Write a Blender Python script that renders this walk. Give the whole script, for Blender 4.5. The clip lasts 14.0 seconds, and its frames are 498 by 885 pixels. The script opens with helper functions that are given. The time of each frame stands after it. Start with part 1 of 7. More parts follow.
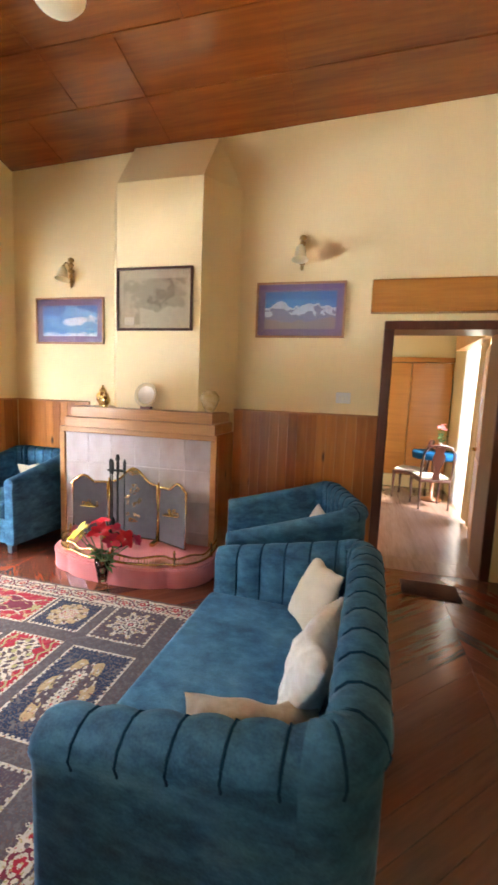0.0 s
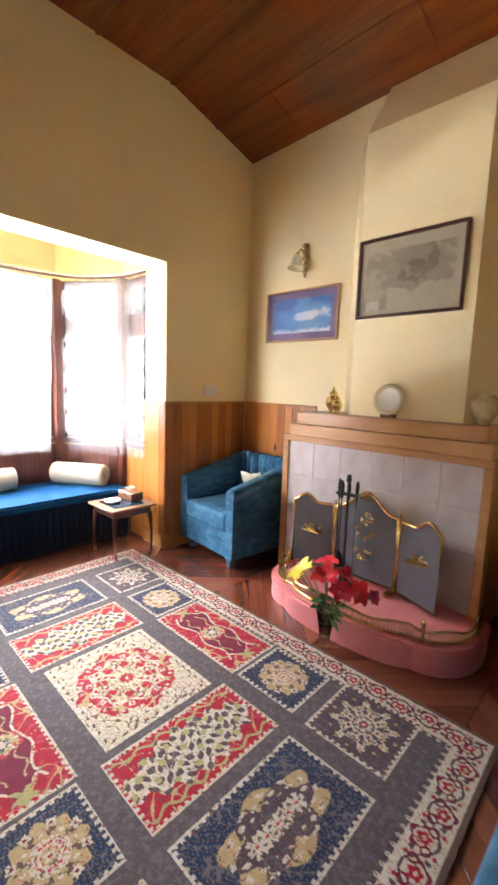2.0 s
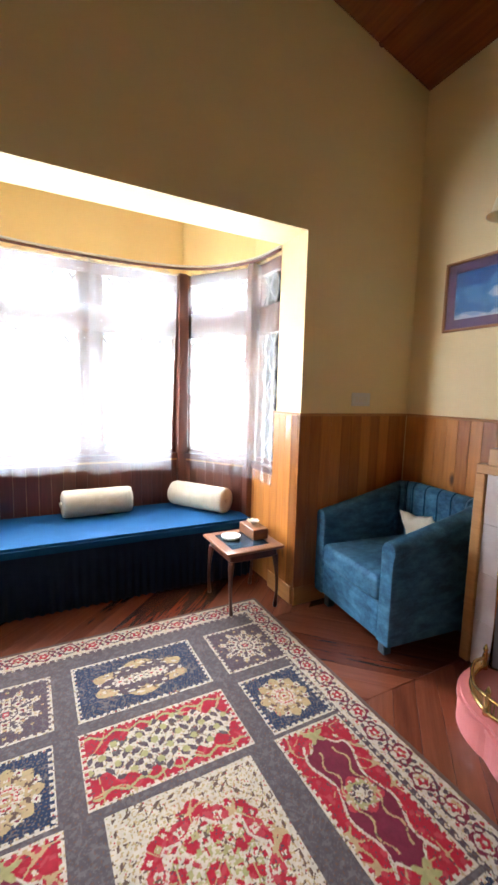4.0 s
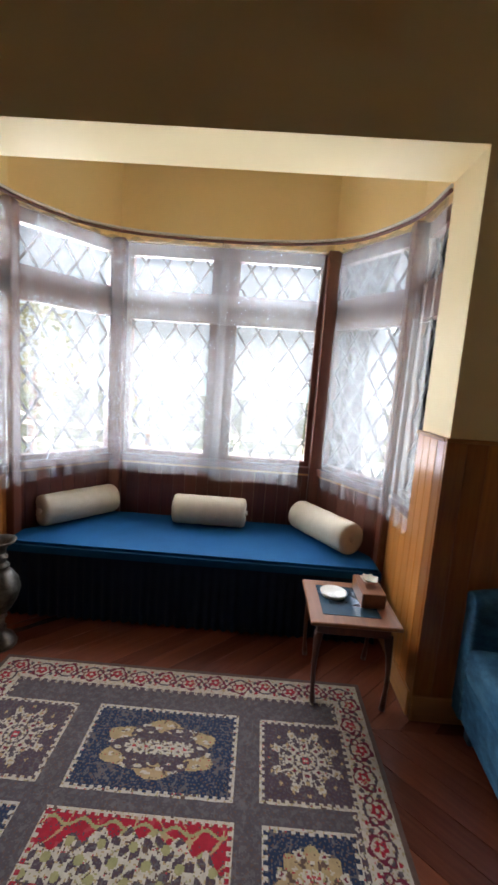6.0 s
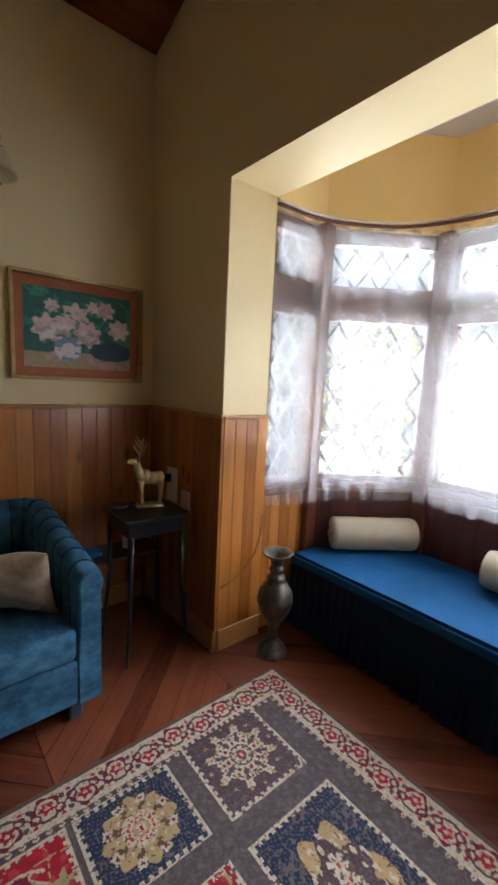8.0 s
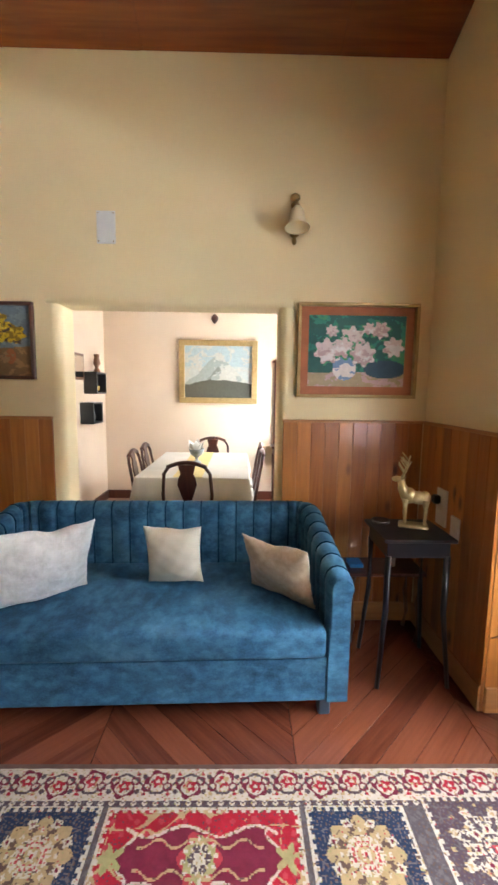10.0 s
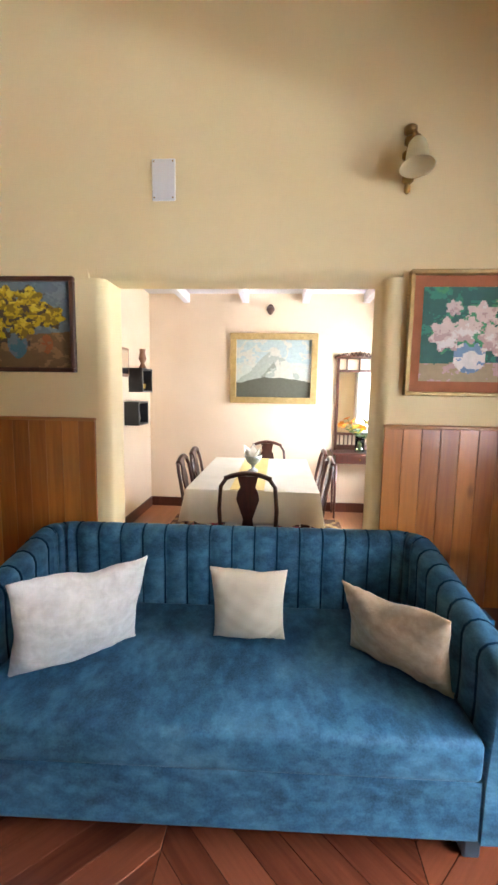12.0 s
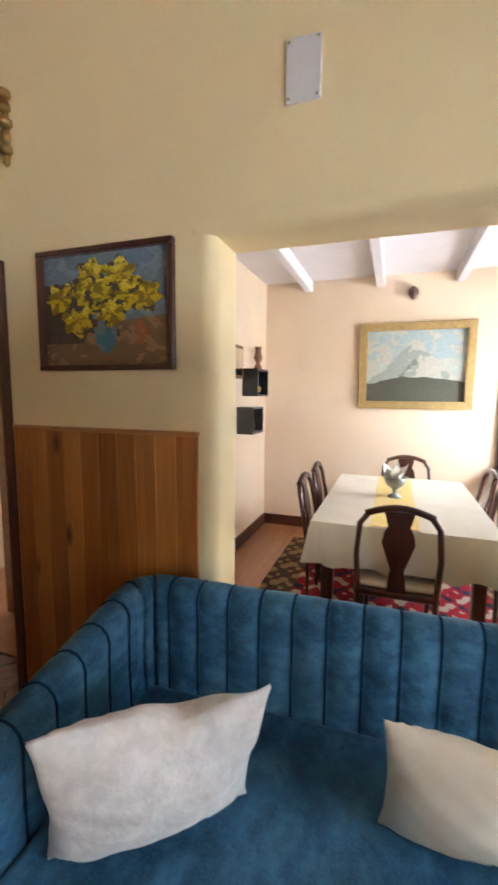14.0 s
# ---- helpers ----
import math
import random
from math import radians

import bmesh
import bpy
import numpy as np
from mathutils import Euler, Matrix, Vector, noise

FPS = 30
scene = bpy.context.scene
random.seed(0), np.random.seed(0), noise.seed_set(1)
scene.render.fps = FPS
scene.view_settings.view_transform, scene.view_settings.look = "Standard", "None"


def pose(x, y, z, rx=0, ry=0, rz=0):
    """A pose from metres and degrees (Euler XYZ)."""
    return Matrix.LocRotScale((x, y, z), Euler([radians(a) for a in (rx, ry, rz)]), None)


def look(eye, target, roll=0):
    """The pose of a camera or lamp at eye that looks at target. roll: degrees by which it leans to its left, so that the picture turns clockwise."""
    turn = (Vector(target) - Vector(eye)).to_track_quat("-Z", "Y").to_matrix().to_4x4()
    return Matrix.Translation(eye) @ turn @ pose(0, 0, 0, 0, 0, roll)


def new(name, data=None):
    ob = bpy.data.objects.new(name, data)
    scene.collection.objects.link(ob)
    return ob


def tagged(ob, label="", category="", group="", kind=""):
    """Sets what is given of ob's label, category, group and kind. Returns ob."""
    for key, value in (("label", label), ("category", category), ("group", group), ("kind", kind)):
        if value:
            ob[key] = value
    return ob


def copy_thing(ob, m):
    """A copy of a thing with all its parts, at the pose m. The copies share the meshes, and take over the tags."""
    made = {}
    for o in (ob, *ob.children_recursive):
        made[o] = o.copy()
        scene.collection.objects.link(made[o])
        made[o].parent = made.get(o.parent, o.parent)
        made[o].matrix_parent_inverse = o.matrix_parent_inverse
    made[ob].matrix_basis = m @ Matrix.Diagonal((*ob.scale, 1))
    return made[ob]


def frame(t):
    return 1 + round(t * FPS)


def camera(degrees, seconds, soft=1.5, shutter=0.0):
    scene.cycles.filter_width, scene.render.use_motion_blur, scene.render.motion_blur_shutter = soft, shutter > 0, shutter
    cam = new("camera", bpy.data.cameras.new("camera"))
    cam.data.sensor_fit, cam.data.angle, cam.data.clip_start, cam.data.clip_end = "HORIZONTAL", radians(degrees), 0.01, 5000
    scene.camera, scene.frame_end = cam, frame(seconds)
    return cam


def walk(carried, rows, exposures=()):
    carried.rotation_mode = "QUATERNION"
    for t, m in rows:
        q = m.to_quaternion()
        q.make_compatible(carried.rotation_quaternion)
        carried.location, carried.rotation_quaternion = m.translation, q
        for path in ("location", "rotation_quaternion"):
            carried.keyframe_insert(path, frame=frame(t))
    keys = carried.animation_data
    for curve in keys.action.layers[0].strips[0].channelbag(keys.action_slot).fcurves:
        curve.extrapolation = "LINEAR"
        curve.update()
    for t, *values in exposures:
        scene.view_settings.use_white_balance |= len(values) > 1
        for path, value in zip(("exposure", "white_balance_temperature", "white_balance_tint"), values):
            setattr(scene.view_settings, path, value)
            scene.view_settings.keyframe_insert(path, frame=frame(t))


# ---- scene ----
cam = camera(62.0, 14.0, 2.7, 0.25)
PATH = [
    (0, (3.571, 0.435, 1.485), (3.074, 2.358, 1.251), 2.3),
    (0.5, (3.413, 0.594, 1.469), (2.67, 2.432, 1.209), 2.6),
    (1, (3.336, 0.78, 1.469), (2.36, 2.504, 1.193), 2.5),
    (1.5, (3.224, 0.94, 1.483), (2.04, 2.528, 1.209), 2.3),
    (2, (3.021, 1.038, 1.492), (1.663, 2.481, 1.225), 2.0),
    (2.5, (2.803, 1.099, 1.472), (1.288, 2.381, 1.224), 1.8),
    (3, (2.598, 1.185, 1.462), (0.987, 2.348, 1.224), 1.6),
    (5.3, (1.989, 2.164, 1.469), (0.051, 2.6, 1.231), 3.4),
    (5.5, (1.943, 2.226, 1.467), (-0.016, 2.546, 1.227), 3.9),
    (6, (1.796, 2.351, 1.512), (-0.183, 2.304, 1.229), 4.1),
    (6.5, (1.684, 2.458, 1.517), (-0.252, 2.052, 1.224), 4.2),
    (7, (1.561, 2.583, 1.496), (-0.247, 1.776, 1.211), 3.8),
    (7.5, (1.426, 2.58, 1.519), (-0.162, 1.402, 1.217), 3.5),
    (8, (1.285, 2.565, 1.513), (0.012, 1.049, 1.23), 2.7),
    (8.5, (1.156, 2.592, 1.519), (0.257, 0.825, 1.257), 2.1),
    (9, (1.051, 2.646, 1.529), (0.534, 0.73, 1.285), 1.7),
    (9.2, (1.05, 2.65, 1.525), (0.665, 0.701, 1.29), 1.5),
    (11.3, (1.429, 2.354, 1.491), (1.558, 0.374, 1.245), 0.5),
    (11.5, (1.431, 2.27, 1.487), (1.563, 0.289, 1.246), 0.7),
    (12, (1.424, 2.065, 1.486), (1.564, 0.085, 1.243), 1.0),
    (12.5, (1.46, 1.878, 1.473), (1.595, -0.102, 1.225), 1.1),
    (13, (1.551, 1.672, 1.493), (1.733, -0.304, 1.246), 1.0),
    (13.5, (1.598, 1.53, 1.476), (1.903, -0.43, 1.219), 0.8),
    (14, (1.687, 1.378, 1.48), (2.337, -0.499, 1.248), 0.5),
]
EXPOSURES = [(0, 1.85), (1.5, 1.6), (3.0, 0.9), (5.3, -0.15), (6.0, -0.75), (7.5, -0.75), (8.5, 0.05), (9.2, 0.6), (11.3, 1.25), (14.0, 0.85)]
walk(cam, [(t, look(eye, target, roll)) for t, eye, target, roll in PATH], EXPOSURES)

# ---- world and light ----
world = bpy.data.worlds.new("sky")
scene.world = world
world.use_nodes = True
wn = world.node_tree
sky = wn.nodes.new("ShaderNodeTexSky")
sky.sky_type = 'NISHITA'
sky.sun_disc = False
sky.sun_elevation = radians(50)
sky.sun_rotation = radians(122)
sky.air_density, sky.dust_density = 1.0, 3.0
wn.nodes["Background"].inputs["Strength"].default_value = 0.15
haze = wn.nodes.new("ShaderNodeMix")
haze.data_type = 'RGBA'
haze.inputs[0].default_value = 0.7
haze.inputs[7].default_value = (5.2, 5.9, 6.6, 1)
wn.links.new(sky.outputs["Color"], haze.inputs[6])
wn.links.new(haze.outputs[2], wn.nodes["Background"].inputs["Color"])
sun = new("sun", bpy.data.lights.new("sun", 'SUN'))
sun.data.energy, sun.data.angle, sun.data.color = 5.0, radians(0.6), (1.0, 0.93, 0.82)
sun.matrix_world = look((0, 0, 0), (-0.55, 0.35, -0.85))


def window_lamp(name, eye, target, w, h, power, color=(0.87, 0.95, 1.08)):
    """An added area lamp outside the house, standing in for daylight through a window."""
    d = bpy.data.lights.new(name, 'AREA')
    d.shape, d.size, d.size_y, d.energy, d.color = 'RECTANGLE', w, h, power, color
    ob = new(name, d)
    ob.matrix_world = look(eye, target)
    return ob


# Added fill lamps, kept out of sight, brightening the walls through the bay windows.
window_lamp("window_light_bay_high_sky", (-3.7, 2.02, 4.3), (0.6, 2.02, 1.0), 5.4, 2.0, 2300)
window_lamp("window_light_bay_far_sky", (-9.5, 2.02, 6.4), (2.5, 2.02, 0.9), 13.0, 2.4, 5200)
window_lamp("window_light_bay_south", (-1.15, -0.95, 2.0), (-0.1, 2.2, 2.1), 0.9, 2.4, 420)
window_lamp("window_light_bay_north", (-2.3, 6.3, 2.0), (0.6, 1.6, 2.3), 3.2, 3.4, 430)
# Two low added lamps imitate light bounced up off the ground.
window_lamp("window_light_bay_terrace", (-2.9, 2.02, 0.05), (0.6, 2.02, 2.9), 5.4, 1.5, 620, (0.98, 0.97, 0.95))
window_lamp("window_light_bay_valley", (-8.0, 2.02, -0.42), (2.5, 2.02, 2.4), 14.0, 0.4, 4200)
window_lamp("window_light_dining", (-1.1, -1.65, 1.9), (1.5, -1.65, 1.2), 1.5, 1.8, 13)
# Added lamp at an invented passage window, to light the frosted panes.
window_lamp("window_light_passage", (4.0, -2.5, 1.45), (4.0, -0.5, 1.2), 0.9, 1.1, 14)
window_lamp("window_light_north_room", (5.9, 6.15, 1.6), (4.0, 6.15, 0.9), 1.5, 2.2, 50)

# ---- materials ----


def ramp(nt, fac, stops):
    r = nt.nodes.new("ShaderNodeValToRGB")
    els = r.color_ramp.elements
    while len(els) < len(stops):
        els.new(0.5)
    for e, (p, c) in zip(els, stops):
        e.position, e.color = p, (*c, 1)
    nt.links.new(fac, r.inputs[0])
    return r.outputs[0]


def base_mat(name, rough=0.6, metal=0.0, spec=0.5):
    m = bpy.data.materials.new(name)
    m.use_nodes = True
    b = m.node_tree.nodes["Principled BSDF"]
    b.inputs["Roughness"].default_value = rough
    b.inputs["Metallic"].default_value = metal
    b.inputs["Specular IOR Level"].default_value = spec
    return m, m.node_tree, b


def coords(nt, scale, obj=True, rot=(0, 0, 0)):
    tc = nt.nodes.new("ShaderNodeTexCoord")
    mp = nt.nodes.new("ShaderNodeMapping")
    mp.inputs["Scale"].default_value = scale
    mp.inputs["Rotation"].default_value = rot
    nt.links.new(tc.outputs["Object"], mp.inputs["Vector"])
    return mp.outputs[0]


def nz(nt, vec, scale, detail=4.0, dist=0.0, rough=0.55):
    n = nt.nodes.new("ShaderNodeTexNoise")
    n.inputs["Scale"].default_value, n.inputs["Detail"].default_value = scale, detail
    n.inputs["Distortion"].default_value, n.inputs["Roughness"].default_value = dist, rough
    nt.links.new(vec, n.inputs["Vector"])
    return n.outputs["Fac"]


def mixc(nt, fac, a, b, mode='MIX'):
    x = nt.nodes.new("ShaderNodeMix")
    x.data_type, x.blend_type = 'RGBA', mode
    if isinstance(fac, (int, float)):
        x.inputs[0].default_value = fac
    else:
        nt.links.new(fac, x.inputs[0])
    for s, v in ((x.inputs[6], a), (x.inputs[7], b)):
        if isinstance(v, tuple):
            s.default_value = (*v, 1)
        else:
            nt.links.new(v, s)
    return x.outputs[2]


def bump(nt, b, h, strength=0.2, dist=0.002):
    n = nt.nodes.new("ShaderNodeBump")
    n.inputs["Strength"].default_value, n.inputs["Distance"].default_value = strength, dist
    nt.links.new(h, n.inputs["Height"])
    nt.links.new(n.outputs[0], b.inputs["Normal"])


def mottled(name, a, b, c=None, scale=6.0, fine=60.0, rough=0.6, metal=0.0, bmp=0.15, dist=0.002, spec=0.5, sheen=0.0, lo=0.3, hi=0.7):
    """A surface with cloudy variation between two colours and a fine grain."""
    m, nt, bs = base_mat(name, rough, metal, spec)
    v = coords(nt, (1, 1, 1))
    n1 = nz(nt, v, scale, 3, 0.4)
    n2 = nz(nt, v, fine, 5)
    col = ramp(nt, n1, [(lo, a), (hi, b)])
    col = mixc(nt, 0.25, col, ramp(nt, n2, [(0.3, a), (0.7, c or b)]))
    nt.links.new(col, bs.inputs["Base Color"])
    bump(nt, bs, n2, bmp, dist)
    if sheen:
        bs.inputs["Sheen Weight"].default_value = sheen
        bs.inputs["Sheen Roughness"].default_value = 0.4
    return m


def plain(name, col, rough=0.5, metal=0.0, spec=0.5, var=0.12, scale=14.0):
    a = tuple(max(0, x * (1 - var)) for x in col)
    b = tuple(min(1, x * (1 + var)) for x in col)
    return mottled(name, a, b, scale=scale, fine=90, rough=rough, metal=metal, bmp=0.05, spec=spec)


def wood(name, dark, mid, light, axis=2, rough=0.4, knots=0.0, grain=1.0, rand=0.5, spec=0.5, coat=0.0, turn=0.0):
    """Grain along the axis; boards differ by their own random number."""
    m, nt, bs = base_mat(name, rough, 0, spec)
    sc = [14.0 * grain, 14.0 * grain, 14.0 * grain]
    sc[axis] = 0.9 * grain
    tc = nt.nodes.new("ShaderNodeTexCoord")
    oi = nt.nodes.new("ShaderNodeObjectInfo")
    add = nt.nodes.new("ShaderNodeVectorMath")
    add.operation = 'MULTIPLY_ADD'
    nt.links.new(oi.outputs["Random"], add.inputs[0])
    add.inputs[1].default_value = (17.3, 9.1, 23.7)
    nt.links.new(tc.outputs["Object"], add.inputs[2])
    place = add.outputs[0]
    if turn:
        tm = nt.nodes.new("ShaderNodeMapping")
        tm.inputs["Rotation"].default_value = (0, 0, radians(-turn))
        nt.links.new(place, tm.inputs["Vector"])
        place = tm.outputs[0]
    mp = nt.nodes.new("ShaderNodeMapping")
    mp.inputs["Scale"].default_value = sc
    nt.links.new(place, mp.inputs["Vector"])
    g = nz(nt, mp.outputs[0], 1.0, 6, 1.2, 0.6)
    col = ramp(nt, g, [(0.25, dark), (0.5, mid), (0.75, light)])
    fine = nz(nt, mp.outputs[0], 6.0, 3)
    col = mixc(nt, 0.26, col, ramp(nt, fine, [(0.35, dark), (0.65, light)]))
    if rand:
        shade = ramp(nt, oi.outputs["Random"], [(0.0, tuple(x * 0.62 for x in mid)), (0.35, mid), (0.7, light), (1.0, tuple(min(1, x * 1.12) for x in light))])
        col = mixc(nt, rand, col, shade)
    if knots:
        vo = nt.nodes.new("ShaderNodeTexVoronoi")
        vo.inputs["Scale"].default_value = 1.6
        mp2 = nt.nodes.new("ShaderNodeMapping")
        s2 = [3.4, 3.4, 3.4]
        s2[axis] = 1.5
        mp2.inputs["Scale"].default_value = s2
        nt.links.new(add.outputs[0], mp2.inputs["Vector"])
        nt.links.new(mp2.outputs[0], vo.inputs["Vector"])
        k = ramp(nt, vo.outputs["Distance"], [(0.05, (1, 1, 1)), (0.15, (0, 0, 0))])
        km = nt.nodes.new("ShaderNodeMath")
        km.operation = 'MULTIPLY'
        nt.links.new(k, km.inputs[0])
        km.inputs[1].default_value = knots
        col = mixc(nt, km.outputs[0], col, tuple(x * 0.35 for x in dark))
    nt.links.new(col, bs.inputs["Base Color"])
    bump(nt, bs, fine, 0.08, 0.001)
    if coat:
        bs.inputs["Coat Weight"].default_value = coat
        bs.inputs["Coat Roughness"].default_value = 0.15
    return m


def glassy(name, alpha=0.9, rough=0.02, col=(1, 1, 1)):
    """Clear thin glass: mostly see-through, with a glossy face."""
    m = bpy.data.materials.new(name)
    m.use_nodes = True
    nt = m.node_tree
    nt.nodes.clear()
    out = nt.nodes.new("ShaderNodeOutputMaterial")
    tr, gl, mx = nt.nodes.new("ShaderNodeBsdfTransparent"), nt.nodes.new("ShaderNodeBsdfGlossy"), nt.nodes.new("ShaderNodeMixShader")
    tr.inputs[0].default_value = (*col, 1)
    gl.inputs["Roughness"].default_value = rough
    fr = nt.nodes.new("ShaderNodeFresnel")
    fr.inputs[0].default_value = 1.45
    nt.links.new(fr.outputs[0], mx.inputs[0])
    nt.links.new(tr.outputs[0], mx.inputs[1])
    nt.links.new(gl.outputs[0], mx.inputs[2])
    nt.links.new(mx.outputs[0], out.inputs[0])
    return m


def sheer(name, col, clear=0.5, weave=420.0):
    """Thin woven cloth that lets light through."""
    m = bpy.data.materials.new(name)
    m.use_nodes = True
    nt = m.node_tree
    nt.nodes.clear()
    out = nt.nodes.new("ShaderNodeOutputMaterial")
    tr, tl, df = (nt.nodes.new(n) for n in ("ShaderNodeBsdfTransparent", "ShaderNodeBsdfTranslucent", "ShaderNodeBsdfDiffuse"))
    v = coords(nt, (1, 1, 1))
    n = nz(nt, v, 9, 4)
    c = ramp(nt, n, [(0.3, tuple(x * 0.9 for x in col)), (0.7, col)])
    nt.links.new(c, tl.inputs[0])
    nt.links.new(c, df.inputs[0])
    m1, m2 = nt.nodes.new("ShaderNodeMixShader"), nt.nodes.new("ShaderNodeMixShader")
    m1.inputs[0].default_value = 0.3
    nt.links.new(tl.outputs[0], m1.inputs[1])
    nt.links.new(df.outputs[0], m1.inputs[2])
    m2.inputs[0].default_value = clear
    nt.links.new(m1.outputs[0], m2.inputs[1])
    nt.links.new(tr.outputs[0], m2.inputs[2])
    nt.links.new(m2.outputs[0], out.inputs[0])
    return m


def velvet(name, dark, mid, light):
    """Brushed pile: broad smears where the nap lies one way or the other, and a short fine pile."""
    m, nt, bs = base_mat(name, 0.7, 0, 0.25)
    tc = nt.nodes.new("ShaderNodeTexCoord")
    oi = nt.nodes.new("ShaderNodeObjectInfo")
    off = nt.nodes.new("ShaderNodeVectorMath")
    off.operation = 'MULTIPLY_ADD'
    nt.links.new(oi.outputs["Random"], off.inputs[0])
    off.inputs[1].default_value = (11.0, 7.0, 5.0)
    nt.links.new(tc.outputs["Object"], off.inputs[2])
    mp = nt.nodes.new("ShaderNodeMapping")
    mp.inputs["Scale"].default_value = (1.0, 0.7, 1.5)
    nt.links.new(off.outputs[0], mp.inputs["Vector"])
    broad = nz(nt, mp.outputs[0], 4.5, 4, 0.25, 0.6)
    smear = nz(nt, mp.outputs[0], 17, 4, 0.2, 0.6)
    fine = nz(nt, tc.outputs["Object"], 150, 3)
    a = ramp(nt, broad, [(0.34, dark), (0.50, mid), (0.66, light)])
    b = ramp(nt, smear, [(0.36, dark), (0.5, mid), (0.64, light)])
    col = mixc(nt, 0.45, a, b)
    col = mixc(nt, 0.22, col, ramp(nt, fine, [(0.3, dark), (0.7, light)]))
    nt.links.new(col, bs.inputs["Base Color"])
    bump(nt, bs, smear, 0.15, 0.004)
    bs.inputs["Sheen Weight"].default_value = 0.18
    bs.inputs["Sheen Roughness"].default_value = 0.35
    bs.inputs["Sheen Tint"].default_value = (0.35, 0.62, 0.85, 1)
    return m


PAINT = mottled("cream_yellow_wall_paint", (0.81, 0.655, 0.37), (0.86, 0.705, 0.415), (0.83, 0.67, 0.385), 1.3, 130, 0.62, bmp=0.12)
PAINT_BAY = mottled("ochre_yellow_wall_paint", (0.80, 0.57, 0.23), (0.85, 0.62, 0.27), None, 1.5, 130, 0.6, bmp=0.1)
PAINT_DINING = mottled("peach_cream_wall_paint", (0.72, 0.56, 0.40), (0.78, 0.62, 0.46), None, 1.4, 130, 0.65, bmp=0.1)
WHITE = mottled("white_ceiling_paint", (0.74, 0.70, 0.74), (0.82, 0.78, 0.80), None, 2, 120, 0.7, bmp=0.1)
PINE = wood("varnished_knotty_pine", (0.12, 0.027, 0.004), (0.38, 0.120, 0.020), (0.60, 0.245, 0.055), 2, 0.32, 0.95, 0.9, 0.5, coat=0.3)
PINE_TRIM = wood("pine_trim", (0.30, 0.12, 0.035), (0.46, 0.20, 0.06), (0.56, 0.27, 0.09), 0, 0.4, 0.0, 1.0, 0.2, coat=0.2)
OAK = wood("honey_oak_mantel", (0.40, 0.18, 0.06), (0.56, 0.28, 0.10), (0.64, 0.35, 0.14), 0, 0.38, 0, 0.8, 0.2, coat=0.2)
ORANGE_WOOD = wood("orange_polished_plywood", (0.34, 0.12, 0.02), (0.48, 0.19, 0.035), (0.56, 0.25, 0.05), 0, 0.35, 0, 0.5, 0.15, coat=0.3)
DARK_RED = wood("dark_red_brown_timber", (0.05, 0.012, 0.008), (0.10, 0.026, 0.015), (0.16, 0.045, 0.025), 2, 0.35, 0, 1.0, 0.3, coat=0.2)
MAHOGANY = wood("dark_mahogany", (0.025, 0.007, 0.005), (0.055, 0.014, 0.009), (0.10, 0.028, 0.016), 2, 0.28, 0, 1.2, 0.2, coat=0.4)
WALNUT = wood("brown_walnut_top", (0.10, 0.032, 0.012), (0.19, 0.068, 0.025), (0.27, 0.11, 0.045), 0, 0.3, 0, 1.0, 0.2, coat=0.3)
BLACK_WOOD = plain("black_painted_wood", (0.006, 0.006, 0.008), 0.3)
FLOOR_WOOD = wood("red_brown_floor_board", (0.085, 0.024, 0.011), (0.17, 0.05, 0.024), (0.25, 0.085, 0.04), 0, 0.28, 0, 1.0, 0.45, coat=0.35)
FLOOR_PALE = wood("worn_grey_brown_floor", (0.16, 0.09, 0.06), (0.28, 0.17, 0.13), (0.36, 0.24, 0.19), 1, 0.25, 0, 0.8, 0.2, coat=0.3)
FLOOR_DINING = wood("orange_brown_floor", (0.24, 0.09, 0.035), (0.36, 0.15, 0.06), (0.44, 0.20, 0.09), 1, 0.3, 0, 0.8, 0.2, coat=0.2)
CEILING = wood("glossy_brown_ceiling_panel", (0.13, 0.029, 0.005), (0.22, 0.053, 0.008), (0.29, 0.078, 0.012), 0, 0.13, 0, 0.5, 0.0, coat=0.4)
VELVET = velvet("blue_velvet", (0.005, 0.032, 0.068), (0.026, 0.107, 0.192), (0.084, 0.228, 0.348))
# Piping colour is darkened to carry the shadow lying in the seams.
PIPING = plain("navy_piping_with_seam_shade", (0.006, 0.038, 0.078), 0.9, spec=0.05)
BENCH_BLUE = mottled("royal_blue_cushion_cloth", (0.002, 0.052, 0.142), (0.004, 0.068, 0.178), None, 5, 200, 0.85, bmp=0.15, spec=0.15)
NAVY = mottled("navy_skirt_cloth", (0.003, 0.010, 0.034), (0.007, 0.019, 0.055), None, 5, 200, 0.8, bmp=0.15, sheen=0.03, spec=0.2)
CANVAS = mottled("natural_canvas", (0.46, 0.39, 0.28), (0.56, 0.48, 0.36), None, 9, 260, 0.85, bmp=0.35)
CUSHION_WHITE = mottled("cream_cotton", (0.58, 0.51, 0.39), (0.68, 0.61, 0.48), None, 9, 240, 0.85, bmp=0.35)
CUSHION_IVORY = mottled("ivory_damask", (0.64, 0.63, 0.60), (0.88, 0.87, 0.85), (0.56, 0.54, 0.49), 26, 60, 0.6, bmp=0.7, dist=0.005, sheen=0.2)
CUSHION_BROWN = mottled("beige_brocade", (0.34, 0.25, 0.16), (0.48, 0.39, 0.28), (0.52, 0.43, 0.32), 28, 45, 0.55, bmp=0.7, dist=0.004, sheen=0.2)
BRASS = mottled("polished_brass", (0.62, 0.42, 0.14), (0.78, 0.58, 0.24), None, 12, 60, 0.25, 1.0, 0.05)
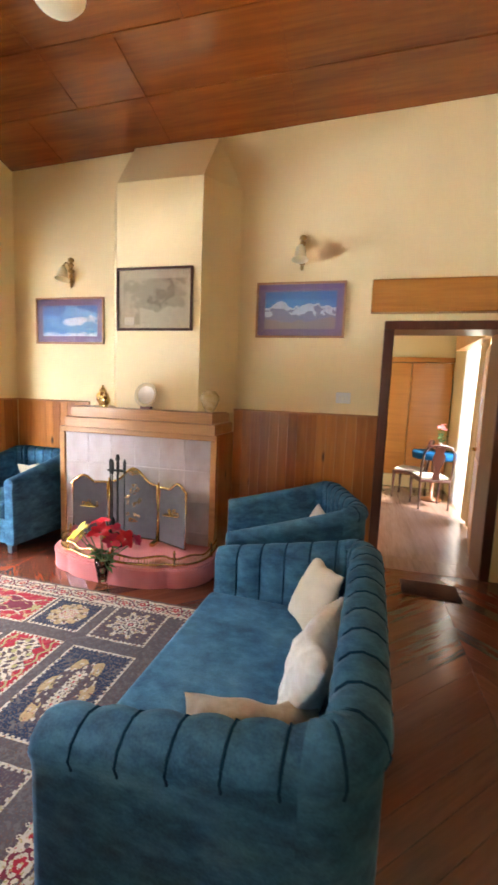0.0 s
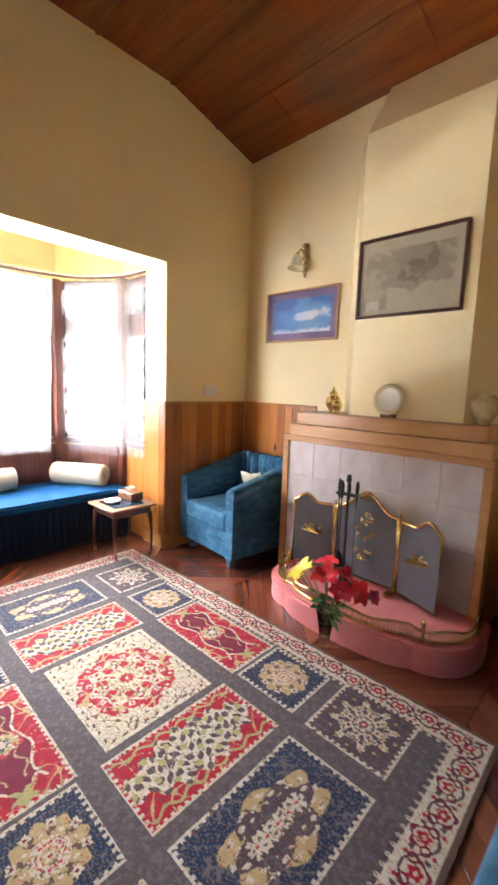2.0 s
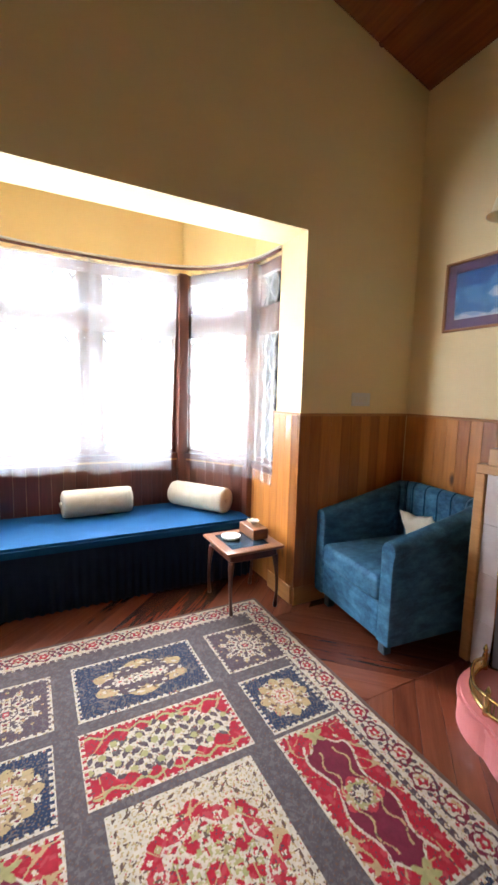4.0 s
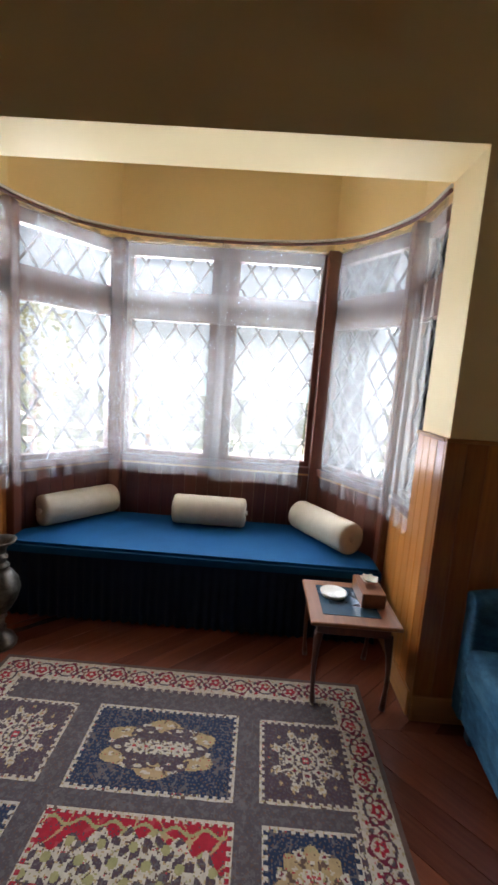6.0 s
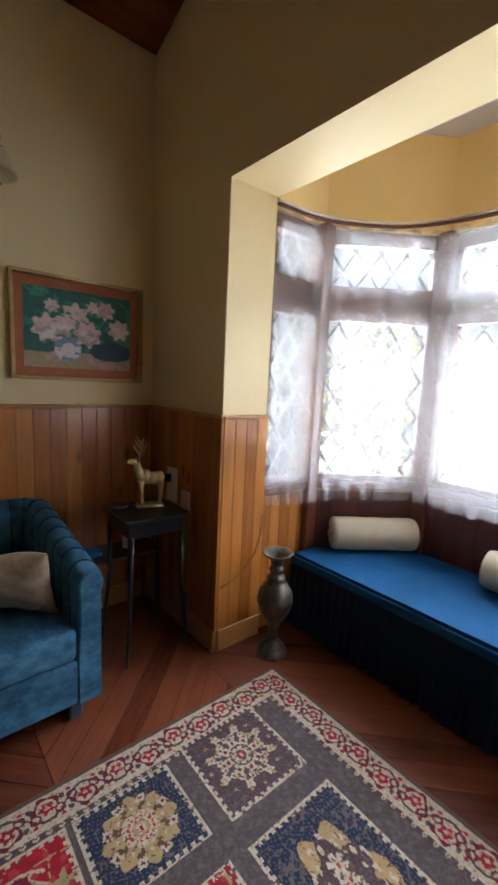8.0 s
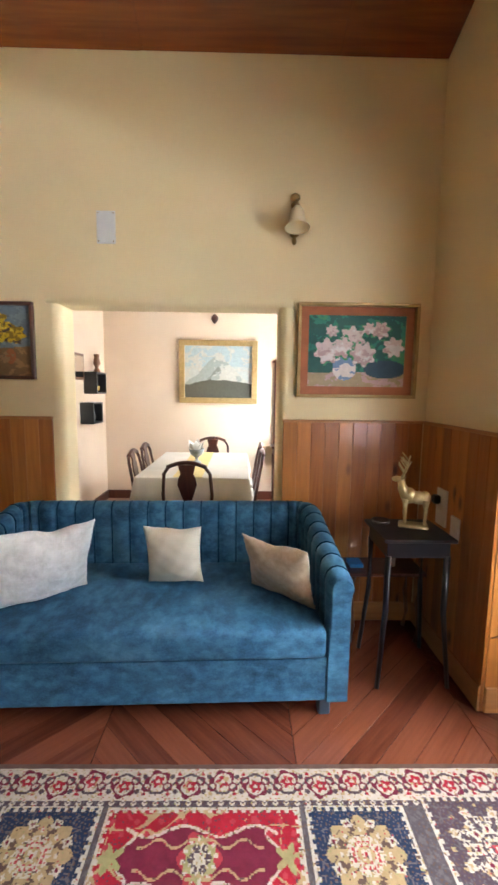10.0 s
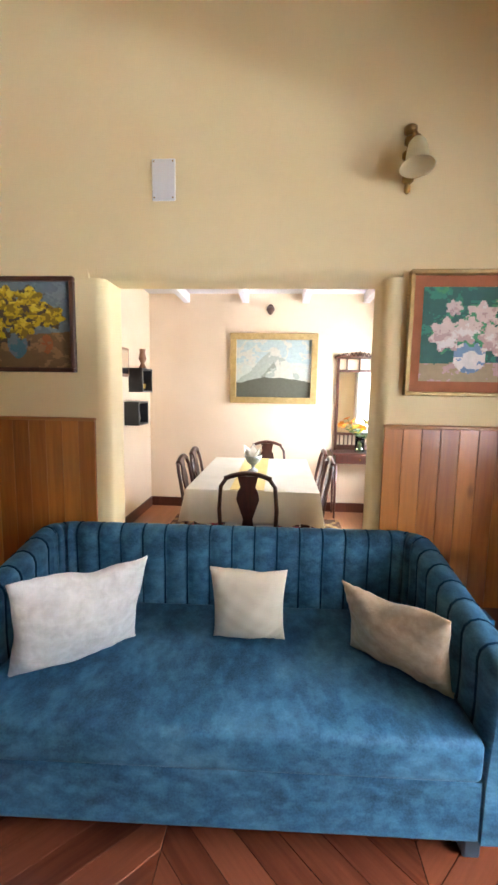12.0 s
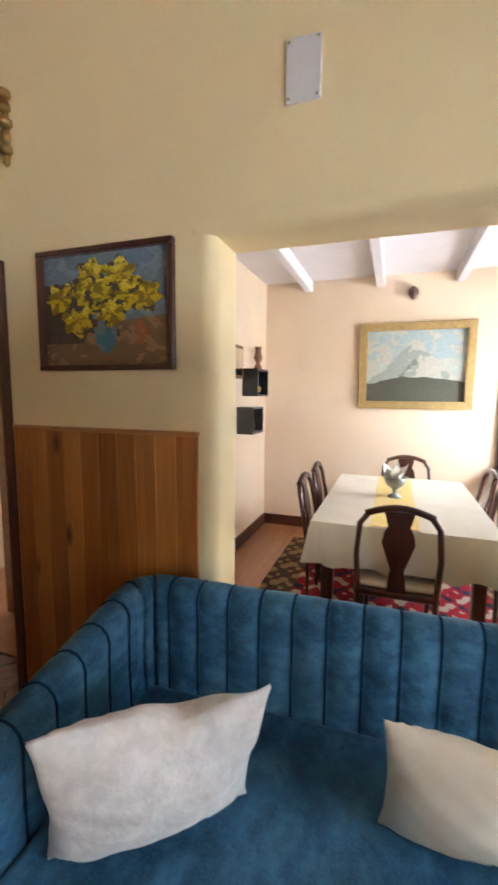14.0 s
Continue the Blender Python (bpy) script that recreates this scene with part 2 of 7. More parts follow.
OLD_BRASS = mottled("aged_brass", (0.30, 0.19, 0.07), (0.5, 0.34, 0.14), None, 18, 60, 0.35, 1.0, 0.1)
PEWTER = mottled("engraved_metal", (0.05, 0.045, 0.038), (0.21, 0.19, 0.16), None, 30, 120, 0.38, 0.9, 0.4)
IRON = plain("black_iron", (0.012, 0.012, 0.013), 0.5, 0.4)
MESH_GREY = plain("dark_mesh", (0.105, 0.095, 0.105), 0.6)
SOOT = plain("sooty_black", (0.012, 0.018, 0.03), 0.85)
PINK = mottled("pink_painted_hearth", (0.58, 0.17, 0.17), (0.68, 0.23, 0.22), None, 6, 100, 0.45, bmp=0.1)
TILE = mottled("pinkish_marble_tile", (0.52, 0.42, 0.40), (0.66, 0.60, 0.59), (0.46, 0.38, 0.37), 5, 24, 0.3, bmp=0.05)
GROUT = plain("grout", (0.52, 0.45, 0.44), 0.8)
GLASS = glassy("window_glass")
SHEER = sheer("white_sheer_curtain", (0.93, 0.935, 0.94), 0.76)
SHEER_THICK = sheer("dense_white_curtain", (0.84, 0.85, 0.86), 0.18)
FROSTED = sheer("frosted_pane", (0.55, 0.68, 0.52), 0.1)
LEAD = plain("grey_lattice_bar", (0.07, 0.075, 0.085), 0.5)
PLASTIC = plain("white_plastic", (0.72, 0.70, 0.68), 0.35, var=0.03)
OPAL = sheer("cream_opal_glass", (0.95, 0.90, 0.72), 0.0)
CHINA = plain("white_china", (0.78, 0.74, 0.66), 0.2, var=0.05)
CLOTH_WHITE = mottled("white_tablecloth", (0.60, 0.55, 0.46), (0.70, 0.65, 0.56), None, 4, 220, 0.8, bmp=0.2)
RUNNER = mottled("pale_yellow_runner", (0.66, 0.50, 0.18), (0.74, 0.58, 0.25), None, 6, 220, 0.8, bmp=0.2)

# ---- mesh helpers ----


def finish(bm, smooth=False):
    if smooth:
        for f in bm.faces:
            f.smooth = True
    bmesh.ops.recalc_face_normals(bm, faces=bm.faces)


def mesh_ob(name, bm, mat, parent=None, label="", smooth=False):
    finish(bm, smooth)
    me = bpy.data.meshes.new(name)
    bm.to_mesh(me)
    bm.free()
    for mm in (mat if isinstance(mat, (list, tuple)) else [mat]):
        me.materials.append(mm)
    ob = new(name, me)
    if parent is not None:
        ob.parent = parent
    if label:
        ob["label"] = label
    return ob


def part(name, bm, mat, parent, label="", smooth=False):
    return mesh_ob(name, bm, mat, parent, label, smooth)


def empty(name, m=None):
    ob = new(name)
    ob.empty_display_size = 0.1
    if m is not None:
        ob.matrix_basis = m
    return ob


def box(bm, x0, x1, y0, y1, z0, z1, bev=0.0, seg=1, m=None):
    """A box with bevelled edges, added to bm."""
    t = bmesh.new()
    vs = [t.verts.new((x, y, z)) for x in (x0, x1) for y in (y0, y1) for z in (z0, z1)]
    for q in ((0, 1, 3, 2), (4, 6, 7, 5), (0, 4, 5, 1), (2, 3, 7, 6), (0, 2, 6, 4), (1, 5, 7, 3)):
        t.faces.new([vs[i] for i in q])
    if bev:
        bmesh.ops.bevel(t, geom=list(t.edges), offset=bev, segments=seg, affect='EDGES', profile=0.5)
    join(bm, t, m)


def join(bm, t, m=None):
    if m is not None:
        bmesh.ops.transform(t, matrix=m, verts=t.verts)
    mp = {v: bm.verts.new(v.co) for v in t.verts}
    for f in t.faces:
        try:
            nf = bm.faces.new([mp[v] for v in f.verts])
            nf.smooth, nf.material_index = f.smooth, f.material_index
        except ValueError:
            pass
    t.free()


def B(*a, **k):
    bm = bmesh.new()
    box(bm, *a, **k)
    return bm


def lathe(bm, profile, steps=24, m=None, caps=True):
    """Turned shape round z from (radius, height) pairs."""
    t = bmesh.new()
    rings = [[t.verts.new((r * math.cos(2 * math.pi * i / steps), r * math.sin(2 * math.pi * i / steps), z)) for i in range(steps)] for r, z in profile]
    for a, b in zip(rings, rings[1:]):
        for i in range(steps):
            f = t.faces.new((a[i], a[(i + 1) % steps], b[(i + 1) % steps], b[i]))
            f.smooth = True
    if caps:
        t.faces.new(rings[0])
        t.faces.new(rings[-1])
    join(bm, t, m)


def tube(bm, pts, r, steps=8, closed=False, radii=None):
    """A round bar along points."""
    pts = [Vector(p) for p in pts]
    n = len(pts)
    rings = []
    for i, p in enumerate(pts):
        a = pts[(i - 1) % n] if closed or i else p
        b = pts[(i + 1) % n] if closed or i < n - 1 else p
        d = (b - a).normalized()
        u = d.cross(Vector((0, 0, 1)))
        u = d.cross(Vector((0, 1, 0))) if u.length < 1e-3 else u
        u.normalize()
        v = d.cross(u)
        rr = radii[i] if radii else r
        rings.append([bm.verts.new(p + rr * (math.cos(k * 2 * math.pi / steps) * u + math.sin(k * 2 * math.pi / steps) * v)) for k in range(steps)])
    for i in range(n if closed else n - 1):
        a, b = rings[i], rings[(i + 1) % n]
        for k in range(steps):
            f = bm.faces.new((a[k], a[(k + 1) % steps], b[(k + 1) % steps], b[k]))
            f.smooth = True
    if not closed:
        bm.faces.new(rings[0])
        bm.faces.new(rings[-1])


def prism(bm, outline, z0, z1, bev=0.0, m=None):
    """A plan outline raised from z0 to z1."""
    t = bmesh.new()
    lo = [t.verts.new((x, y, z0)) for x, y in outline]
    hi = [t.verts.new((x, y, z1)) for x, y in outline]
    t.faces.new(lo)
    t.faces.new(hi)
    for i in range(len(lo)):
        j = (i + 1) % len(lo)
        t.faces.new((lo[i], lo[j], hi[j], hi[i]))
    if bev:
        bmesh.ops.recalc_face_normals(t, faces=t.faces)
        bmesh.ops.bevel(t, geom=[e for e in t.edges if abs(e.verts[0].co.z - z1) < 1e-5 and abs(e.verts[1].co.z - z1) < 1e-5], offset=bev, segments=2, affect='EDGES')
    join(bm, t, m)


def seg_box(bm, p, q, t0, t1, z0, z1, s0=0.0, s1=None, bev=0.0):
    """A box along the plan line p-q, from s0 to s1 along it and t0 to t1 to its left, z0 to z1."""
    p, q = Vector((*p, 0)), Vector((*q, 0))
    d = q - p
    s1 = d.length if s1 is None else s1
    m = Matrix.Translation(p) @ Matrix.Rotation(math.atan2(d.y, d.x), 4, 'Z')
    box(bm, s0, s1, t0, t1, z0, z1, bev, m=m)


def structure(ob, label, cat):
    return tagged(ob, label, cat, kind="structure")

# ---- large structure ----
YN, ZW = 4.165, 1.34          # north wall, wainscot height
XE = 5.7                      # east wall
OPS, OPN, OPZ = 0.81, 3.17, 2.50   # bay opening
RT = 0.31                     # thickness of the old outer wall


def wall(name, boxes, mat, label):
    bm = bmesh.new()
    for b in boxes:
        box(bm, *b)
    return structure(mesh_ob(name, bm, mat), label, "wall")


wall("wall_west", [(-RT, 0, -0.35, OPS, 0, 4.1), (-RT, 0, OPN, YN + 0.3, 0, 4.1), (-RT, 0, OPS, OPN, OPZ, 4.1)], PAINT, "cream yellow plastered wall with a wide opening to the bay")
wall("wall_north", [(0, 3.80, YN, YN + 0.3, 0, 4.1), (4.66, XE, YN, YN + 0.3, 0, 4.1), (3.80, 4.66, YN, YN + 0.3, 2.09, 4.1)], PAINT, "cream yellow plastered chimney wall with a doorway")
wall("wall_east", [(XE, XE + 0.3, -0.25, YN + 0.3, 0, 4.1)], PAINT, "cream yellow plastered end wall")

# south wall with the soft-edged opening to the dining room
bm = bmesh.new()
box(bm, 0, 0.86, -0.25, 0, 0, 2.03, 0.0)
box(bm, 2.38, 3.26, -0.25, 0, 0, 2.03, 0.0)
box(bm, 4.12, XE, -0.25, 0, 0, 2.03, 0.0)
box(bm, 0, 0.86, -0.25, 0, 2.03, 2.11, 0.0)
box(bm, 2.38, XE, -0.25, 0, 2.03, 2.11, 0.0)
box(bm, 0, XE, -0.25, 0, 2.11, 4.1, 0.0)
wall_s = structure(mesh_ob("wall_south", bm, PAINT), "cream yellow plastered wall with an opening to the dining room", "wall")

# ceiling: two sloped sides and a flat middle, in brown panels with battens
def ceil_z(x, y):
    zs, zn, zf = 3.43, 3.63 + 0.036 * max(x, 0), 3.86
    if y < 1.35:
        return zs + (zf - zs) * y / 1.35
    if y > 3.2:
        return zn + (zf + 0.01 * x - zn) * (YN - y) / (YN - 3.2)
    return zf + 0.01 * x * (y - 1.35) / 1.85


bm = bmesh.new()
rows_y = [0.0, 0.62, 1.35, 1.97, 2.58, 3.2, 3.68, YN]
for j in range(len(rows_y) - 1):
    y0, y1 = rows_y[j], rows_y[j + 1]
    x = 0.0
    k = 0
    while x < XE:
        w = (0.62, 1.15, 1.15)[(k + j) % 3]
        x1 = min(XE, x + w)
        dz = 0.002 * ((k + j) % 2)
        g = 0.003
        c = [(x + g, y0 + g), (x1 - g, y0 + g), (x1 - g, y1 - g), (x + g, y1 - g)]
        lo = [bm.verts.new((a, b, ceil_z(a, b) + dz)) for a, b in c]
        hi = [bm.verts.new((a, b, ceil_z(a, b) + 0.05)) for a, b in c]
        bm.faces.new(lo)
        bm.faces.new(hi)
        for i in range(4):
            bm.faces.new((lo[i], lo[(i + 1) % 4], hi[(i + 1) % 4], hi[i]))
        x, k = x1, k + 1
for j in range(len(rows_y) - 1):
    x, k = 0.0, 0
    while x < XE:
        x = min(XE, x + (0.62, 1.15, 1.15)[(k + j) % 3])
        k += 1
        if x < XE:
            v = [bm.verts.new((x + o, yy, ceil_z(x, yy) + h)) for o in (-0.011, 0.011) for yy in (rows_y[j] + 0.012, rows_y[j + 1] - 0.012) for h in (-0.006, 0.03)]
            for q in ((0, 1, 3, 2), (4, 6, 7, 5), (0, 4, 5, 1), (2, 3, 7, 6), (0, 2, 6, 4), (1, 5, 7, 3)):
                bm.faces.new([v[i2] for i2 in q])
for j, y in enumerate(rows_y[1:-1]):
    for i in range(12):
        xa, xb = XE * i / 12, XE * (i + 1) / 12
        v = [bm.verts.new((a, y + o, ceil_z(a, y + o) + h)) for a in (xa, xb) for o in (-0.012, 0.012) for h in (-0.008, 0.03)]
        for q in ((0, 1, 3, 2), (4, 6, 7, 5), (0, 4, 5, 1), (2, 3, 7, 6), (0, 2, 6, 4), (1, 5, 7, 3)):
            bm.faces.new([v[i2] for i2 in q])
structure(mesh_ob("ceiling", bm, CEILING), "glossy dark brown panelled ceiling with sloped sides", "ceiling")
bm = B(-0.3, XE + 0.3, -0.35, YN + 0.3, 4.1, 4.2)
structure(mesh_ob("ceiling_deck", bm, CEILING), "brown boarding above the panelled ceiling", "ceiling")

# floors
bm = B(-1.5, XE + 0.3, -0.25, YN + 0.3, -0.12, -0.022)
FLOOR = structure(mesh_ob("floor", bm, DARK_RED), "dark red-brown varnished floor of diagonal boards", "floor")
bm = B(-0.3, 3.25, -3.6, -0.245, -0.12, 0.004)
structure(mesh_ob("floor_dining", bm, FLOOR_DINING), "orange-brown polished dining room floor", "floor")
bm = B(2.6, 5.6, YN + 0.29, 8.3, -0.12, 0.004)
structure(mesh_ob("floor_north_room", bm, FLOOR_PALE), "worn shiny grey-brown floor of the next room", "floor")
bm = B(3.80, 4.66, YN, YN + 0.3, -0.02, 0.003)
structure(mesh_ob("threshold_1", bm, FLOOR_PALE), "worn wooden threshold in the doorway", "threshold")

# bay: plan line of its inner faces
BAY = [(-0.31, 0.80), (-0.72, 0.80), (-1.32, 1.26), (-1.32, 2.79), (-0.72, 3.18), (-0.31, 3.18)]
for n, (p, q) in enumerate(zip(BAY, BAY[1:]), 1):
    bm = bmesh.new()
    seg_box(bm, p, q, 0.0, 0.14, 2.46, 3.05)
    structure(mesh_ob("wall_bay_upper_%d" % n, bm, PAINT_BAY), "ochre yellow wall above the bay windows", "wall")
bm = bmesh.new()
for p, q in zip(BAY, BAY[1:]):
    seg_box(bm, p, q, 0.02, 0.16, -0.5, 0.86)
structure(mesh_ob("wall_bay_lower", bm, PAINT_BAY), "low wall under the bay windows", "wall")
bm = bmesh.new()
prism(bm, [(-RT, 0.5), (-0.85, 0.5), (-1.6, 1.1), (-1.6, 2.95), (-0.85, 3.45), (-RT, 3.45)], 3.0, 3.1)
structure(mesh_ob("ceiling_bay", bm, WHITE), "white ceiling of the bay", "ceiling")


def bay_window(n, p, q, panes):
    """Dark timber window with top lights, leaded lattice and clear panes."""
    d = (Vector(q) - Vector(p))
    L = d.length
    root = structure(empty("window_%d" % n, Matrix.Translation((*p, 0)) @ Matrix.Rotation(math.atan2(d.y, d.x), 4, 'Z')), "dark brown timber window with diamond lattice panes", "window")
    y0, y1 = 0.03, 0.10
    bm = bmesh.new()
    box(bm, 0, L, y0 - 0.05, y1 + 0.03, 0.86, 0.91, 0.006)
    part("window_sill", bm, DARK_RED, root)
    bm = bmesh.new()
    box(bm, 0, L, y0, y1, 0.91, 0.945, 0.003)
    box(bm, 0, L, y0, y1, 1.925, 2.135, 0.003)
    box(bm, 0, L, y0, y1, 2.375, 2.46, 0.003)
    pw = 0.055 if panes == 1 else 0.085
    xs = [0, L] if panes == 1 else [0, L / 2, L]
    for x in xs:
        a, b = max(0, x - pw), min(L, x + pw)
        if 0 < x < L:
            a, b = x - 0.10, x + 0.10
        box(bm, a, b, y0 + 0.003, y1 - 0.003, 0.945, 1.925, 0.003)
        box(bm, a, b, y0 + 0.003, y1 - 0.003, 2.135, 2.375, 0.003)
    part("window_frame", bm, DARK_RED, root)
    for i in range(panes):
        xa = pw if i == 0 else L / 2 + 0.10
        xb = L - pw if i == panes - 1 else L / 2 - 0.10
        for za, zb in ((0.945, 1.925), (2.135, 2.375)):
            g = part("pane", B(xa, xb, 0.072, 0.076, za, zb), GLASS, root)
            g.visible_shadow = False
            bm = bmesh.new()
            sx, sz = 0.08, 0.115
            w, h = xb - xa, zb - za
            k = sz / sx
            for sgn in (1, -1):
                c = -h - w * k
                while c < h + w * k:
                    pts = []
                    for t in np.linspace(0, 1, 60):
                        X = t * w
                        Z = sgn * k * X + c
                        if 0 <= Z <= h:
                            pts.append((X, Z))
                    if len(pts) > 1:
                        (xa2, za2), (xb2, zb2) = pts[0], pts[-1]
                        a, b = Vector((xa + xa2, 0.066, za + za2)), Vector((xa + xb2, 0.066, za + zb2))
                        dd = b - a
                        nn = Vector((-dd.z, 0, dd.x)).normalized() * 0.008
                        vs = [bm.verts.new(v + Vector((0, o, 0))) for o in (-0.005, 0.005) for v in (a - nn, b - nn, b + nn, a + nn)]
                        bm.faces.new(vs[:4])
                        bm.faces.new(vs[4:])
                        for e in range(4):
                            bm.faces.new((vs[e], vs[(e + 1) % 4], vs[4 + (e + 1) % 4], vs[4 + e]))
                    c += 2 * sz
            part("lattice", bm, LEAD, root)
    return root


for n, (p, q, c) in enumerate(((BAY[0], BAY[1], 1), (BAY[1], BAY[2], 1), (BAY[2], BAY[3], 2), (BAY[3], BAY[4], 1), (BAY[4], BAY[5], 1)), 1):
    bay_window(n, p, q, c)
bm = bmesh.new()
for i, (x, y) in enumerate(BAY[1:5]):
    box(bm, x - 0.045, x + 0.045, y - 0.045, y + 0.045, 0.0, 2.47, 0.006)
structure(mesh_ob("trim_bay_posts", bm, DARK_RED), "dark timber corner posts of the bay", "trim")

# outdoors
bm = bmesh.new()
box(bm, -400, 400, -400, 400, -0.7, -0.6)
GROUND_MAT = mottled("dry_grass_and_earth", (0.11, 0.14, 0.08), (0.22, 0.23, 0.13), (0.08, 0.11, 0.06), 0.6, 8, 0.9)
structure(mesh_ob("ground", bm, GROUND_MAT), "sunlit garden ground of grass and earth", "ground")

# Bluish haze is put into the slopes' colour; their glow stands in for daylight.
HAZE = mottled("slope_with_painted_haze_glow", (0.20, 0.30, 0.30), (0.34, 0.44, 0.44), (0.16, 0.24, 0.22), 0.05, 0.6, 1.0)
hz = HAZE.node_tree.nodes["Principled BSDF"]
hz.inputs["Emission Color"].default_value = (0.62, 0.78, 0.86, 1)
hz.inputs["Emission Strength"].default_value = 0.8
bm = bmesh.new()
prev = None
for k in range(121):
    a = math.radians(95 + 170 * k / 120)
    h = 3.6 + 1.3 * math.sin(k * 0.21) + 1.1 * math.sin(k * 0.63 + 1) + 0.5 * math.sin(k * 2.3) + 0.3 * math.sin(k * 5.1)
    x, y = 55 * math.cos(a), 2 + 55 * math.sin(a)
    cols = [bm.verts.new((x, y, -2.0)), bm.verts.new((x * 1.02, y * 1.02, h * 0.55)), bm.verts.new((x * 1.10, y * 1.10, h))]
    if prev:
        for q in (0, 1):
            bm.faces.new((prev[q], cols[q], cols[q + 1], prev[q + 1]))
    prev = cols
structure(mesh_ob("backdrop", bm, HAZE), "distant wooded slopes with painted bluish haze, softly glowing", "backdrop")

# dining room shell
DX0, DX1, DYF, DZ = 0.02, 3.05, -3.10, 2.64
wall("wall_dining_south", [(-0.3, 3.6, DYF - 0.25, DYF, 0, 2.9)], PAINT_DINING, "peach cream dining room wall")
wall("wall_dining_east", [(DX1, DX1 + 0.2, DYF, -0.25, 0, 2.9)], PAINT_DINING, "pale dining room side wall")
wall("wall_dining_west", [(DX0 - 0.25, DX0, DYF, -2.75, 0, 2.9), (DX0 - 0.25, DX0, -1.15, -0.25, 0, 2.9), (DX0 - 0.25, DX0, -2.75, -1.15, 0, 0.75), (DX0 - 0.25, DX0, -2.75, -1.15, 2.2, 2.9)], PAINT_DINING, "pale dining room wall with a window opening")
bm = B(-0.3, 3.4, DYF - 0.2, -0.25, DZ + 0.02, DZ + 0.12)
structure(mesh_ob("ceiling_dining", bm, WHITE), "white boarded dining room ceiling", "ceiling")
for x in (0.42, 1.14, 1.86, 2.58):
    structure(mesh_ob("ceiling_beam", B(x - 0.04, x + 0.04, DYF, -0.25, DZ - 0.09, DZ + 0.02, 0.008), WHITE), "white painted ceiling beam", "beam")
bm = bmesh.new()
box(bm, DX0, DX1, DYF, DYF + 0.02, 0, 0.12, 0.004)
box(bm, DX1 - 0.02, DX1, DYF + 0.02, -0.25, 0, 0.12, 0.004)
structure(mesh_ob("baseboard_dining", bm, DARK_RED), "dark red-brown skirting board", "baseboard")

# added passage shell behind the glazed door, keeps sun out; far window also added
wall("wall_passage_east", [(4.75, 4.95, -2.20, -0.25, 0, 2.7)], PAINT_DINING, "pale side wall of the added passage")
wall("wall_passage_south", [(3.25, 4.75, -2.40, -2.20, 0, 0.9), (3.25, 4.75, -2.40, -2.20, 2.0, 2.7), (3.25, 3.55, -2.40, -2.20, 0.9, 2.0), (4.45, 4.75, -2.40, -2.20, 0.9, 2.0)], PAINT_DINING, "pale wall of the added passage with an added window opening")
structure(mesh_ob("ceiling_passage", B(3.25, 4.95, -2.40, -0.25, 2.7, 2.8), WHITE), "white added passage ceiling that keeps the sun out", "ceiling")
structure(mesh_ob("floor_passage", B(3.255, 4.75, -2.20, -0.255, -0.12, 0.003), FLOOR_DINING), "brown polished passage floor", "floor")

# north room shell
wall("wall_north_room_far", [(2.6, 5.5, 7.95, 8.2, 0, 3.0)], PAINT, "cream wall of the next room")
wall("wall_north_room_west", [(2.9, 3.1, YN + 0.3, 7.95, 0, 3.0)], PAINT, "cream side wall of the next room")
wall("wall_north_room_east", [(5.05, 5.3, YN + 0.3, 5.45, 0, 3.0), (5.05, 5.3, 6.85, 7.95, 0, 3.0), (5.05, 5.3, 5.45, 6.85, 2.35, 3.0)], PAINT, "cream wall of the next room with a tall window opening")
bm = B(2.8, 5.4, YN + 0.2, 8.1, 2.95, 3.05)
structure(mesh_ob("ceiling_north_room", bm, WHITE), "white ceiling of the next room", "ceiling")

# wainscot of vertical pine boards, capped and with a skirting
def wainscot(name, p, q, label, z0=0.0, zt=ZW, mat=PINE, base=True, bw=0.088):
    """Boards along the plan line p-q, standing proud on its right side."""
    d = Vector(q) - Vector(p)
    L = d.length
    root = structure(empty(name, Matrix.Translation((*p, 0)) @ Matrix.Rotation(math.atan2(d.y, d.x), 4, 'Z')), label, "wainscot")
    n = max(1, round(L / bw))
    w = L / n
    bm = B(0.0006, w - 0.0006, -0.018, -0.001, z0, zt - 0.018, 0.0018)
    first = part("board", bm, mat, root)
    for i in range(1, n):
        ob = new("board", first.data)
        ob.parent = root
        ob.location = (i * w, 0, 0)
    part("cap_rail", B(-0.004, L + 0.004, -0.026, -0.001, zt - 0.018, zt, 0.004), PINE_TRIM, root)
    if base:
        part("skirting", B(0, L, -0.030, -0.0185, 0, 0.13, 0.004), PINE_TRIM, root)
    return root


wl = "varnished knotty pine wainscot of vertical boards"
wainscot("wainscot_north_1", (0.02, YN), (0.905, YN), wl)
wainscot("wainscot_north_2", (2.455, YN), (3.74, YN), wl)
wainscot("wainscot_west_1", (0, 0.02), (0, OPS + 0.018), wl)
wainscot("wainscot_west_2", (0, OPN - 0.018), (0, YN - 0.02), wl)
wainscot("wainscot_south_1", (0.91, 0), (0.02, 0), wl)
wainscot("wainscot_south_2", (3.24, 0), (2.36, 0), wl)
wainscot("wainscot_bay_1", (-0.001, OPS), (-0.31, OPS), wl)
wainscot("wainscot_bay_2", (-0.31, OPN), (-0.001, OPN), wl)
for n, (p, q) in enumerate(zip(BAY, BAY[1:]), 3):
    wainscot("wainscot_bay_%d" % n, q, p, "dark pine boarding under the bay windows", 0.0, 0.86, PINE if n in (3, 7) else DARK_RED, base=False)

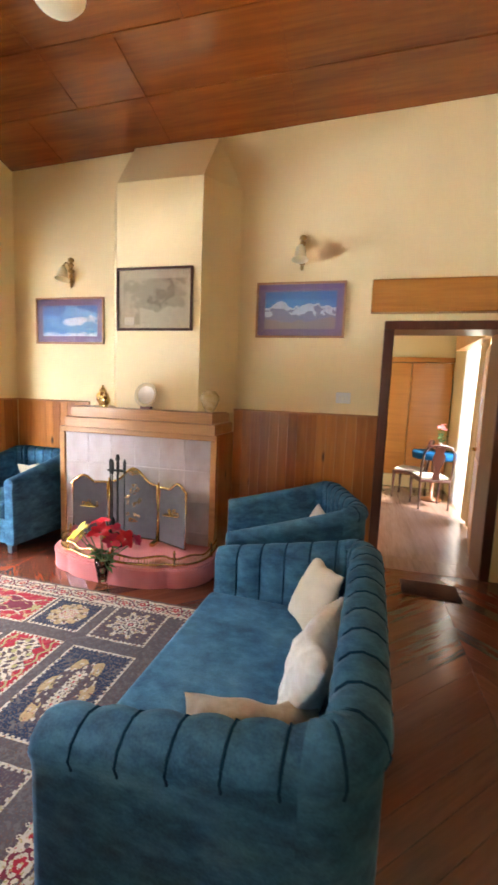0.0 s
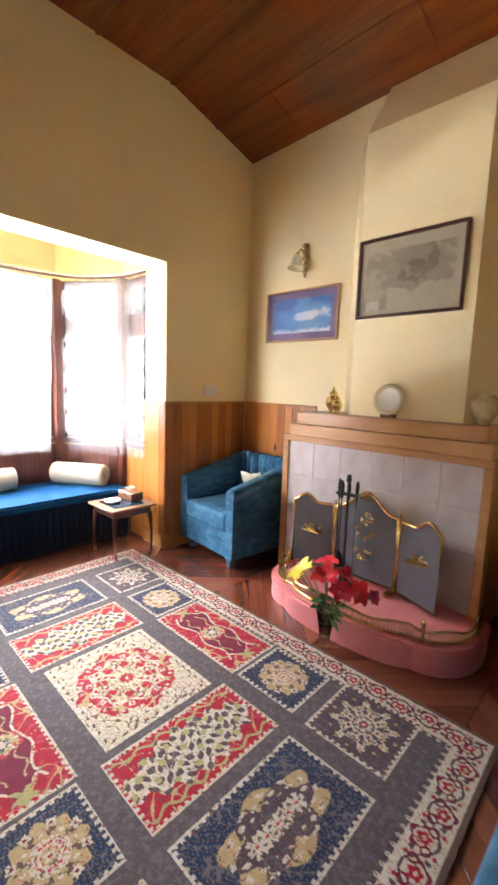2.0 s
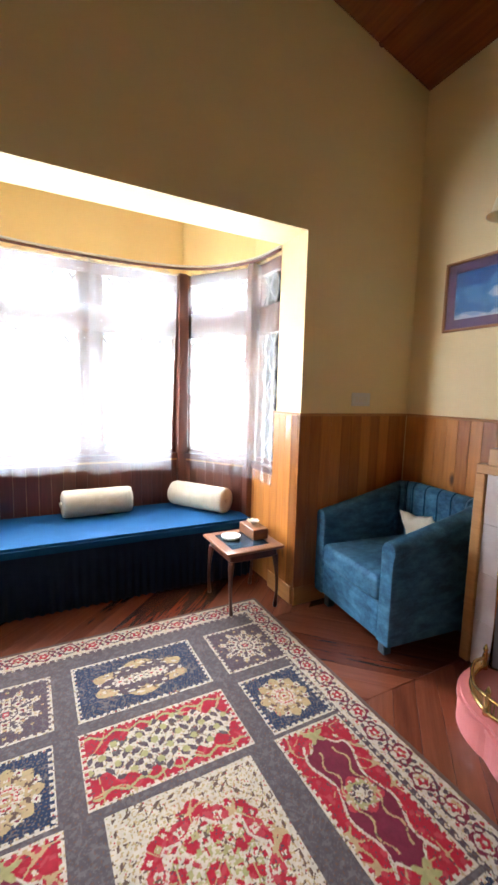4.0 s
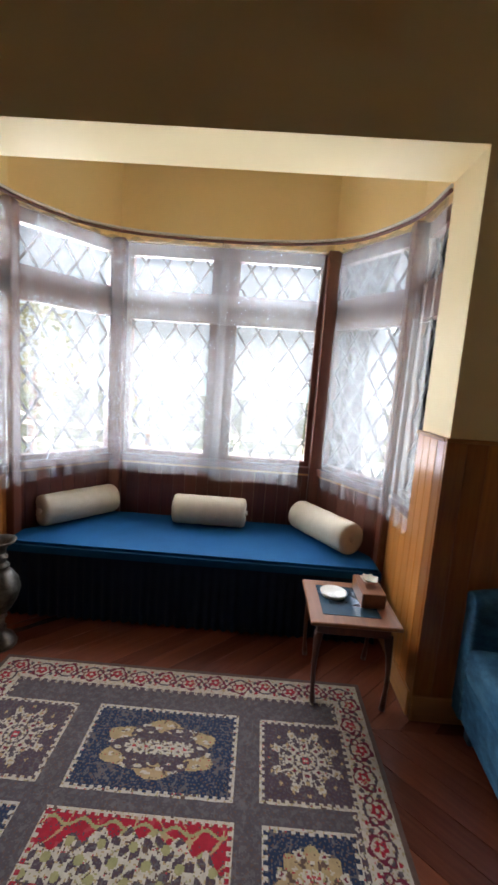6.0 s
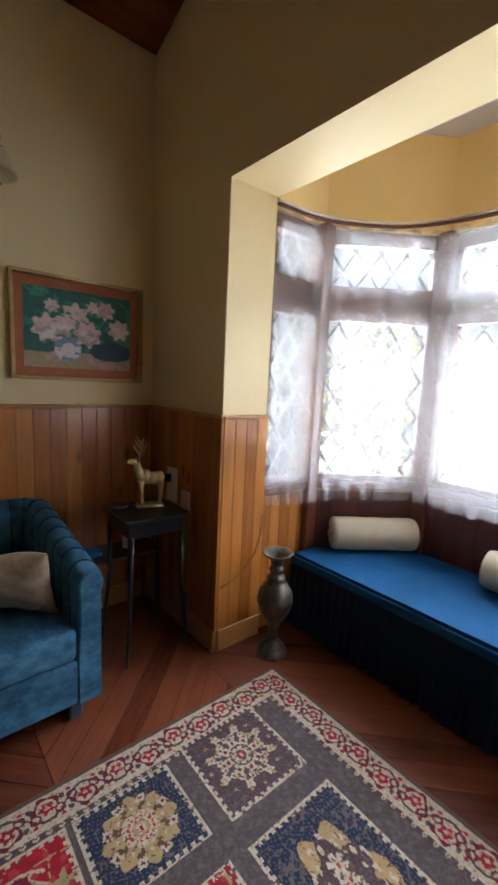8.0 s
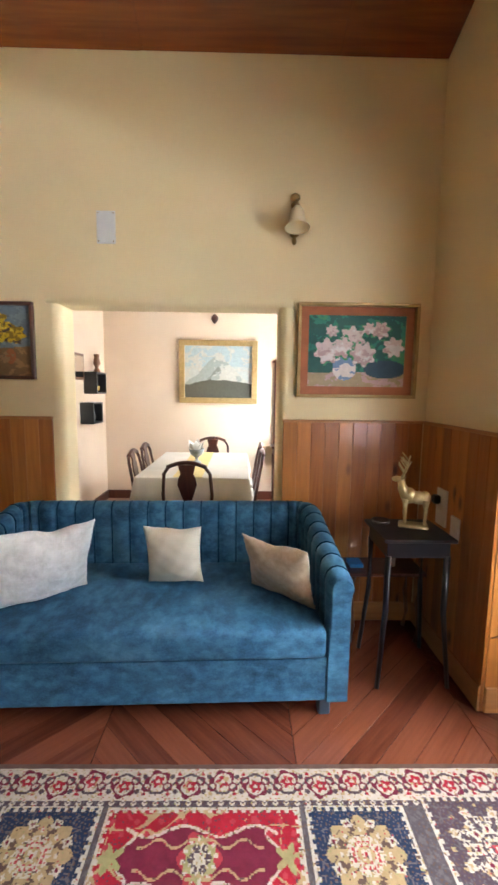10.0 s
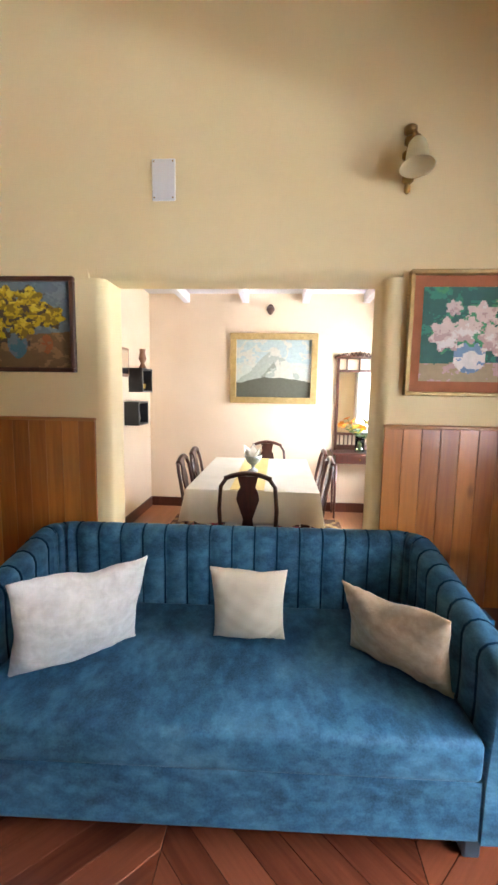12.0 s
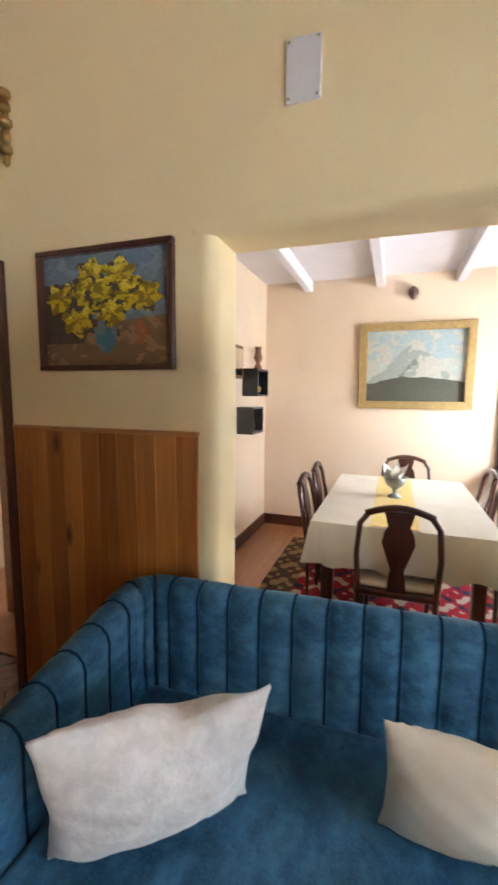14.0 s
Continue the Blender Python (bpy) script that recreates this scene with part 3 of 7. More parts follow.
# doorway trim in the north wall, header board above it
bm = bmesh.new()
box(bm, 3.74, 3.82, YN - 0.03, YN + 0.32, 0, 2.06, 0.006)
box(bm, 4.64, 4.72, YN - 0.03, YN + 0.32, 0, 2.06, 0.006)
box(bm, 3.74, 4.72, YN - 0.032, YN + 0.322, 2.06, 2.13, 0.006)
structure(mesh_ob("door_frame_1", bm, DARK_RED), "dark red-brown timber door frame", "door frame")
ob = mesh_ob("header_board", B(3.62, 4.95, YN - 0.09, YN - 0.001, 2.19, 2.45, 0.006), ORANGE_WOOD)
structure(ob, "polished orange plywood pelmet board above the doorway", "trim")

# pale plaster lining of the opening to the dining room


def rounded_end(x_in, x_out, y0, y1, r=0.055, n=10):
    """Plan of a wall's end, its two corners at x_out rounded."""
    sx = 1 if x_out > x_in else -1
    pts = [(x_in, y0)]
    for k in range(n + 1):
        a = math.pi / 2 * k / n
        pts.append((x_out - sx * r + sx * r * math.sin(a), y0 + r - r * math.cos(a)))
    for k in range(n + 1):
        a = math.pi / 2 * k / n
        pts.append((x_out - sx * r + sx * r * math.cos(a), y1 - r + r * math.sin(a)))
    return pts + [(x_in, y1)]


bm = bmesh.new()
prism(bm, rounded_end(0.86, 0.945, -0.25, 0.0), 0.0, 2.03)
prism(bm, rounded_end(2.38, 2.295, -0.25, 0.0), 0.0, 2.03)
prism(bm, rounded_end(2.11, 2.025, -0.25, 0.0), 0.86, 2.38, m=Matrix(((0, 0, 1, 0), (0, 1, 0, 0), (1, 0, 0, 0), (0, 0, 0, 1))))
structure(mesh_ob("trim_dining_opening", bm, PAINT), "pale cream plaster lining of the opening", "opening lining")

# ---- chimney and fireplace ----
bm = bmesh.new()
F, K = 3.83, YN
lv = [((1.42, F), (2.22, F), (2.46, K), (1.18, K), 1.30), ((1.42, F), (2.22, F), (2.46, K), (1.18, K), 3.25), ((1.42, K - 0.03), (2.24, K - 0.03), (2.245, K), (1.415, K), 3.70)]
vs = [[bm.verts.new((*p, l[4])) for p in l[:4]] for l in lv]
for a, b in zip(vs, vs[1:]):
    for i in range(4):
        bm.faces.new((a[i], a[(i + 1) % 4], b[(i + 1) % 4], b[i]))
bm.faces.new(vs[0])
bm.faces.new(vs[-1])
structure(mesh_ob("chimney_breast", bm, PAINT), "plastered chimney breast with splayed sides and sloped top", "chimney")


# ---- seating ----
FOOT = plain("grey_blue_covered_foot", (0.04, 0.06, 0.08), 0.7)

def shell_section(h, th, r=0.5):
    """Profile across the padded wall, inside to outside: (offset inward, height, how far channels bulge)."""
    out = [(th, 0.10, 0.0), (th, 0.30, 0.15), (th, 0.42, 0.8), (th * 0.96, h * 0.72, 1.0)]
    for k in range(8):
        a = math.pi * k / 6
        out.append((th / 2 + (th / 2 + 0.014 * (k > 3)) * math.cos(a), h - th * 0.5 + th * 0.5 * math.sin(a), 1.0 - 0.5 * k / 7))
    out += [(0.0, h - th * 1.0, 0.1), (0.0, 0.30, 0.0), (0.0, 0.10, 0.0)]
    return out


def seat_unit(name, W, D, back_h, arm_h, ch, label, m, group="", plain_arms=False, th=0.13, category="sofa"):
    """Velvet seat with a channelled back and arms in one sweep; local front is +y, back at y = 0."""
    root = tagged(empty(name, m), label, category, group)
    c = 0.16
    path = [(-W / 2, D), (-W / 2, c)]
    for k in range(1, 6):
        a = math.pi / 2 * k / 6
        path.append((-W / 2 + c - c * math.cos(a), c - c * math.sin(a)))
    path += [(-W / 2 + c, 0), (W / 2 - c, 0)]
    for k in range(1, 6):
        a = math.pi / 2 * k / 6
        path.append((W / 2 - c + c * math.sin(a), c - c * math.cos(a)))
    path += [(W / 2, c), (W / 2, D)]
    pts = [Vector((*p, 0)) for p in path]
    cum = [0.0]
    for a, b in zip(pts, pts[1:]):
        cum.append(cum[-1] + (b - a).length)
    T = cum[-1]
    n = max(6, round(T / ch))
    sub = 7

    def at(s):
        i = max(k for k in range(len(cum) - 1) if cum[k] <= s + 1e-9)
        f = (s - cum[i]) / (cum[i + 1] - cum[i])
        return pts[i].lerp(pts[i + 1], f), (pts[i + 1] - pts[i]).normalized()

    cols = []
    for i in range(n * sub + 1):
        s = min(T, T * i / (n * sub))
        p, d = at(s)
        inn = Vector((d.y, -d.x, 0)) * -1
        f = (i % sub) / sub
        bulge = 0.018 * (abs(math.sin(math.pi * f)) ** 0.75) - 0.009
        y = p.y
        u = max(0.0, (y - 0.10) / (D - 0.10))
        h = back_h + (arm_h - back_h) * min(1, u) ** 0.9
        arm = y > c + 0.02
        end = 1.0 - 0.5 * max(0.0, 1 - min(s, T - s) / 0.03)
        col = []
        for off, z, bl in shell_section(h, th):
            bb = bulge * bl * (0.0 if plain_arms and arm else 1.0)
            oo = off + (bb if off > th * 0.3 else 0)
            zz = z + (bb * 0.3 if z > h - th * 0.45 else 0)
            col.append(p + inn * (th / 2 + (oo - th / 2) * (0.8 + 0.2 * end)) + Vector((0, 0, zz)))
        cols.append((s, arm, col))
    # split into arm, backrest, arm
    groups, cur = [], [cols[0]]
    for a, b in zip(cols, cols[1:]):
        cur.append(b)
        if a[1] != b[1]:
            groups.append(cur)
            cur = [b]
    groups.append(cur)
    for nm, gset in zip(("armrest", "backrest", "armrest"), groups):
        bm = bmesh.new()
        grid = [[bm.verts.new(v) for v in col] for _, _, col in gset]
        for a, b in zip(grid, grid[1:]):
            for k in range(len(a) - 1):
                bm.faces.new((a[k], a[k + 1], b[k + 1], b[k]))
        if gset is groups[0]:
            bm.faces.new(grid[0])
        if gset is groups[-1]:
            bm.faces.new(grid[-1])
        for f in bm.faces:
            f.smooth = len(f.verts) == 4
        part(nm, bm, VELVET, root)
    i = th + 0.004
    part("base", B(-W / 2 + 0.125 * th / 0.13, W / 2 - 0.125 * th / 0.13, 0.05, D - 0.005, 0.10, 0.31, 0.012, 2), VELVET, root)
    # seat cushion, softly crowned
    bm = bmesh.new()
    box(bm, -W / 2 + i, W / 2 - i, i - 0.01, D + 0.012, 0.313, 0.455, 0.03, 4)
    for v in bm.verts:
        if v.co.z > 0.44:
            v.co.z += 0.012 * (1 - (2 * v.co.x / W) ** 2)
    part("seat_cushion", bm, VELVET, root, smooth=True)
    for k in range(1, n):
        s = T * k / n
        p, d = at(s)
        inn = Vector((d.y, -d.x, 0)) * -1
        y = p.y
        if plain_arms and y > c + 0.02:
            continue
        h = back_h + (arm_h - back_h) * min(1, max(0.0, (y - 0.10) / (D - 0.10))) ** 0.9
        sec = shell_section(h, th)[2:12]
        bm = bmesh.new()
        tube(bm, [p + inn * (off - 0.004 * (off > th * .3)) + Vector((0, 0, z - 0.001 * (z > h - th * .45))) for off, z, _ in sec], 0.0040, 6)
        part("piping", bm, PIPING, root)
    for x in (-W / 2 + 0.10, W / 2 - 0.10):
        for y in (0.10, D - 0.07):
            part("foot", B(x - 0.028, x + 0.028, y - 0.028, y + 0.028, 0.0, 0.10, 0.006), FOOT, root)
    return root


seat_unit("sofa", 1.88, 0.86, 0.83, 0.69, 0.108, "blue velvet three-seat sofa with channelled back before the dining opening", pose(1.635, 0.06, 0, 0, 0, 2), th=0.105)
seat_unit("loveseat", 1.34, 0.82, 0.81, 0.67, 0.125, "blue velvet two-seat sofa with channelled back and arms", pose(3.70, 1.83, 0, 0, 0, 88))
seat_unit("armchair", 0.77, 0.79, 0.85, 0.68, 0.11, "blue velvet tub armchair in the corner by the fireplace", pose(0.475, 4.085, 0, 0, 0, 174.5), "velvet armchairs", True, 0.10, "armchair")
seat_unit("armchair", 0.84, 0.84, 0.85, 0.68, 0.11, "blue velvet tub armchair turned beside the doorway", pose(3.58, 3.27, 0, 0, 0, 107), "velvet armchairs", True, 0.10, "armchair")


# ---- fireplace ----
FP = structure(empty("fireplace"), "honey oak fireplace surround with pale marble tiles and a stepped mantel", "fireplace")
bm = bmesh.new()
box(bm, 0.93, 1.38, 3.745, YN - 0.002, 0, 1.10)
box(bm, 1.98, 2.43, 3.745, YN - 0.002, 0, 1.10)
box(bm, 1.38, 1.98, 3.745, YN - 0.002, 0.74, 1.10)
part("body", bm, GROUT, FP, "grouted masonry behind the tiles")
part("firebox", B(1.37, 1.99, 4.05, 4.10, 0, 0.76), SOOT, FP, "sooty black firebox")
for x0 in (0.905, 2.395):
    part("post", B(x0, x0 + 0.055, 3.70, 3.78, 0, 1.072, 0.005), OAK, FP)
part("top_rail", B(0.905, 2.45, 3.702, 3.78, 1.072, 1.122, 0.005), OAK, FP)
part("side_panel", B(2.432, 2.452, 3.781, YN - 0.003, 0, 1.122, 0.004), PINE, FP)
part("side_panel", B(0.905, 0.925, 3.781, YN - 0.003, 0, 1.122, 0.004), PINE, FP)
part("mantel_step", B(0.985, 2.44, 3.672, YN - 0.003, 1.123, 1.215, 0.006), OAK, FP)
part("mantel_shelf", B(1.035, 2.405, 3.695, YN - 0.003, 1.216, 1.31, 0.006), OAK, FP)
tw, thh = (2.393 - 0.962) / 6, 0.271
tile = B(0.001, tw - 0.001, 3.716, 3.745, 0.001, thh - 0.001, 0.002)
tile_me = None
for i in range(6):
    for j in range(4):
        x, z = 0.962 + i * tw, -0.01 + j * thh
        cx, cz = x + tw / 2 - 1.68, z + thh / 2
        if abs(cx) < 0.30 and cz < 0.62:
            continue
        if tile_me is None:
            first = part("tile", tile, TILE, FP)
            tile_me = first.data
            ob = first
        else:
            ob = new("tile", tile_me)
            ob.parent = FP
        ob.location = (x, random.uniform(-0.0008, 0.0008), z)


# pink hearth with a scalloped front
def hearth_line(grow=0.0, n=64):
    pts = []
    for k in range(n + 1):
        a = math.pi * k / n
        c, s = math.cos(a), math.sin(a)
        x = 1.83 + (0.72 + grow) * (abs(c) ** 0.7) * (1 if c >= 0 else -1)
        y = 3.715 - (0.62 + grow) * (abs(s) ** 0.62)
        lob = 0.045 * (abs(math.sin(a * 3.0)) ** 0.5 - 0.7)
        pts.append((x + lob * c, y - lob * s))
    return pts


bm = bmesh.new()
prism(bm, hearth_line(-0.006), 0.0, 0.118)
HEARTH = tagged(empty("hearth"), "raised pink painted hearth with a scalloped curved front", "hearth")
part("plinth", bm, PINK, HEARTH)
bm = bmesh.new()
prism(bm, hearth_line(), 0.1185, 0.155, 0.014)
part("top_slab", bm, PINK, HEARTH)

# brass fender on the hearth
FEN = tagged(empty("fender"), "curved polished brass fender standing on the pink hearth", "fender")
bm = bmesh.new()
line = hearth_line(-0.05, 48)
tube(bm, [(x, y, 0.168) for x, y in line], 0.010, 6)
part("bottom_rail", bm, BRASS, FEN)
bm = bmesh.new()
tube(bm, [(x, y, 0.225 + 0.012 * math.sin(i * 0.8)) for i, (x, y) in enumerate(line)], 0.008, 6)
part("top_rail", bm, BRASS, FEN)
bm = bmesh.new()
for i, (x, y) in enumerate(hearth_line(-0.05, 96)):
    tube(bm, [(x, y, 0.165), (x, y, 0.222)], 0.0035, 5)
tagged(part("spindles", bm, OLD_BRASS, FEN), kind="stuff")
for i in (3, 14, 24, 34, 45):
    x, y = line[i]
    bm = bmesh.new()
    lathe(bm, [(0.016, 0), (0.016, 0.02), (0.008, 0.03), (0.014, 0.06), (0.009, 0.085), (0.013, 0.10), (0.004, 0.125)], 10, pose(x, y, 0.156))
    part("finial", bm, BRASS, FEN)


# three-fold fire screen
def screen_panel(name, root, a, b, z0, zs, zp, detail):
    a, b = Vector((*a, 0)), Vector((*b, 0))
    top = []
    for k in range(25):
        u = k / 24
        if detail == 'C':
            h = zs + (zp - zs) * (0.5 - 0.5 * math.cos(2 * math.pi * u)) ** 1.4
        elif detail == 'L':
            h = zs + (zp - zs) * math.sin(math.pi * min(1, u / 0.62)) ** 1.3
        else:
            h = zs + (zp - zs) * math.sin(math.pi * min(1, (1 - u) / 0.62)) ** 1.3
        p = a.lerp(b, u)
        top.append(Vector((p.x, p.y, h)))
    ring = [Vector((a.x, a.y, z0))] + top + [Vector((b.x, b.y, z0))]
    panel = empty(name)
    panel.parent = root
    bm = bmesh.new()
    tube(bm, ring, 0.011, 8, closed=True)
    part("frame", bm, BRASS, panel)
    bm = bmesh.new()
    n = (b - a).cross(Vector((0, 0, 1))).normalized() * 0.002
    f = [bm.verts.new(v - n) for v in ring]
    g = [bm.verts.new(v + n) for v in ring]
    bm.faces.new(f)
    bm.faces.new(g)
    for i in range(len(f)):
        j = (i + 1) % len(f)
        bm.faces.new((f[i], f[j], g[j], g[i]))
    part("mesh_sheet", bm, MESH_GREY, panel)
    return panel


SCR = tagged(empty("fire_screen"), "three-fold brass fire screen with dark mesh and scrolled tops", "fire screen")
screen_panel("panel", SCR, (1.20, 3.50), (1.47, 3.61), 0.185, 0.66, 0.72, 'L')
screen_panel("panel", SCR, (1.50, 3.62), (1.95, 3.62), 0.185, 0.67, 0.80, 'C')
screen_panel("panel", SCR, (1.98, 3.61), (2.27, 3.50), 0.185, 0.66, 0.72, 'R')
for x in (1.485, 1.965):
    bm = bmesh.new()
    tube(bm, [(x, 3.615, 0.17), (x, 3.615, 0.70)], 0.009, 8)
    part("hinge_post", bm, BRASS, SCR)
random.seed(4)


def scrolls(cx, cy, cz, w, h, n, dx=(1, 0)):
    bm = bmesh.new()
    for i in range(n):
        u, v = random.uniform(-1, 1), random.uniform(-1, 1)
        r = random.uniform(0.010, 0.022)
        pts = []
        for k in range(10):
            a = k * 0.6 + i
            rr = r * (1 - k * 0.07)
            o = u * w * (1 - 0.6 * abs(v)) + rr * math.cos(a)
            pts.append((cx + o * dx[0], cy + o * dx[1], cz + v * h + rr * math.sin(a)))
        tube(bm, pts, 0.0045, 5)
    return bm


tagged(part("ornament", scrolls(1.725, 3.605, 0.50, 0.085, 0.19, 26), BRASS, SCR), "cast brass scroll ornament", kind="stuff")
tagged(part("ornament", scrolls(1.725, 3.61, 0.77, 0.05, 0.02, 7), BRASS, SCR), "cast brass scroll ornament", kind="stuff")
tagged(part("ornament", scrolls(1.335, 3.545, 0.47, 0.075, 0.018, 9, (0.93, 0.37)), BRASS, SCR), "cast brass scroll ornament", kind="stuff")
tagged(part("ornament", scrolls(2.125, 3.545, 0.47, 0.075, 0.018, 9, (0.93, -0.37)), BRASS, SCR), "cast brass scroll ornament", kind="stuff")
bm = bmesh.new()
box(bm, 1.26, 1.41, 3.515, 3.575, 0.44, 0.452, 0.003, m=None)
part("ledge", bm, BRASS, SCR)
part("ledge", B(2.05, 2.20, 3.515, 3.575, 0.44, 0.452, 0.003), BRASS, SCR)
for x in (1.50, 1.95):
    part("foot", B(x - 0.02, x + 0.02, 3.52, 3.66, 0.157, 0.19, 0.006), BRASS, SCR)

# fire irons
IR = tagged(empty("fire_irons"), "black iron fireplace tool set on a stand", "fire tools")
bm = bmesh.new()
lathe(bm, [(0.075, 0), (0.075, 0.012), (0.02, 0.03), (0.010, 0.05), (0.010, 0.72), (0.02, 0.74), (0.012, 0.78)], 14, pose(1.66, 3.47, 0.156))
part("stand", bm, IRON, IR)
for i, (dx, dy) in enumerate(((-0.06, -0.01), (-0.02, -0.045), (0.03, -0.045), (0.065, 0.0))):
    bm = bmesh.new()
    lathe(bm, [(0.005, 0.10), (0.005, 0.60), (0.012, 0.62), (0.014, 0.70), (0.006, 0.73)], 8, pose(1.66 + dx, 3.47 + dy, 0.17))
    if i in (1, 2):
        lathe(bm, [(0.030, 0.0), (0.034, 0.05), (0.022, 0.10), (0.006, 0.13)], 10, pose(1.66 + dx, 3.47 + dy, 0.17 + 0.12 * (2 - i)))
    part("tool", bm, IRON, IR)
part("crossbar", B(1.59, 1.735, 3.425, 3.475, 0.80, 0.815, 0.003), IRON, IR)


# ---- cut flowers ----
def petal_flower(bm, c, r, n, up, droop=0.35, seed=0):
    """A lily-like bloom of long curving petals about the direction up."""
    rnd = random.Random(seed)
    up = Vector(up).normalized()
    u = up.cross(Vector((0.3, 0.9, 0.2))).normalized()
    v = up.cross(u)
    c = Vector(c)
    for i in range(n):
        a = 2 * math.pi * i / n + rnd.uniform(-0.2, 0.2)
        d = math.cos(a) * u + math.sin(a) * v
        s = -math.sin(a) * u + math.cos(a) * v
        rr = r * rnd.uniform(0.85, 1.12) * (1.0 if i % 2 else 0.85)
        curl = rnd.uniform(0.35, 0.75)
        rows = []
        for k in range(6):
            q = k / 5
            w = rr * 0.34 * math.sin(math.pi * (0.12 + 0.86 * q)) ** 0.8 + 0.002
            mid = c + d * rr * (0.08 + 0.92 * q) + up * rr * (0.75 * q - curl * q * q)
            rows.append([bm.verts.new(mid + s * w * o + up * rr * 0.10 * abs(o)) for o in (-1, 0, 1)])
        for p, q in zip(rows, rows[1:]):
            for k in (0, 1):
                bm.faces.new((p[k], p[k + 1], q[k + 1], q[k])).smooth = True


def leaf(bm, a, b, w):
    a, b = Vector(a), Vector(b)
    d = b - a
    s = d.cross(Vector((0.2, 0.1, 1))).normalized() * w
    mid = a.lerp(b, 0.5) + Vector((0, 0, 0.12 * d.length))
    vs = [bm.verts.new(x) for x in (a, mid + s, b, mid - s, mid - Vector((0, 0, 0.01)))]
    for q in ((0, 1, 4), (1, 2, 4), (2, 3, 4), (3, 0, 4)):
        bm.faces.new([vs[k] for k in q])


PETAL_RED = plain("crimson_petal", (0.62, 0.008, 0.025), 0.5, var=0.25)
PETAL_DEEP = plain("magenta_petal", (0.46, 0.015, 0.07), 0.5, var=0.3)
PETAL_YELLOW = plain("yellow_petal", (0.72, 0.56, 0.03), 0.5, var=0.2)
PETAL_PINK = plain("pink_petal", (0.72, 0.22, 0.22), 0.5, var=0.2)
PETAL_ORANGE = plain("orange_petal", (0.78, 0.26, 0.02), 0.5, var=0.3)
LEAF = plain("green_leaf", (0.055, 0.17, 0.04), 0.5, var=0.4)
CRYSTAL = glassy("crystal_vase", col=(0.82, 0.9, 0.82), rough=0.05)
WATER_GREEN = plain("stems_in_water", (0.14, 0.24, 0.09), 0.4, var=0.4)


def bouquet(root, base, blooms, seed, spread=0.12, leaves=26):
    rnd = random.Random(seed)
    bx, by, bz = base
    bm = bmesh.new()
    for (x, y, z), *_ in blooms:
        tube(bm, [(bx + 0.01 * rnd.uniform(-1, 1), by + 0.01 * rnd.uniform(-1, 1), bz - 0.14), (bx, by, bz), (bx + (x - bx) * 0.6, by + (y - by) * 0.6, bz + (z - bz) * 0.6), (x, y, z)], 0.004, 5)
    part("stems", bm, WATER_GREEN, root)
    bm = bmesh.new()
    for i in range(leaves):
        a = rnd.uniform(0, 6.28)
        r = rnd.uniform(0.3, 1.0) * spread
        z = bz + rnd.uniform(-0.02, 0.14)
        leaf(bm, (bx + 0.3 * r * math.cos(a), by + 0.3 * r * math.sin(a), z), (bx + 1.2 * r * math.cos(a), by + 1.2 * r * math.sin(a), z + rnd.uniform(-0.05, 0.06)), rnd.uniform(0.018, 0.032))
    part("leaves", bm, LEAF, root)
    for i, (c, r, mat, n) in enumerate(blooms):
        bm = bmesh.new()
        petal_flower(bm, c, r * 1.0, min(n, 6), (c[0] - bx, c[1] - by - 0.05, 0.18), seed=seed * 50 + i)
        part("bloom", bm, mat, root)


FLW = tagged(empty("flower_vase"), "cut glass vase of red and yellow flowers before the hearth", "vase")
bm = bmesh.new()
lathe(bm, [(0.050, 0.001), (0.052, 0.02), (0.030, 0.05), (0.034, 0.08), (0.048, 0.17), (0.060, 0.235), (0.056, 0.235), (0.044, 0.17), (0.030, 0.085), (0.0, 0.07)], 20, pose(1.83, 3.005, 0.0), caps=False)
part("vase", bm, CRYSTAL, FLW, "clear cut glass vase")
bouquet(FLW, (1.83, 3.005, 0.20), [((1.70, 2.95, 0.43), 0.10, PETAL_YELLOW, 7), ((1.66, 2.99, 0.37), 0.06, PETAL_YELLOW, 6), ((1.84, 2.96, 0.45), 0.085, PETAL_RED, 8), ((1.81, 3.03, 0.50), 0.07, PETAL_RED, 8), ((1.94, 2.95, 0.40), 0.075, PETAL_DEEP, 8), ((2.03, 2.98, 0.42), 0.085, PETAL_RED, 8), ((1.58, 3.03, 0.40), 0.06, PETAL_PINK, 7), ((1.66, 3.06, 0.43), 0.05, PETAL_PINK, 7), ((1.90, 3.06, 0.44), 0.07, PETAL_DEEP, 8), ((2.10, 3.00, 0.41), 0.05, PETAL_DEEP, 7)], 3)

# ---- on the mantel ----
def urn(name, x, y, z, h, label, mat):
    bm = bmesh.new()
    lathe(bm, [(r * h, q * h) for r, q in ((0.16, 0), (0.17, 0.04), (0.13, 0.08), (0.24, 0.25), (0.29, 0.42), (0.25, 0.58), (0.12, 0.68), (0.15, 0.72), (0.16, 0.76), (0.09, 0.84), (0.04, 0.90), (0.05, 0.94), (0.01, 1.0))], 20, pose(x, y, z))
    return tagged(mesh_ob(name, bm, mat), label, "urn", "brass urns on the mantel")


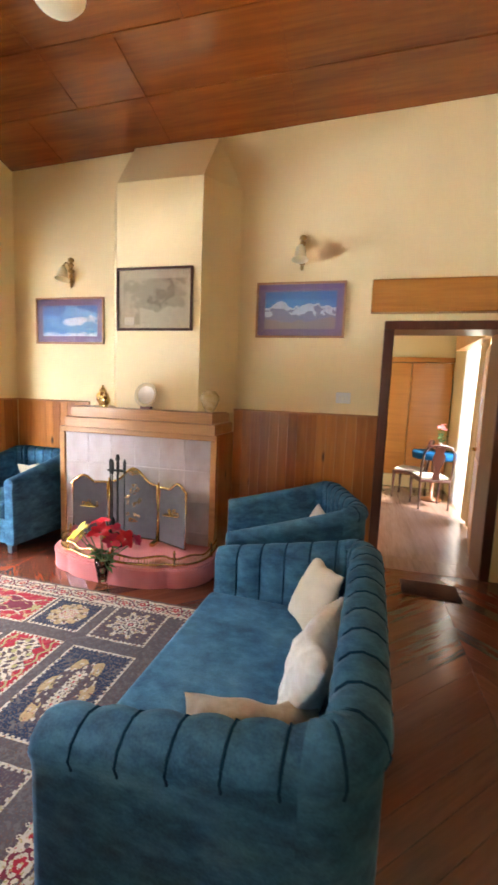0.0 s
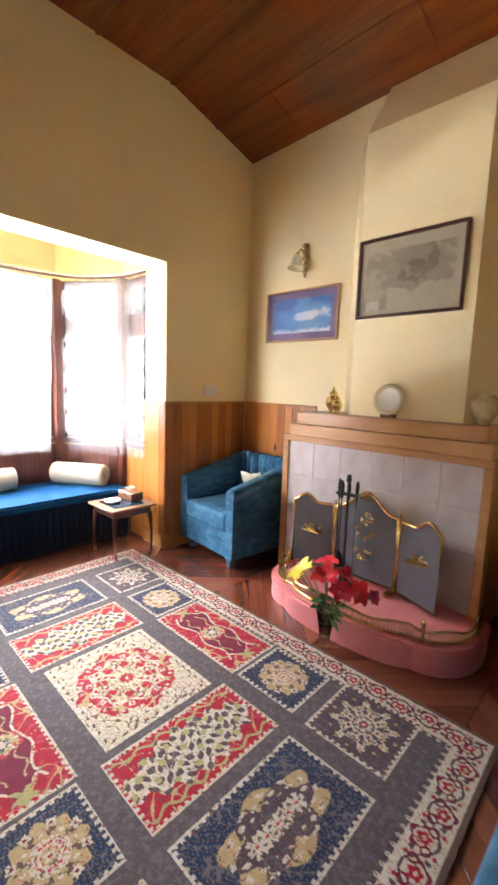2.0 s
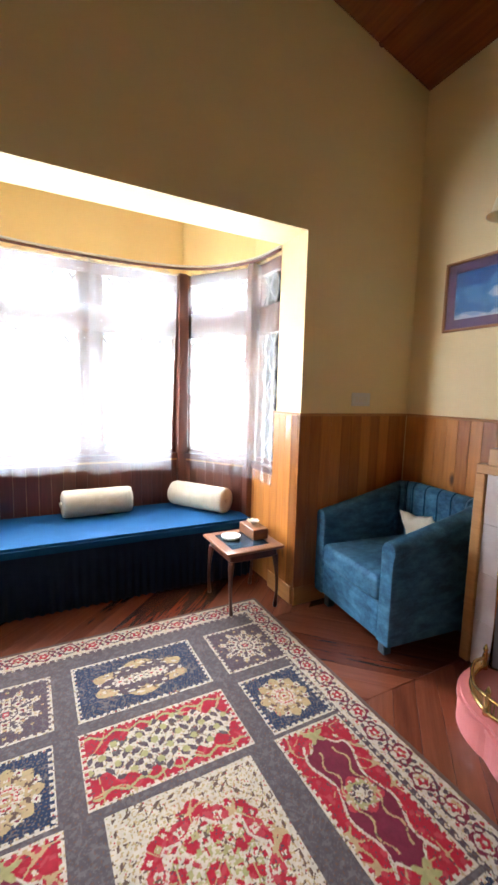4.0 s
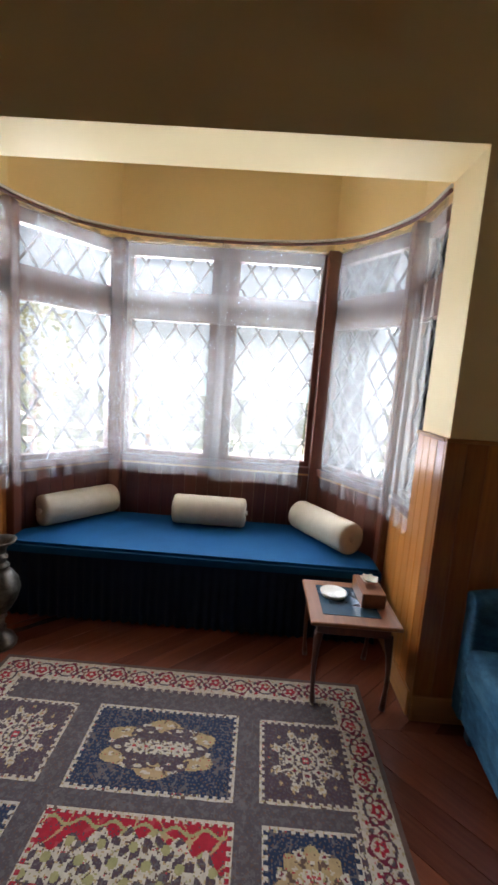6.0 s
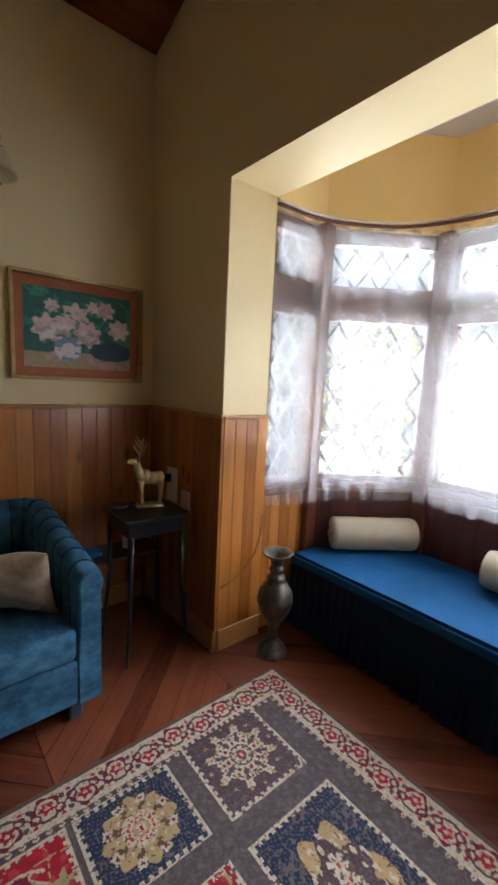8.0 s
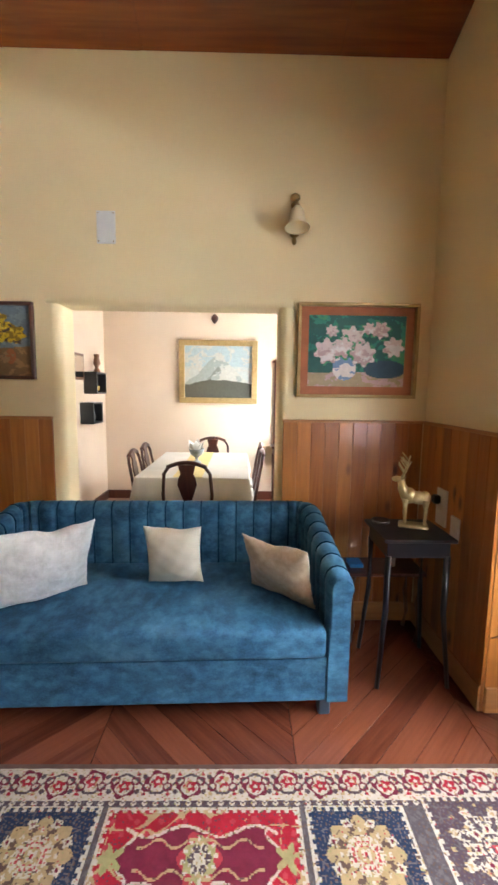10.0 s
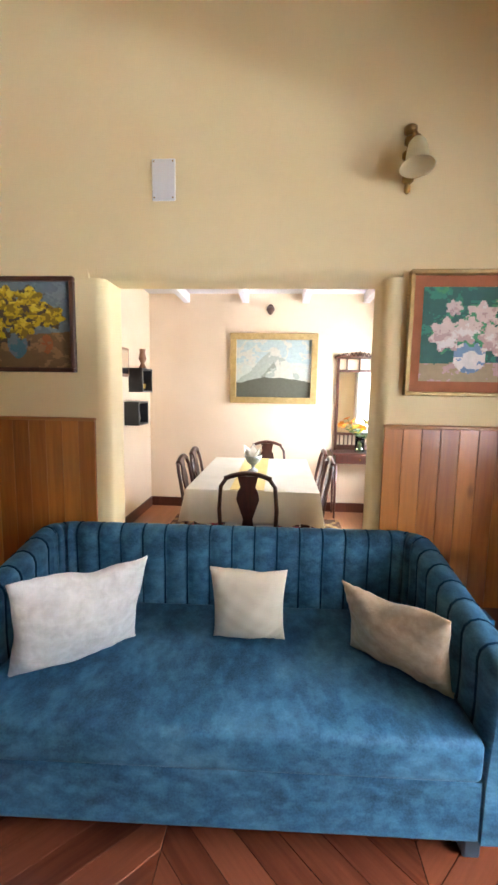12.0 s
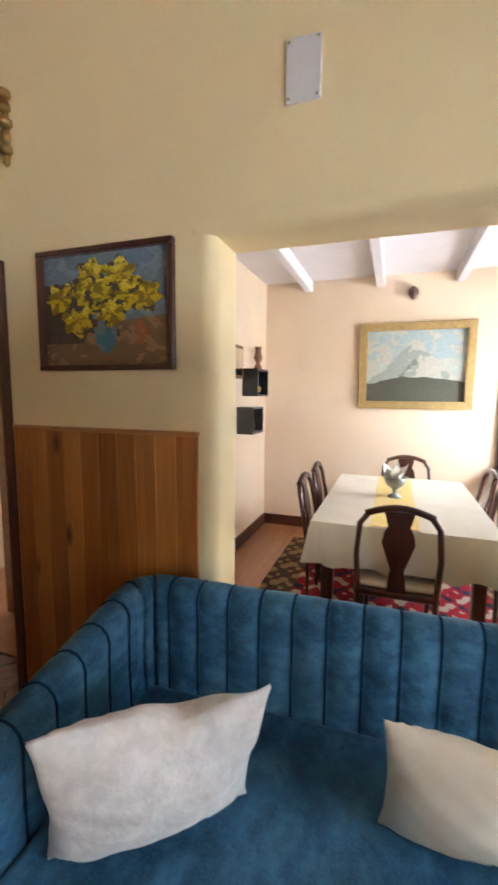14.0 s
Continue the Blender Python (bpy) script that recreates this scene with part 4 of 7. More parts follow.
urn("brass_urn", 1.255, 3.86, 1.311, 0.205, "tall lidded brass urn on the mantel", BRASS)
urn("brass_urn", 1.325, 3.80, 1.311, 0.150, "small lidded brass urn on the mantel", BRASS)
PL = tagged(empty("display_plate"), "white china plate with a gilt rim on a stand", "plate")
m = pose(1.74, 3.80, 1.435, 78, 0, 0)
bm = bmesh.new()
lathe(bm, [(0.0, 0.0), (0.070, 0.002), (0.080, 0.010)], 32, m, caps=False)
part("plate_centre", bm, CHINA, PL)
bm = bmesh.new()
lathe(bm, [(0.080, 0.010), (0.108, 0.020), (0.110, 0.016), (0.075, 0.0)], 32, m, caps=False)
part("gilt_rim", bm, plain("pale_gilt_glaze", (0.70, 0.58, 0.36), 0.25, 0.2), PL)
part("stand", B(1.69, 1.79, 3.775, 3.825, 1.311, 1.335, 0.004), DARK_RED, PL)
bm = bmesh.new()
lathe(bm, [(0.030, 0), (0.034, 0.01), (0.060, 0.05), (0.082, 0.11), (0.080, 0.14), (0.055, 0.17), (0.045, 0.176), (0.050, 0.182), (0.0, 0.182)], 24, pose(2.34, 3.80, 1.311))
tagged(mesh_ob("ginger_jar", bm, mottled("golden_glazed_pot", (0.45, 0.33, 0.10), (0.70, 0.62, 0.42), None, 14, 40, 0.15)), "round golden glazed jar on the end of the mantel", "jar")


# ---- wall lamps ----
def sconce(x, z, side, label):
    """side: -1 on the north wall (reaches towards -y), 1 on the south wall."""
    y = YN if side < 0 else 0.0
    root = tagged(empty("wall_lamp", pose(x, y, z)), label, "wall lamp", "brass wall lamps")
    bm = bmesh.new()
    for k, (zz, w) in enumerate(((-0.13, 0.014), (-0.09, 0.026), (-0.04, 0.020), (0.01, 0.030), (0.07, 0.024), (0.115, 0.030))):
        lathe(bm, [(w * 0.4, -0.02), (w, -0.008), (w, 0.012), (w * 0.4, 0.025)], 10, pose(0, side * 0.014, zz))
    box(bm, -0.010, 0.010, side * 0.001 if side > 0 else -0.02, 0.02 if side > 0 else -0.001, -0.13, 0.12, 0.003)
    part("backplate", bm, OLD_BRASS, root)
    bm = bmesh.new()
    tube(bm, [(0, side * (0.02 + 0.11 * u), 0.0 + 0.075 * math.sin(math.pi * min(1, u * 0.92))) for u in np.linspace(0, 1, 12)], 0.006, 7)
    lathe(bm, [(0.018, 0.0), (0.022, 0.012), (0.012, 0.03)], 10, pose(0, side * 0.13, 0.002))
    part("arm", bm, OLD_BRASS, root)
    bm = bmesh.new()
    lathe(bm, [(0.024, 0.022), (0.042, 0.0), (0.050, -0.035), (0.056, -0.08), (0.070, -0.108), (0.084, -0.12), (0.079, -0.118), (0.052, -0.08), (0.046, -0.035)], 24, pose(0, side * 0.13, 0.0, side * 9, 0, 0) @ Matrix.Scale(0.86, 4), caps=False)
    part("shade", bm, OPAL, root, "cream opal glass bell shade")
    return root


sconce(0.70, 2.62, -1, "aged brass wall lamp with opal bell shade beside the chimney")
sconce(3.02, 2.71, -1, "aged brass wall lamp with opal bell shade above a framed photograph")
sconce(0.87, 2.54, 1, "aged brass wall lamp with opal bell shade above the flower painting")
sconce(3.20, 2.53, 1, "aged brass wall lamp with opal bell shade by the glazed door")
PEN = tagged(empty("pendant_lamp", pose(1.95, 2.44, 0.05)), "cream opal glass bowl lamp hung from the ceiling", "pendant lamp")
bm = bmesh.new()
lathe(bm, [(0.0, 3.33), (0.05, 3.335), (0.10, 3.36), (0.14, 3.41), (0.15, 3.47), (0.10, 3.55), (0.05, 3.58)], 28, caps=False)
part("bowl", bm, OPAL, PEN)
bm = bmesh.new()
tube(bm, [(0, 0, 3.57), (0, 0, 3.81)], 0.008, 8)
lathe(bm, [(0.05, 3.79), (0.06, 3.81), (0.06, 3.825)], 16)
part("rod", bm, OLD_BRASS, PEN)


# ---- pictures ----
def picture(name, label, m, W, H, fw, frame_mat, mat_w, mat_mat, cell, paint, palette, depth=0.025, glazed=True, category="picture"):
    """A framed picture; local x right, z up, facing -y. paint(u, v) gives palette numbers on a fine grid."""
    root = tagged(empty(name, m), label, category)
    bm = bmesh.new()
    box(bm, -W / 2, W / 2, -depth, -0.001, H / 2 - fw, H / 2, 0.004)
    box(bm, -W / 2, W / 2, -depth, -0.001, -H / 2, -H / 2 + fw, 0.004)
    box(bm, -W / 2, -W / 2 + fw, -depth + 0.001, -0.002, -H / 2 + fw, H / 2 - fw, 0.003)
    box(bm, W / 2 - fw, W / 2, -depth + 0.001, -0.002, -H / 2 + fw, H / 2 - fw, 0.003)
    part("frame", bm, frame_mat, root)
    if mat_w:
        a, b = W / 2 - fw, H / 2 - fw
        bm = bmesh.new()
        box(bm, -a, a, -0.010, -0.006, b - mat_w, b)
        box(bm, -a, a, -0.010, -0.006, -b, -b + mat_w)
        box(bm, -a, -a + mat_w, -0.010, -0.006, -b + mat_w, b - mat_w)
        box(bm, a - mat_w, a, -0.010, -0.006, -b + mat_w, b - mat_w)
        part("mount", bm, mat_mat, root)
    a, b = W / 2 - fw - mat_w, H / 2 - fw - mat_w
    nx, nyy = int(2 * a / cell), int(2 * b / cell)
    xs, zs = np.linspace(-a, a, nx + 1), np.linspace(-b, b, nyy + 1)
    X, Z = np.meshgrid(xs, zs)
    verts = np.stack([X.ravel(), np.full(X.size, -0.005), Z.ravel()], 1)
    idx = np.arange((nx + 1) * (nyy + 1)).reshape(nyy + 1, nx + 1)
    faces = np.stack([idx[:-1, :-1], idx[:-1, 1:], idx[1:, 1:], idx[1:, :-1]], -1).reshape(-1, 4)
    u = (np.arange(nx) + 0.5) / nx
    v = (np.arange(nyy) + 0.5) / nyy
    U, V = np.meshgrid(u, v)
    col = paint(U, V).astype(np.int32).ravel()
    me = bpy.data.meshes.new("print")
    me.from_pydata(verts.tolist(), [], faces.tolist())
    for mm in palette:
        me.materials.append(mm)
    me.polygons.foreach_set("material_index", col)
    me.update()
    ob = new("print", me)
    ob.parent = root
    if glazed:
        g = part("glazing", B(-W / 2 + fw, W / 2 - fw, -0.016, -0.014, -H / 2 + fw, H / 2 - fw), GLASS, root)
        g.visible_shadow = False
    return root


def ink(*rgb):
    return plain("paint_tone", rgb, 0.6, var=0.1, scale=30)


def wob(U, V, s, seed):
    """Cloudy noise from -1 to 1, s patches across."""
    out = np.zeros_like(U)
    for k in range(4):
        n = int(s * 2 ** k) + 2
        g = np.random.RandomState(seed + k).uniform(-1, 1, (n + 2, n + 2))
        x, y = np.clip(U, 0, 0.999) * n, np.clip(V, 0, 0.999) * n
        i, j = x.astype(int), y.astype(int)
        fx, fy = x - i, y - j
        fx, fy = fx * fx * (3 - 2 * fx), fy * fy * (3 - 2 * fy)
        out += (g[j, i] * (1 - fx) * (1 - fy) + g[j, i + 1] * fx * (1 - fy) + g[j + 1, i] * (1 - fx) * fy + g[j + 1, i + 1] * fx * fy) / 1.6 ** k
    return out * 0.75


def peak_photo(U, V):
    n = wob(U, V, 6, 5)
    jag = wob(U, U * 0 + 0.3, 9, 8)
    ridge = 0.56 + 0.16 * np.exp(-((U - 0.22) / 0.13) ** 2) + 0.10 * np.exp(-((U - 0.72) / 0.2) ** 2) + 0.07 * jag
    c = np.zeros_like(U)
    c[V > 0.80 + 0.04 * n] = 1
    c[V < ridge] = 2
    c[(V < ridge - 0.05) & (n + wob(U, V, 12, 14) > 0.25)] = 3
    c[V < ridge - 0.20 + 0.10 * n] = 3
    c[(V < 0.26 + 0.12 * n)] = 4
    return c


def cloud_photo(U, V):
    n = wob(U, V, 2.2, 11)
    c = np.zeros_like(U)
    c[V > 0.7] = 1
    f = wob(U, V, 7, 12)
    c[n + 0.4 * f > 0.25] = 5
    r = np.hypot((U - 0.66 - 0.5 * (V - 0.5)) / 0.36, (V - 0.50) / 0.34) + 0.35 * n + 0.25 * f
    c[r < 0.85] = 5
    c[r < 0.66] = 6
    c[r < 0.48] = 2
    c[(V < 0.12 + 0.06 * f)] = 6
    c[(V < 0.06 + 0.05 * f)] = 2
    return c


def old_photo(U, V):
    n = wob(U, V, 5, 21)
    c = np.zeros_like(U)
    c[n > 0.15] = 1
    c[(np.hypot((U - 0.58) / 0.36, (V - 0.52) / 0.42) + 0.5 * n) < 0.8] = 1
    c[(np.hypot((U - 0.60) / 0.26, (V - 0.60) / 0.26) + 0.7 * n) < 0.6] = 2
    c[(V < 0.34 + 0.1 * n) & (U > 0.3)] = 3
    c[(V > 0.85) | (U < 0.06) | (U > 0.94) | (V < 0.06)] = 3
    # pale oblong at lower left: a reflection in the glass, painted into the print
    c[(U > 0.08) & (U < 0.22) & (V > 0.06) & (V < 0.20)] = 4
    return c


BLUE_PHOTO = [ink(0.05, 0.22, 0.52), ink(0.03, 0.14, 0.42), ink(0.62, 0.66, 0.74), ink(0.22, 0.22, 0.34), ink(0.28, 0.22, 0.22), ink(0.10, 0.30, 0.58), ink(0.36, 0.50, 0.68)]
PURPLE = plain("muted_purple_mount", (0.18, 0.11, 0.22), 0.8)
FRAME_TAN = wood("tan_frame", (0.30, 0.13, 0.05), (0.42, 0.19, 0.08), (0.50, 0.25, 0.11), 0, 0.4)
FRAME_GOLD = mottled("gilt_frame", (0.36, 0.24, 0.09), (0.52, 0.37, 0.16), None, 20, 80, 0.45, 0.4)
picture("framed_photo", "framed photograph of white cloud over blue sky", pose(0.673, YN, 2.147), 0.80, 0.46, 0.018, FRAME_TAN, 0.06, PURPLE, 0.006, cloud_photo, BLUE_PHOTO)
picture("framed_photo", "framed photograph of a snowy mountain range with purple mount", pose(3.02, YN, 2.228), 0.78, 0.475, 0.018, FRAME_TAN, 0.06, PURPLE, 0.006, peak_photo, BLUE_PHOTO)
SEPIA = [ink(0.47, 0.38, 0.25), ink(0.36, 0.29, 0.19), ink(0.24, 0.185, 0.115), ink(0.52, 0.43, 0.29), ink(0.60, 0.52, 0.40)]
picture("framed_print", "old sepia print in a dark brown frame on the chimney", pose(1.79, 3.83, 2.268), 0.725, 0.535, 0.020, MAHOGANY, 0.0, PURPLE, 0.006, old_photo, SEPIA)


def white_flowers(U, V):
    n = wob(U, V, 3, 31)
    c = np.where(n > 0.0, 0, 1).astype(float)
    c[V < 0.22 + 0.03 * n] = 2
    c[(np.hypot((U - 0.80) / 0.22, (V - 0.25) / 0.13)) < 1] = 3
    c[np.hypot((U - 0.38) / 0.125, (V - 0.26) / 0.17) < 1] = 4
    for i, (x, y, r) in enumerate(((0.24, 0.78, 0.06), (0.20, 0.50, 0.125), (0.45, 0.68, 0.12), (0.36, 0.55, 0.10), (0.57, 0.46, 0.12), (0.74, 0.80, 0.085), (0.62, 0.82, 0.06), (0.88, 0.56, 0.10))):
        a = np.arctan2((V - y) / 1.3, U - x)
        d = np.hypot(U - x, (V - y) / 1.3)
        R = r * (1 + 0.18 * np.cos(a * 7 + i))
        c[d < R] = 5
        w = wob(U, V, 13, 130 + i)
        c[(d < R) & (w + (y - V) * 4 > 0.30)] = 6
        c[(d < R * 0.9) & (w - (y - V) * 3 < -0.35)] = 7
        c[(d < R * 1.25) & (d > R) & (w > 0.25)] = 8
    t = wob(U, V, 9, 177)
    c[(c == 0) & (t > 0.30)] = 8
    c[(c == 1) & (t > 0.45)] = 0
    c[(c == 4) & (t > 0.15)] = 7
    c[(c == 2) & (t > 0.25)] = 6
    return c


PEONY = [ink(0.03, 0.24, 0.17), ink(0.02, 0.12, 0.10), ink(0.42, 0.33, 0.20), ink(0.03, 0.08, 0.12), ink(0.19, 0.31, 0.52), ink(0.72, 0.58, 0.55), ink(0.56, 0.38, 0.37), ink(0.80, 0.74, 0.72), ink(0.06, 0.30, 0.14)]
RUST = plain("rust_mount", (0.42, 0.15, 0.07), 0.8)
picture("framed_painting", "painting of pale peonies in a blue bowl with rust mount", pose(0.462, 0, 1.768, 0, 0, 180), 0.745, 0.575, 0.020, FRAME_GOLD, 0.05, RUST, 0.006, white_flowers, PEONY, 0.045, False, "painting")


def yellow_flowers(U, V):
    n = wob(U, V, 3, 41)
    c = np.where(V > 0.38 + 0.1 * (U - 0.5), 0, 1).astype(float)
    c[(U < 0.35) & (V > 0.25) & (V < 0.75)] = 2
    c[(V < 0.42) & (V > 0.2) & (U < 0.62) & (n > 0.0)] = 2
    c[np.hypot((U - 0.50) / 0.09, (V - 0.26) / 0.17) < 1 + 0.2 * n] = 3
    c[np.hypot((U - 0.77) / 0.055, (V - 0.28) / 0.11) < 1] = 4
    for i, (x, y, r) in enumerate(((0.14, 0.62, 0.12), (0.28, 0.42, 0.13), (0.40, 0.82, 0.11), (0.34, 0.65, 0.12), (0.5, 0.6, 0.14), (0.62, 0.80, 0.12), (0.70, 0.62, 0.13), (0.82, 0.6, 0.11), (0.55, 0.48, 0.11))):
        a = np.arctan2((V - y), U - x)
        d = np.hypot(U - x, (V - y) / 1.15)
        R = r * (1 + 0.16 * np.cos(a * 6 + i * 2))
        c[d < R] = 5
        w = wob(U, V, 16, 60 + i)
        c[(d < R) & (w + 0.5 * np.sin(a * 5 + i) > 0.15)] = 6
        c[(d < R) & (w - (V - y) * 4 < -0.55)] = 7
        c[(d < R * 1.1) & (d > R * 0.75) & (wob(U, V, 12, 90 + i) > 0.05)] = 2
    t = wob(U, V, 11, 77)
    c[(c == 0) & (t > 0.35)] = 8
    c[(c == 1) & (t > 0.25)] = 9
    c[(c == 3) & (t > 0.1)] = 0
    c[(c == 4) & (t > 0.2)] = 9
    return c


DAFF = [ink(0.15, 0.20, 0.25), ink(0.20, 0.12, 0.055), ink(0.08, 0.055, 0.04), ink(0.06, 0.18, 0.24), ink(0.36, 0.12, 0.04), ink(0.58, 0.40, 0.015), ink(0.26, 0.17, 0.01), ink(0.74, 0.58, 0.06), ink(0.20, 0.26, 0.30), ink(0.32, 0.19, 0.09)]
picture("framed_painting", "painting of yellow flowers in a blue vase in a dark frame", pose(2.757, 0, 1.80, 0, 0, 180), 0.62, 0.465, 0.022, MAHOGANY, 0.0, RUST, 0.005, yellow_flowers, DAFF, 0.03, False, "painting")


def mountain(U, V):
    n = wob(U, V, 3, 51)
    c = np.where(V + 0.05 * n > 0.62, 0, 1).astype(float)
    c[(np.abs(n) < 0.15) & (V > 0.4)] = 2
    h = 0.90 - 1.05 * np.abs(U - 0.50) ** 0.78 + 0.05 * n
    c[V < h] = 3
    c[(V < h) & (wob(U, V, 4, 52) + (U - 0.47) * 3 > 0.25)] = 2
    c[(V < h - 0.28) & (n > -0.1)] = 4
    c[V < 0.26 + 0.10 * np.sin(U * 3.1) + 0.04 * n] = 5
    return c


SNOW = [ink(0.36, 0.44, 0.45), ink(0.44, 0.47, 0.43), ink(0.48, 0.47, 0.40), ink(0.31, 0.34, 0.30), ink(0.21, 0.23, 0.19), ink(0.085, 0.085, 0.06)]
picture("framed_painting", "oil painting of a snowy peak in a wide gilt frame", pose(1.505, DYF, 1.77, 0, 0, 180), 1.06, 0.845, 0.075, FRAME_GOLD, 0.0, RUST, 0.006, mountain, SNOW, 0.05, False, "painting")

# ---- patterned rug, woven in small knots ----
RX0, RX1, RY0, RY1 = -0.17, 2.75, 1.12, 2.955
yarn = [("slate", (0.072, 0.054, 0.056)), ("maroon", (0.29, 0.008, 0.020)), ("cream", (0.43, 0.36, 0.28)), ("navy", (0.013, 0.022, 0.050)), ("plum", (0.065, 0.038, 0.048)), ("gold", (0.34, 0.23, 0.11)), ("olive", (0.27, 0.24, 0.10)), ("rose", (0.33, 0.03, 0.04)), ("brown", (0.10, 0.055, 0.04)), ("grey", (0.096, 0.078, 0.078)), ("wine", (0.13, 0.010, 0.026))]
YARN = [mottled("%s_wool_yarn" % n, tuple(v * 0.70 for v in c), tuple(min(1, v * 1.02) for v in c), None, 40, 300, 0.9, bmp=0.4, sheen=0.03, spec=0.2) for n, c in yarn]
SL, MA, CR, NA, PM, GO, OL, RO, BR, GR, WI = range(11)


def rug_colour(X, Y):
    """Yarn number at places measured from the rug's middle."""
    c = np.full(X.shape, SL)
    hx, hy = (RX1 - RX0) / 2, (RY1 - RY0) / 2
    dx, dy = hx - np.abs(X), hy - np.abs(Y)
    d = np.minimum(dx, dy)
    along = np.where(dx < dy, Y, X)
    # speckled ground
    c[(np.sin(X * 95) * np.sin(Y * 95 + np.sin(X * 40) * 2) > 0.62)] = GR
    # border of scrolling flowers
    c[d < 0.172] = PM
    band = (d > 0.020) & (d < 0.148)
    c[band] = CR
    w = 0.125
    ph = (along / w) % 1.0
    side = np.where(np.floor(along / w).astype(int) % 2 == 0, 1, -1)
    q = (d - 0.084) * side
    o = (ph - 0.5) * w
    c[band & (np.abs(q + 0.038 * np.sin(ph * math.pi)) < 0.0055)] = PM
    pet, ang = np.hypot(o, q - 0.010), np.arctan2(q - 0.010, o)
    bell = (pet < 0.046 * (1 + 0.14 * np.cos(5 * ang))) & (q > 0.002)
    c[band & bell] = WI
    c[band & bell & (pet < 0.034)] = CR
    c[band & (pet < 0.023 * (1 + 0.2 * np.cos(5 * ang)))] = MA
    c[band & (pet < 0.008)] = CR
    curl = np.abs(np.hypot(np.abs(o) - 0.040, q + 0.012) - 0.015)
    c[band & (curl < 0.004)] = WI
    c[band & (np.hypot(np.abs(o) - 0.053, q - 0.030) < 0.010)] = PM
    c[band & (np.hypot(np.abs(o) - 0.045, q + 0.040) < 0.008)] = MA
    c[(np.hypot(((along / 0.040) % 1 - 0.5) * 0.040, d - 0.159)) < 0.0095] = CR
    c[(np.hypot(((along / 0.040) % 1 - 0.5) * 0.040, d - 0.159)) < 0.0035] = PM
    c[d < 0.020] = BR

    def panel(cx, cy, w2, h2, ground):
        x, y = X - cx, Y - cy
        inside = (np.abs(x) < w2) & (np.abs(y) < h2)
        e = np.minimum(w2 - np.abs(x), h2 - np.abs(y))
        al = np.where((w2 - np.abs(x)) < (h2 - np.abs(y)), y, x)
        c[inside] = ground
        c[inside & (e < 0.020) & (((al * 33) % 1) < 0.5)] = CR
        c[inside & (e < 0.009) & (((al * 33) % 1) >= 0.5)] = CR
        return x, y, inside & (e > 0.022), e

    def rosette(x, y, m, R, cols, lobes, sq=1.0):
        r, a = np.hypot(x, y * sq), np.arctan2(y * sq, x)
        for k, col in enumerate(cols):
            Rk = R * (1 - k / (len(cols) + 0.3))
            c[m & (r < Rk * (1 + 0.13 * np.cos(a * lobes + k * math.pi)))] = col
        ring = (np.sin(a * lobes * 2) * np.sin(r * 150) > 0.35) & (r > R * 0.25) & (r < R * 0.95)
        c[m & ring] = cols[-1]

    def lace(x, y, m, rings):
        """Rings of small florets about a middle: radius, count, size, petal colour, eye colour."""
        r, a = np.hypot(x, y), np.arctan2(y, x)
        for k, (R, n, q, col, eye) in enumerate(rings):
            st = 2 * math.pi / n
            b = (a + (st / 2 if k % 2 else 0) + st / 2) % st - st / 2
            px, py = r * np.cos(b) - R, r * np.sin(b)
            d = np.hypot(px, py) * (1 + 0.22 * np.cos(4 * np.arctan2(py, px)))
            c[m & (d < q)] = col
            c[m & (d < q * 0.38)] = eye

    for sx in (-1, 1):
        # end row: two dark rosette panels and a long blue one
        for sy in (-1, 1):
            x, y, m, e = panel(sx * 0.99, sy * 0.60, 0.19, 0.185, PM)
            lace(x, y, m, ((0.0, 1, 0.014, RO, CR), (0.031, 8, 0.011, CR, CR), (0.066, 8, 0.020, CR, WI), (0.098, 16, 0.0125, CR, PM), (0.098, 8, 0.008, GO, GO), (0.126, 8, 0.017, CR, GO), (0.148, 16, 0.0065, GO, GO)))
        x, y, m, e = panel(sx * 0.99, 0, 0.20, 0.315, NA)
        c[m & (np.sin(x * 120) * np.sin(y * 120) > 0.75)] = GR
        rosette(x, y, m, 0.125, (GO, PM, GO, RO, CR), 6, 0.56)
        c[m & (np.hypot(x / 0.075, y / 0.165) + 0.08 * np.sin(np.arctan2(y, x) * 12) < 1)] = PM
        for oy in (-0.105, -0.055, 0.0, 0.055, 0.105):
            lace(x, y - oy, m, ((0.0, 1, 0.016, CR, RO), (0.027, 6, 0.011, CR, CR)))
        # second row: red panel with cream flowers, blue squares beside it
        x, y, m, e = panel(sx * 0.545, 0, 0.18, 0.33, MA)
        lens = (np.abs(x) / 0.12 + (np.abs(y) / 0.36) ** 2 + 0.16 * np.sin(y * 70)) < 1
        c[m & lens] = CR
        c[m & lens & (np.sin(x * 105 + np.sin(y * 40) * 2) * np.sin(y * 88) > 0.12)] = PM
        c[m & lens & (np.sin(x * 62) * np.sin(y * 60 + 1) > 0.62)] = OL
        c[m & ~lens & (np.abs(np.abs(x) - 0.135 - 0.012 * np.sin(y * 60)) < 0.006)] = OL
        for sy in (-1, 1):
            x, y, m, e = panel(sx * 0.545, sy * 0.585, 0.18, 0.165, NA)
            rosette(x, y, m, 0.118, (GO, BR, CR, RO, GO), 8, 1.05)
            lace(x, y, m, ((0.0, 1, 0.016, CR, MA), (0.042, 8, 0.014, CR, RO), (0.080, 8, 0.020, GO, CR), (0.108, 8, 0.016, CR, WI)))
    # middle: cream square with the red medallion, red cartouches north and south
    x, y, m, e = panel(0, 0, 0.325, 0.285, CR)
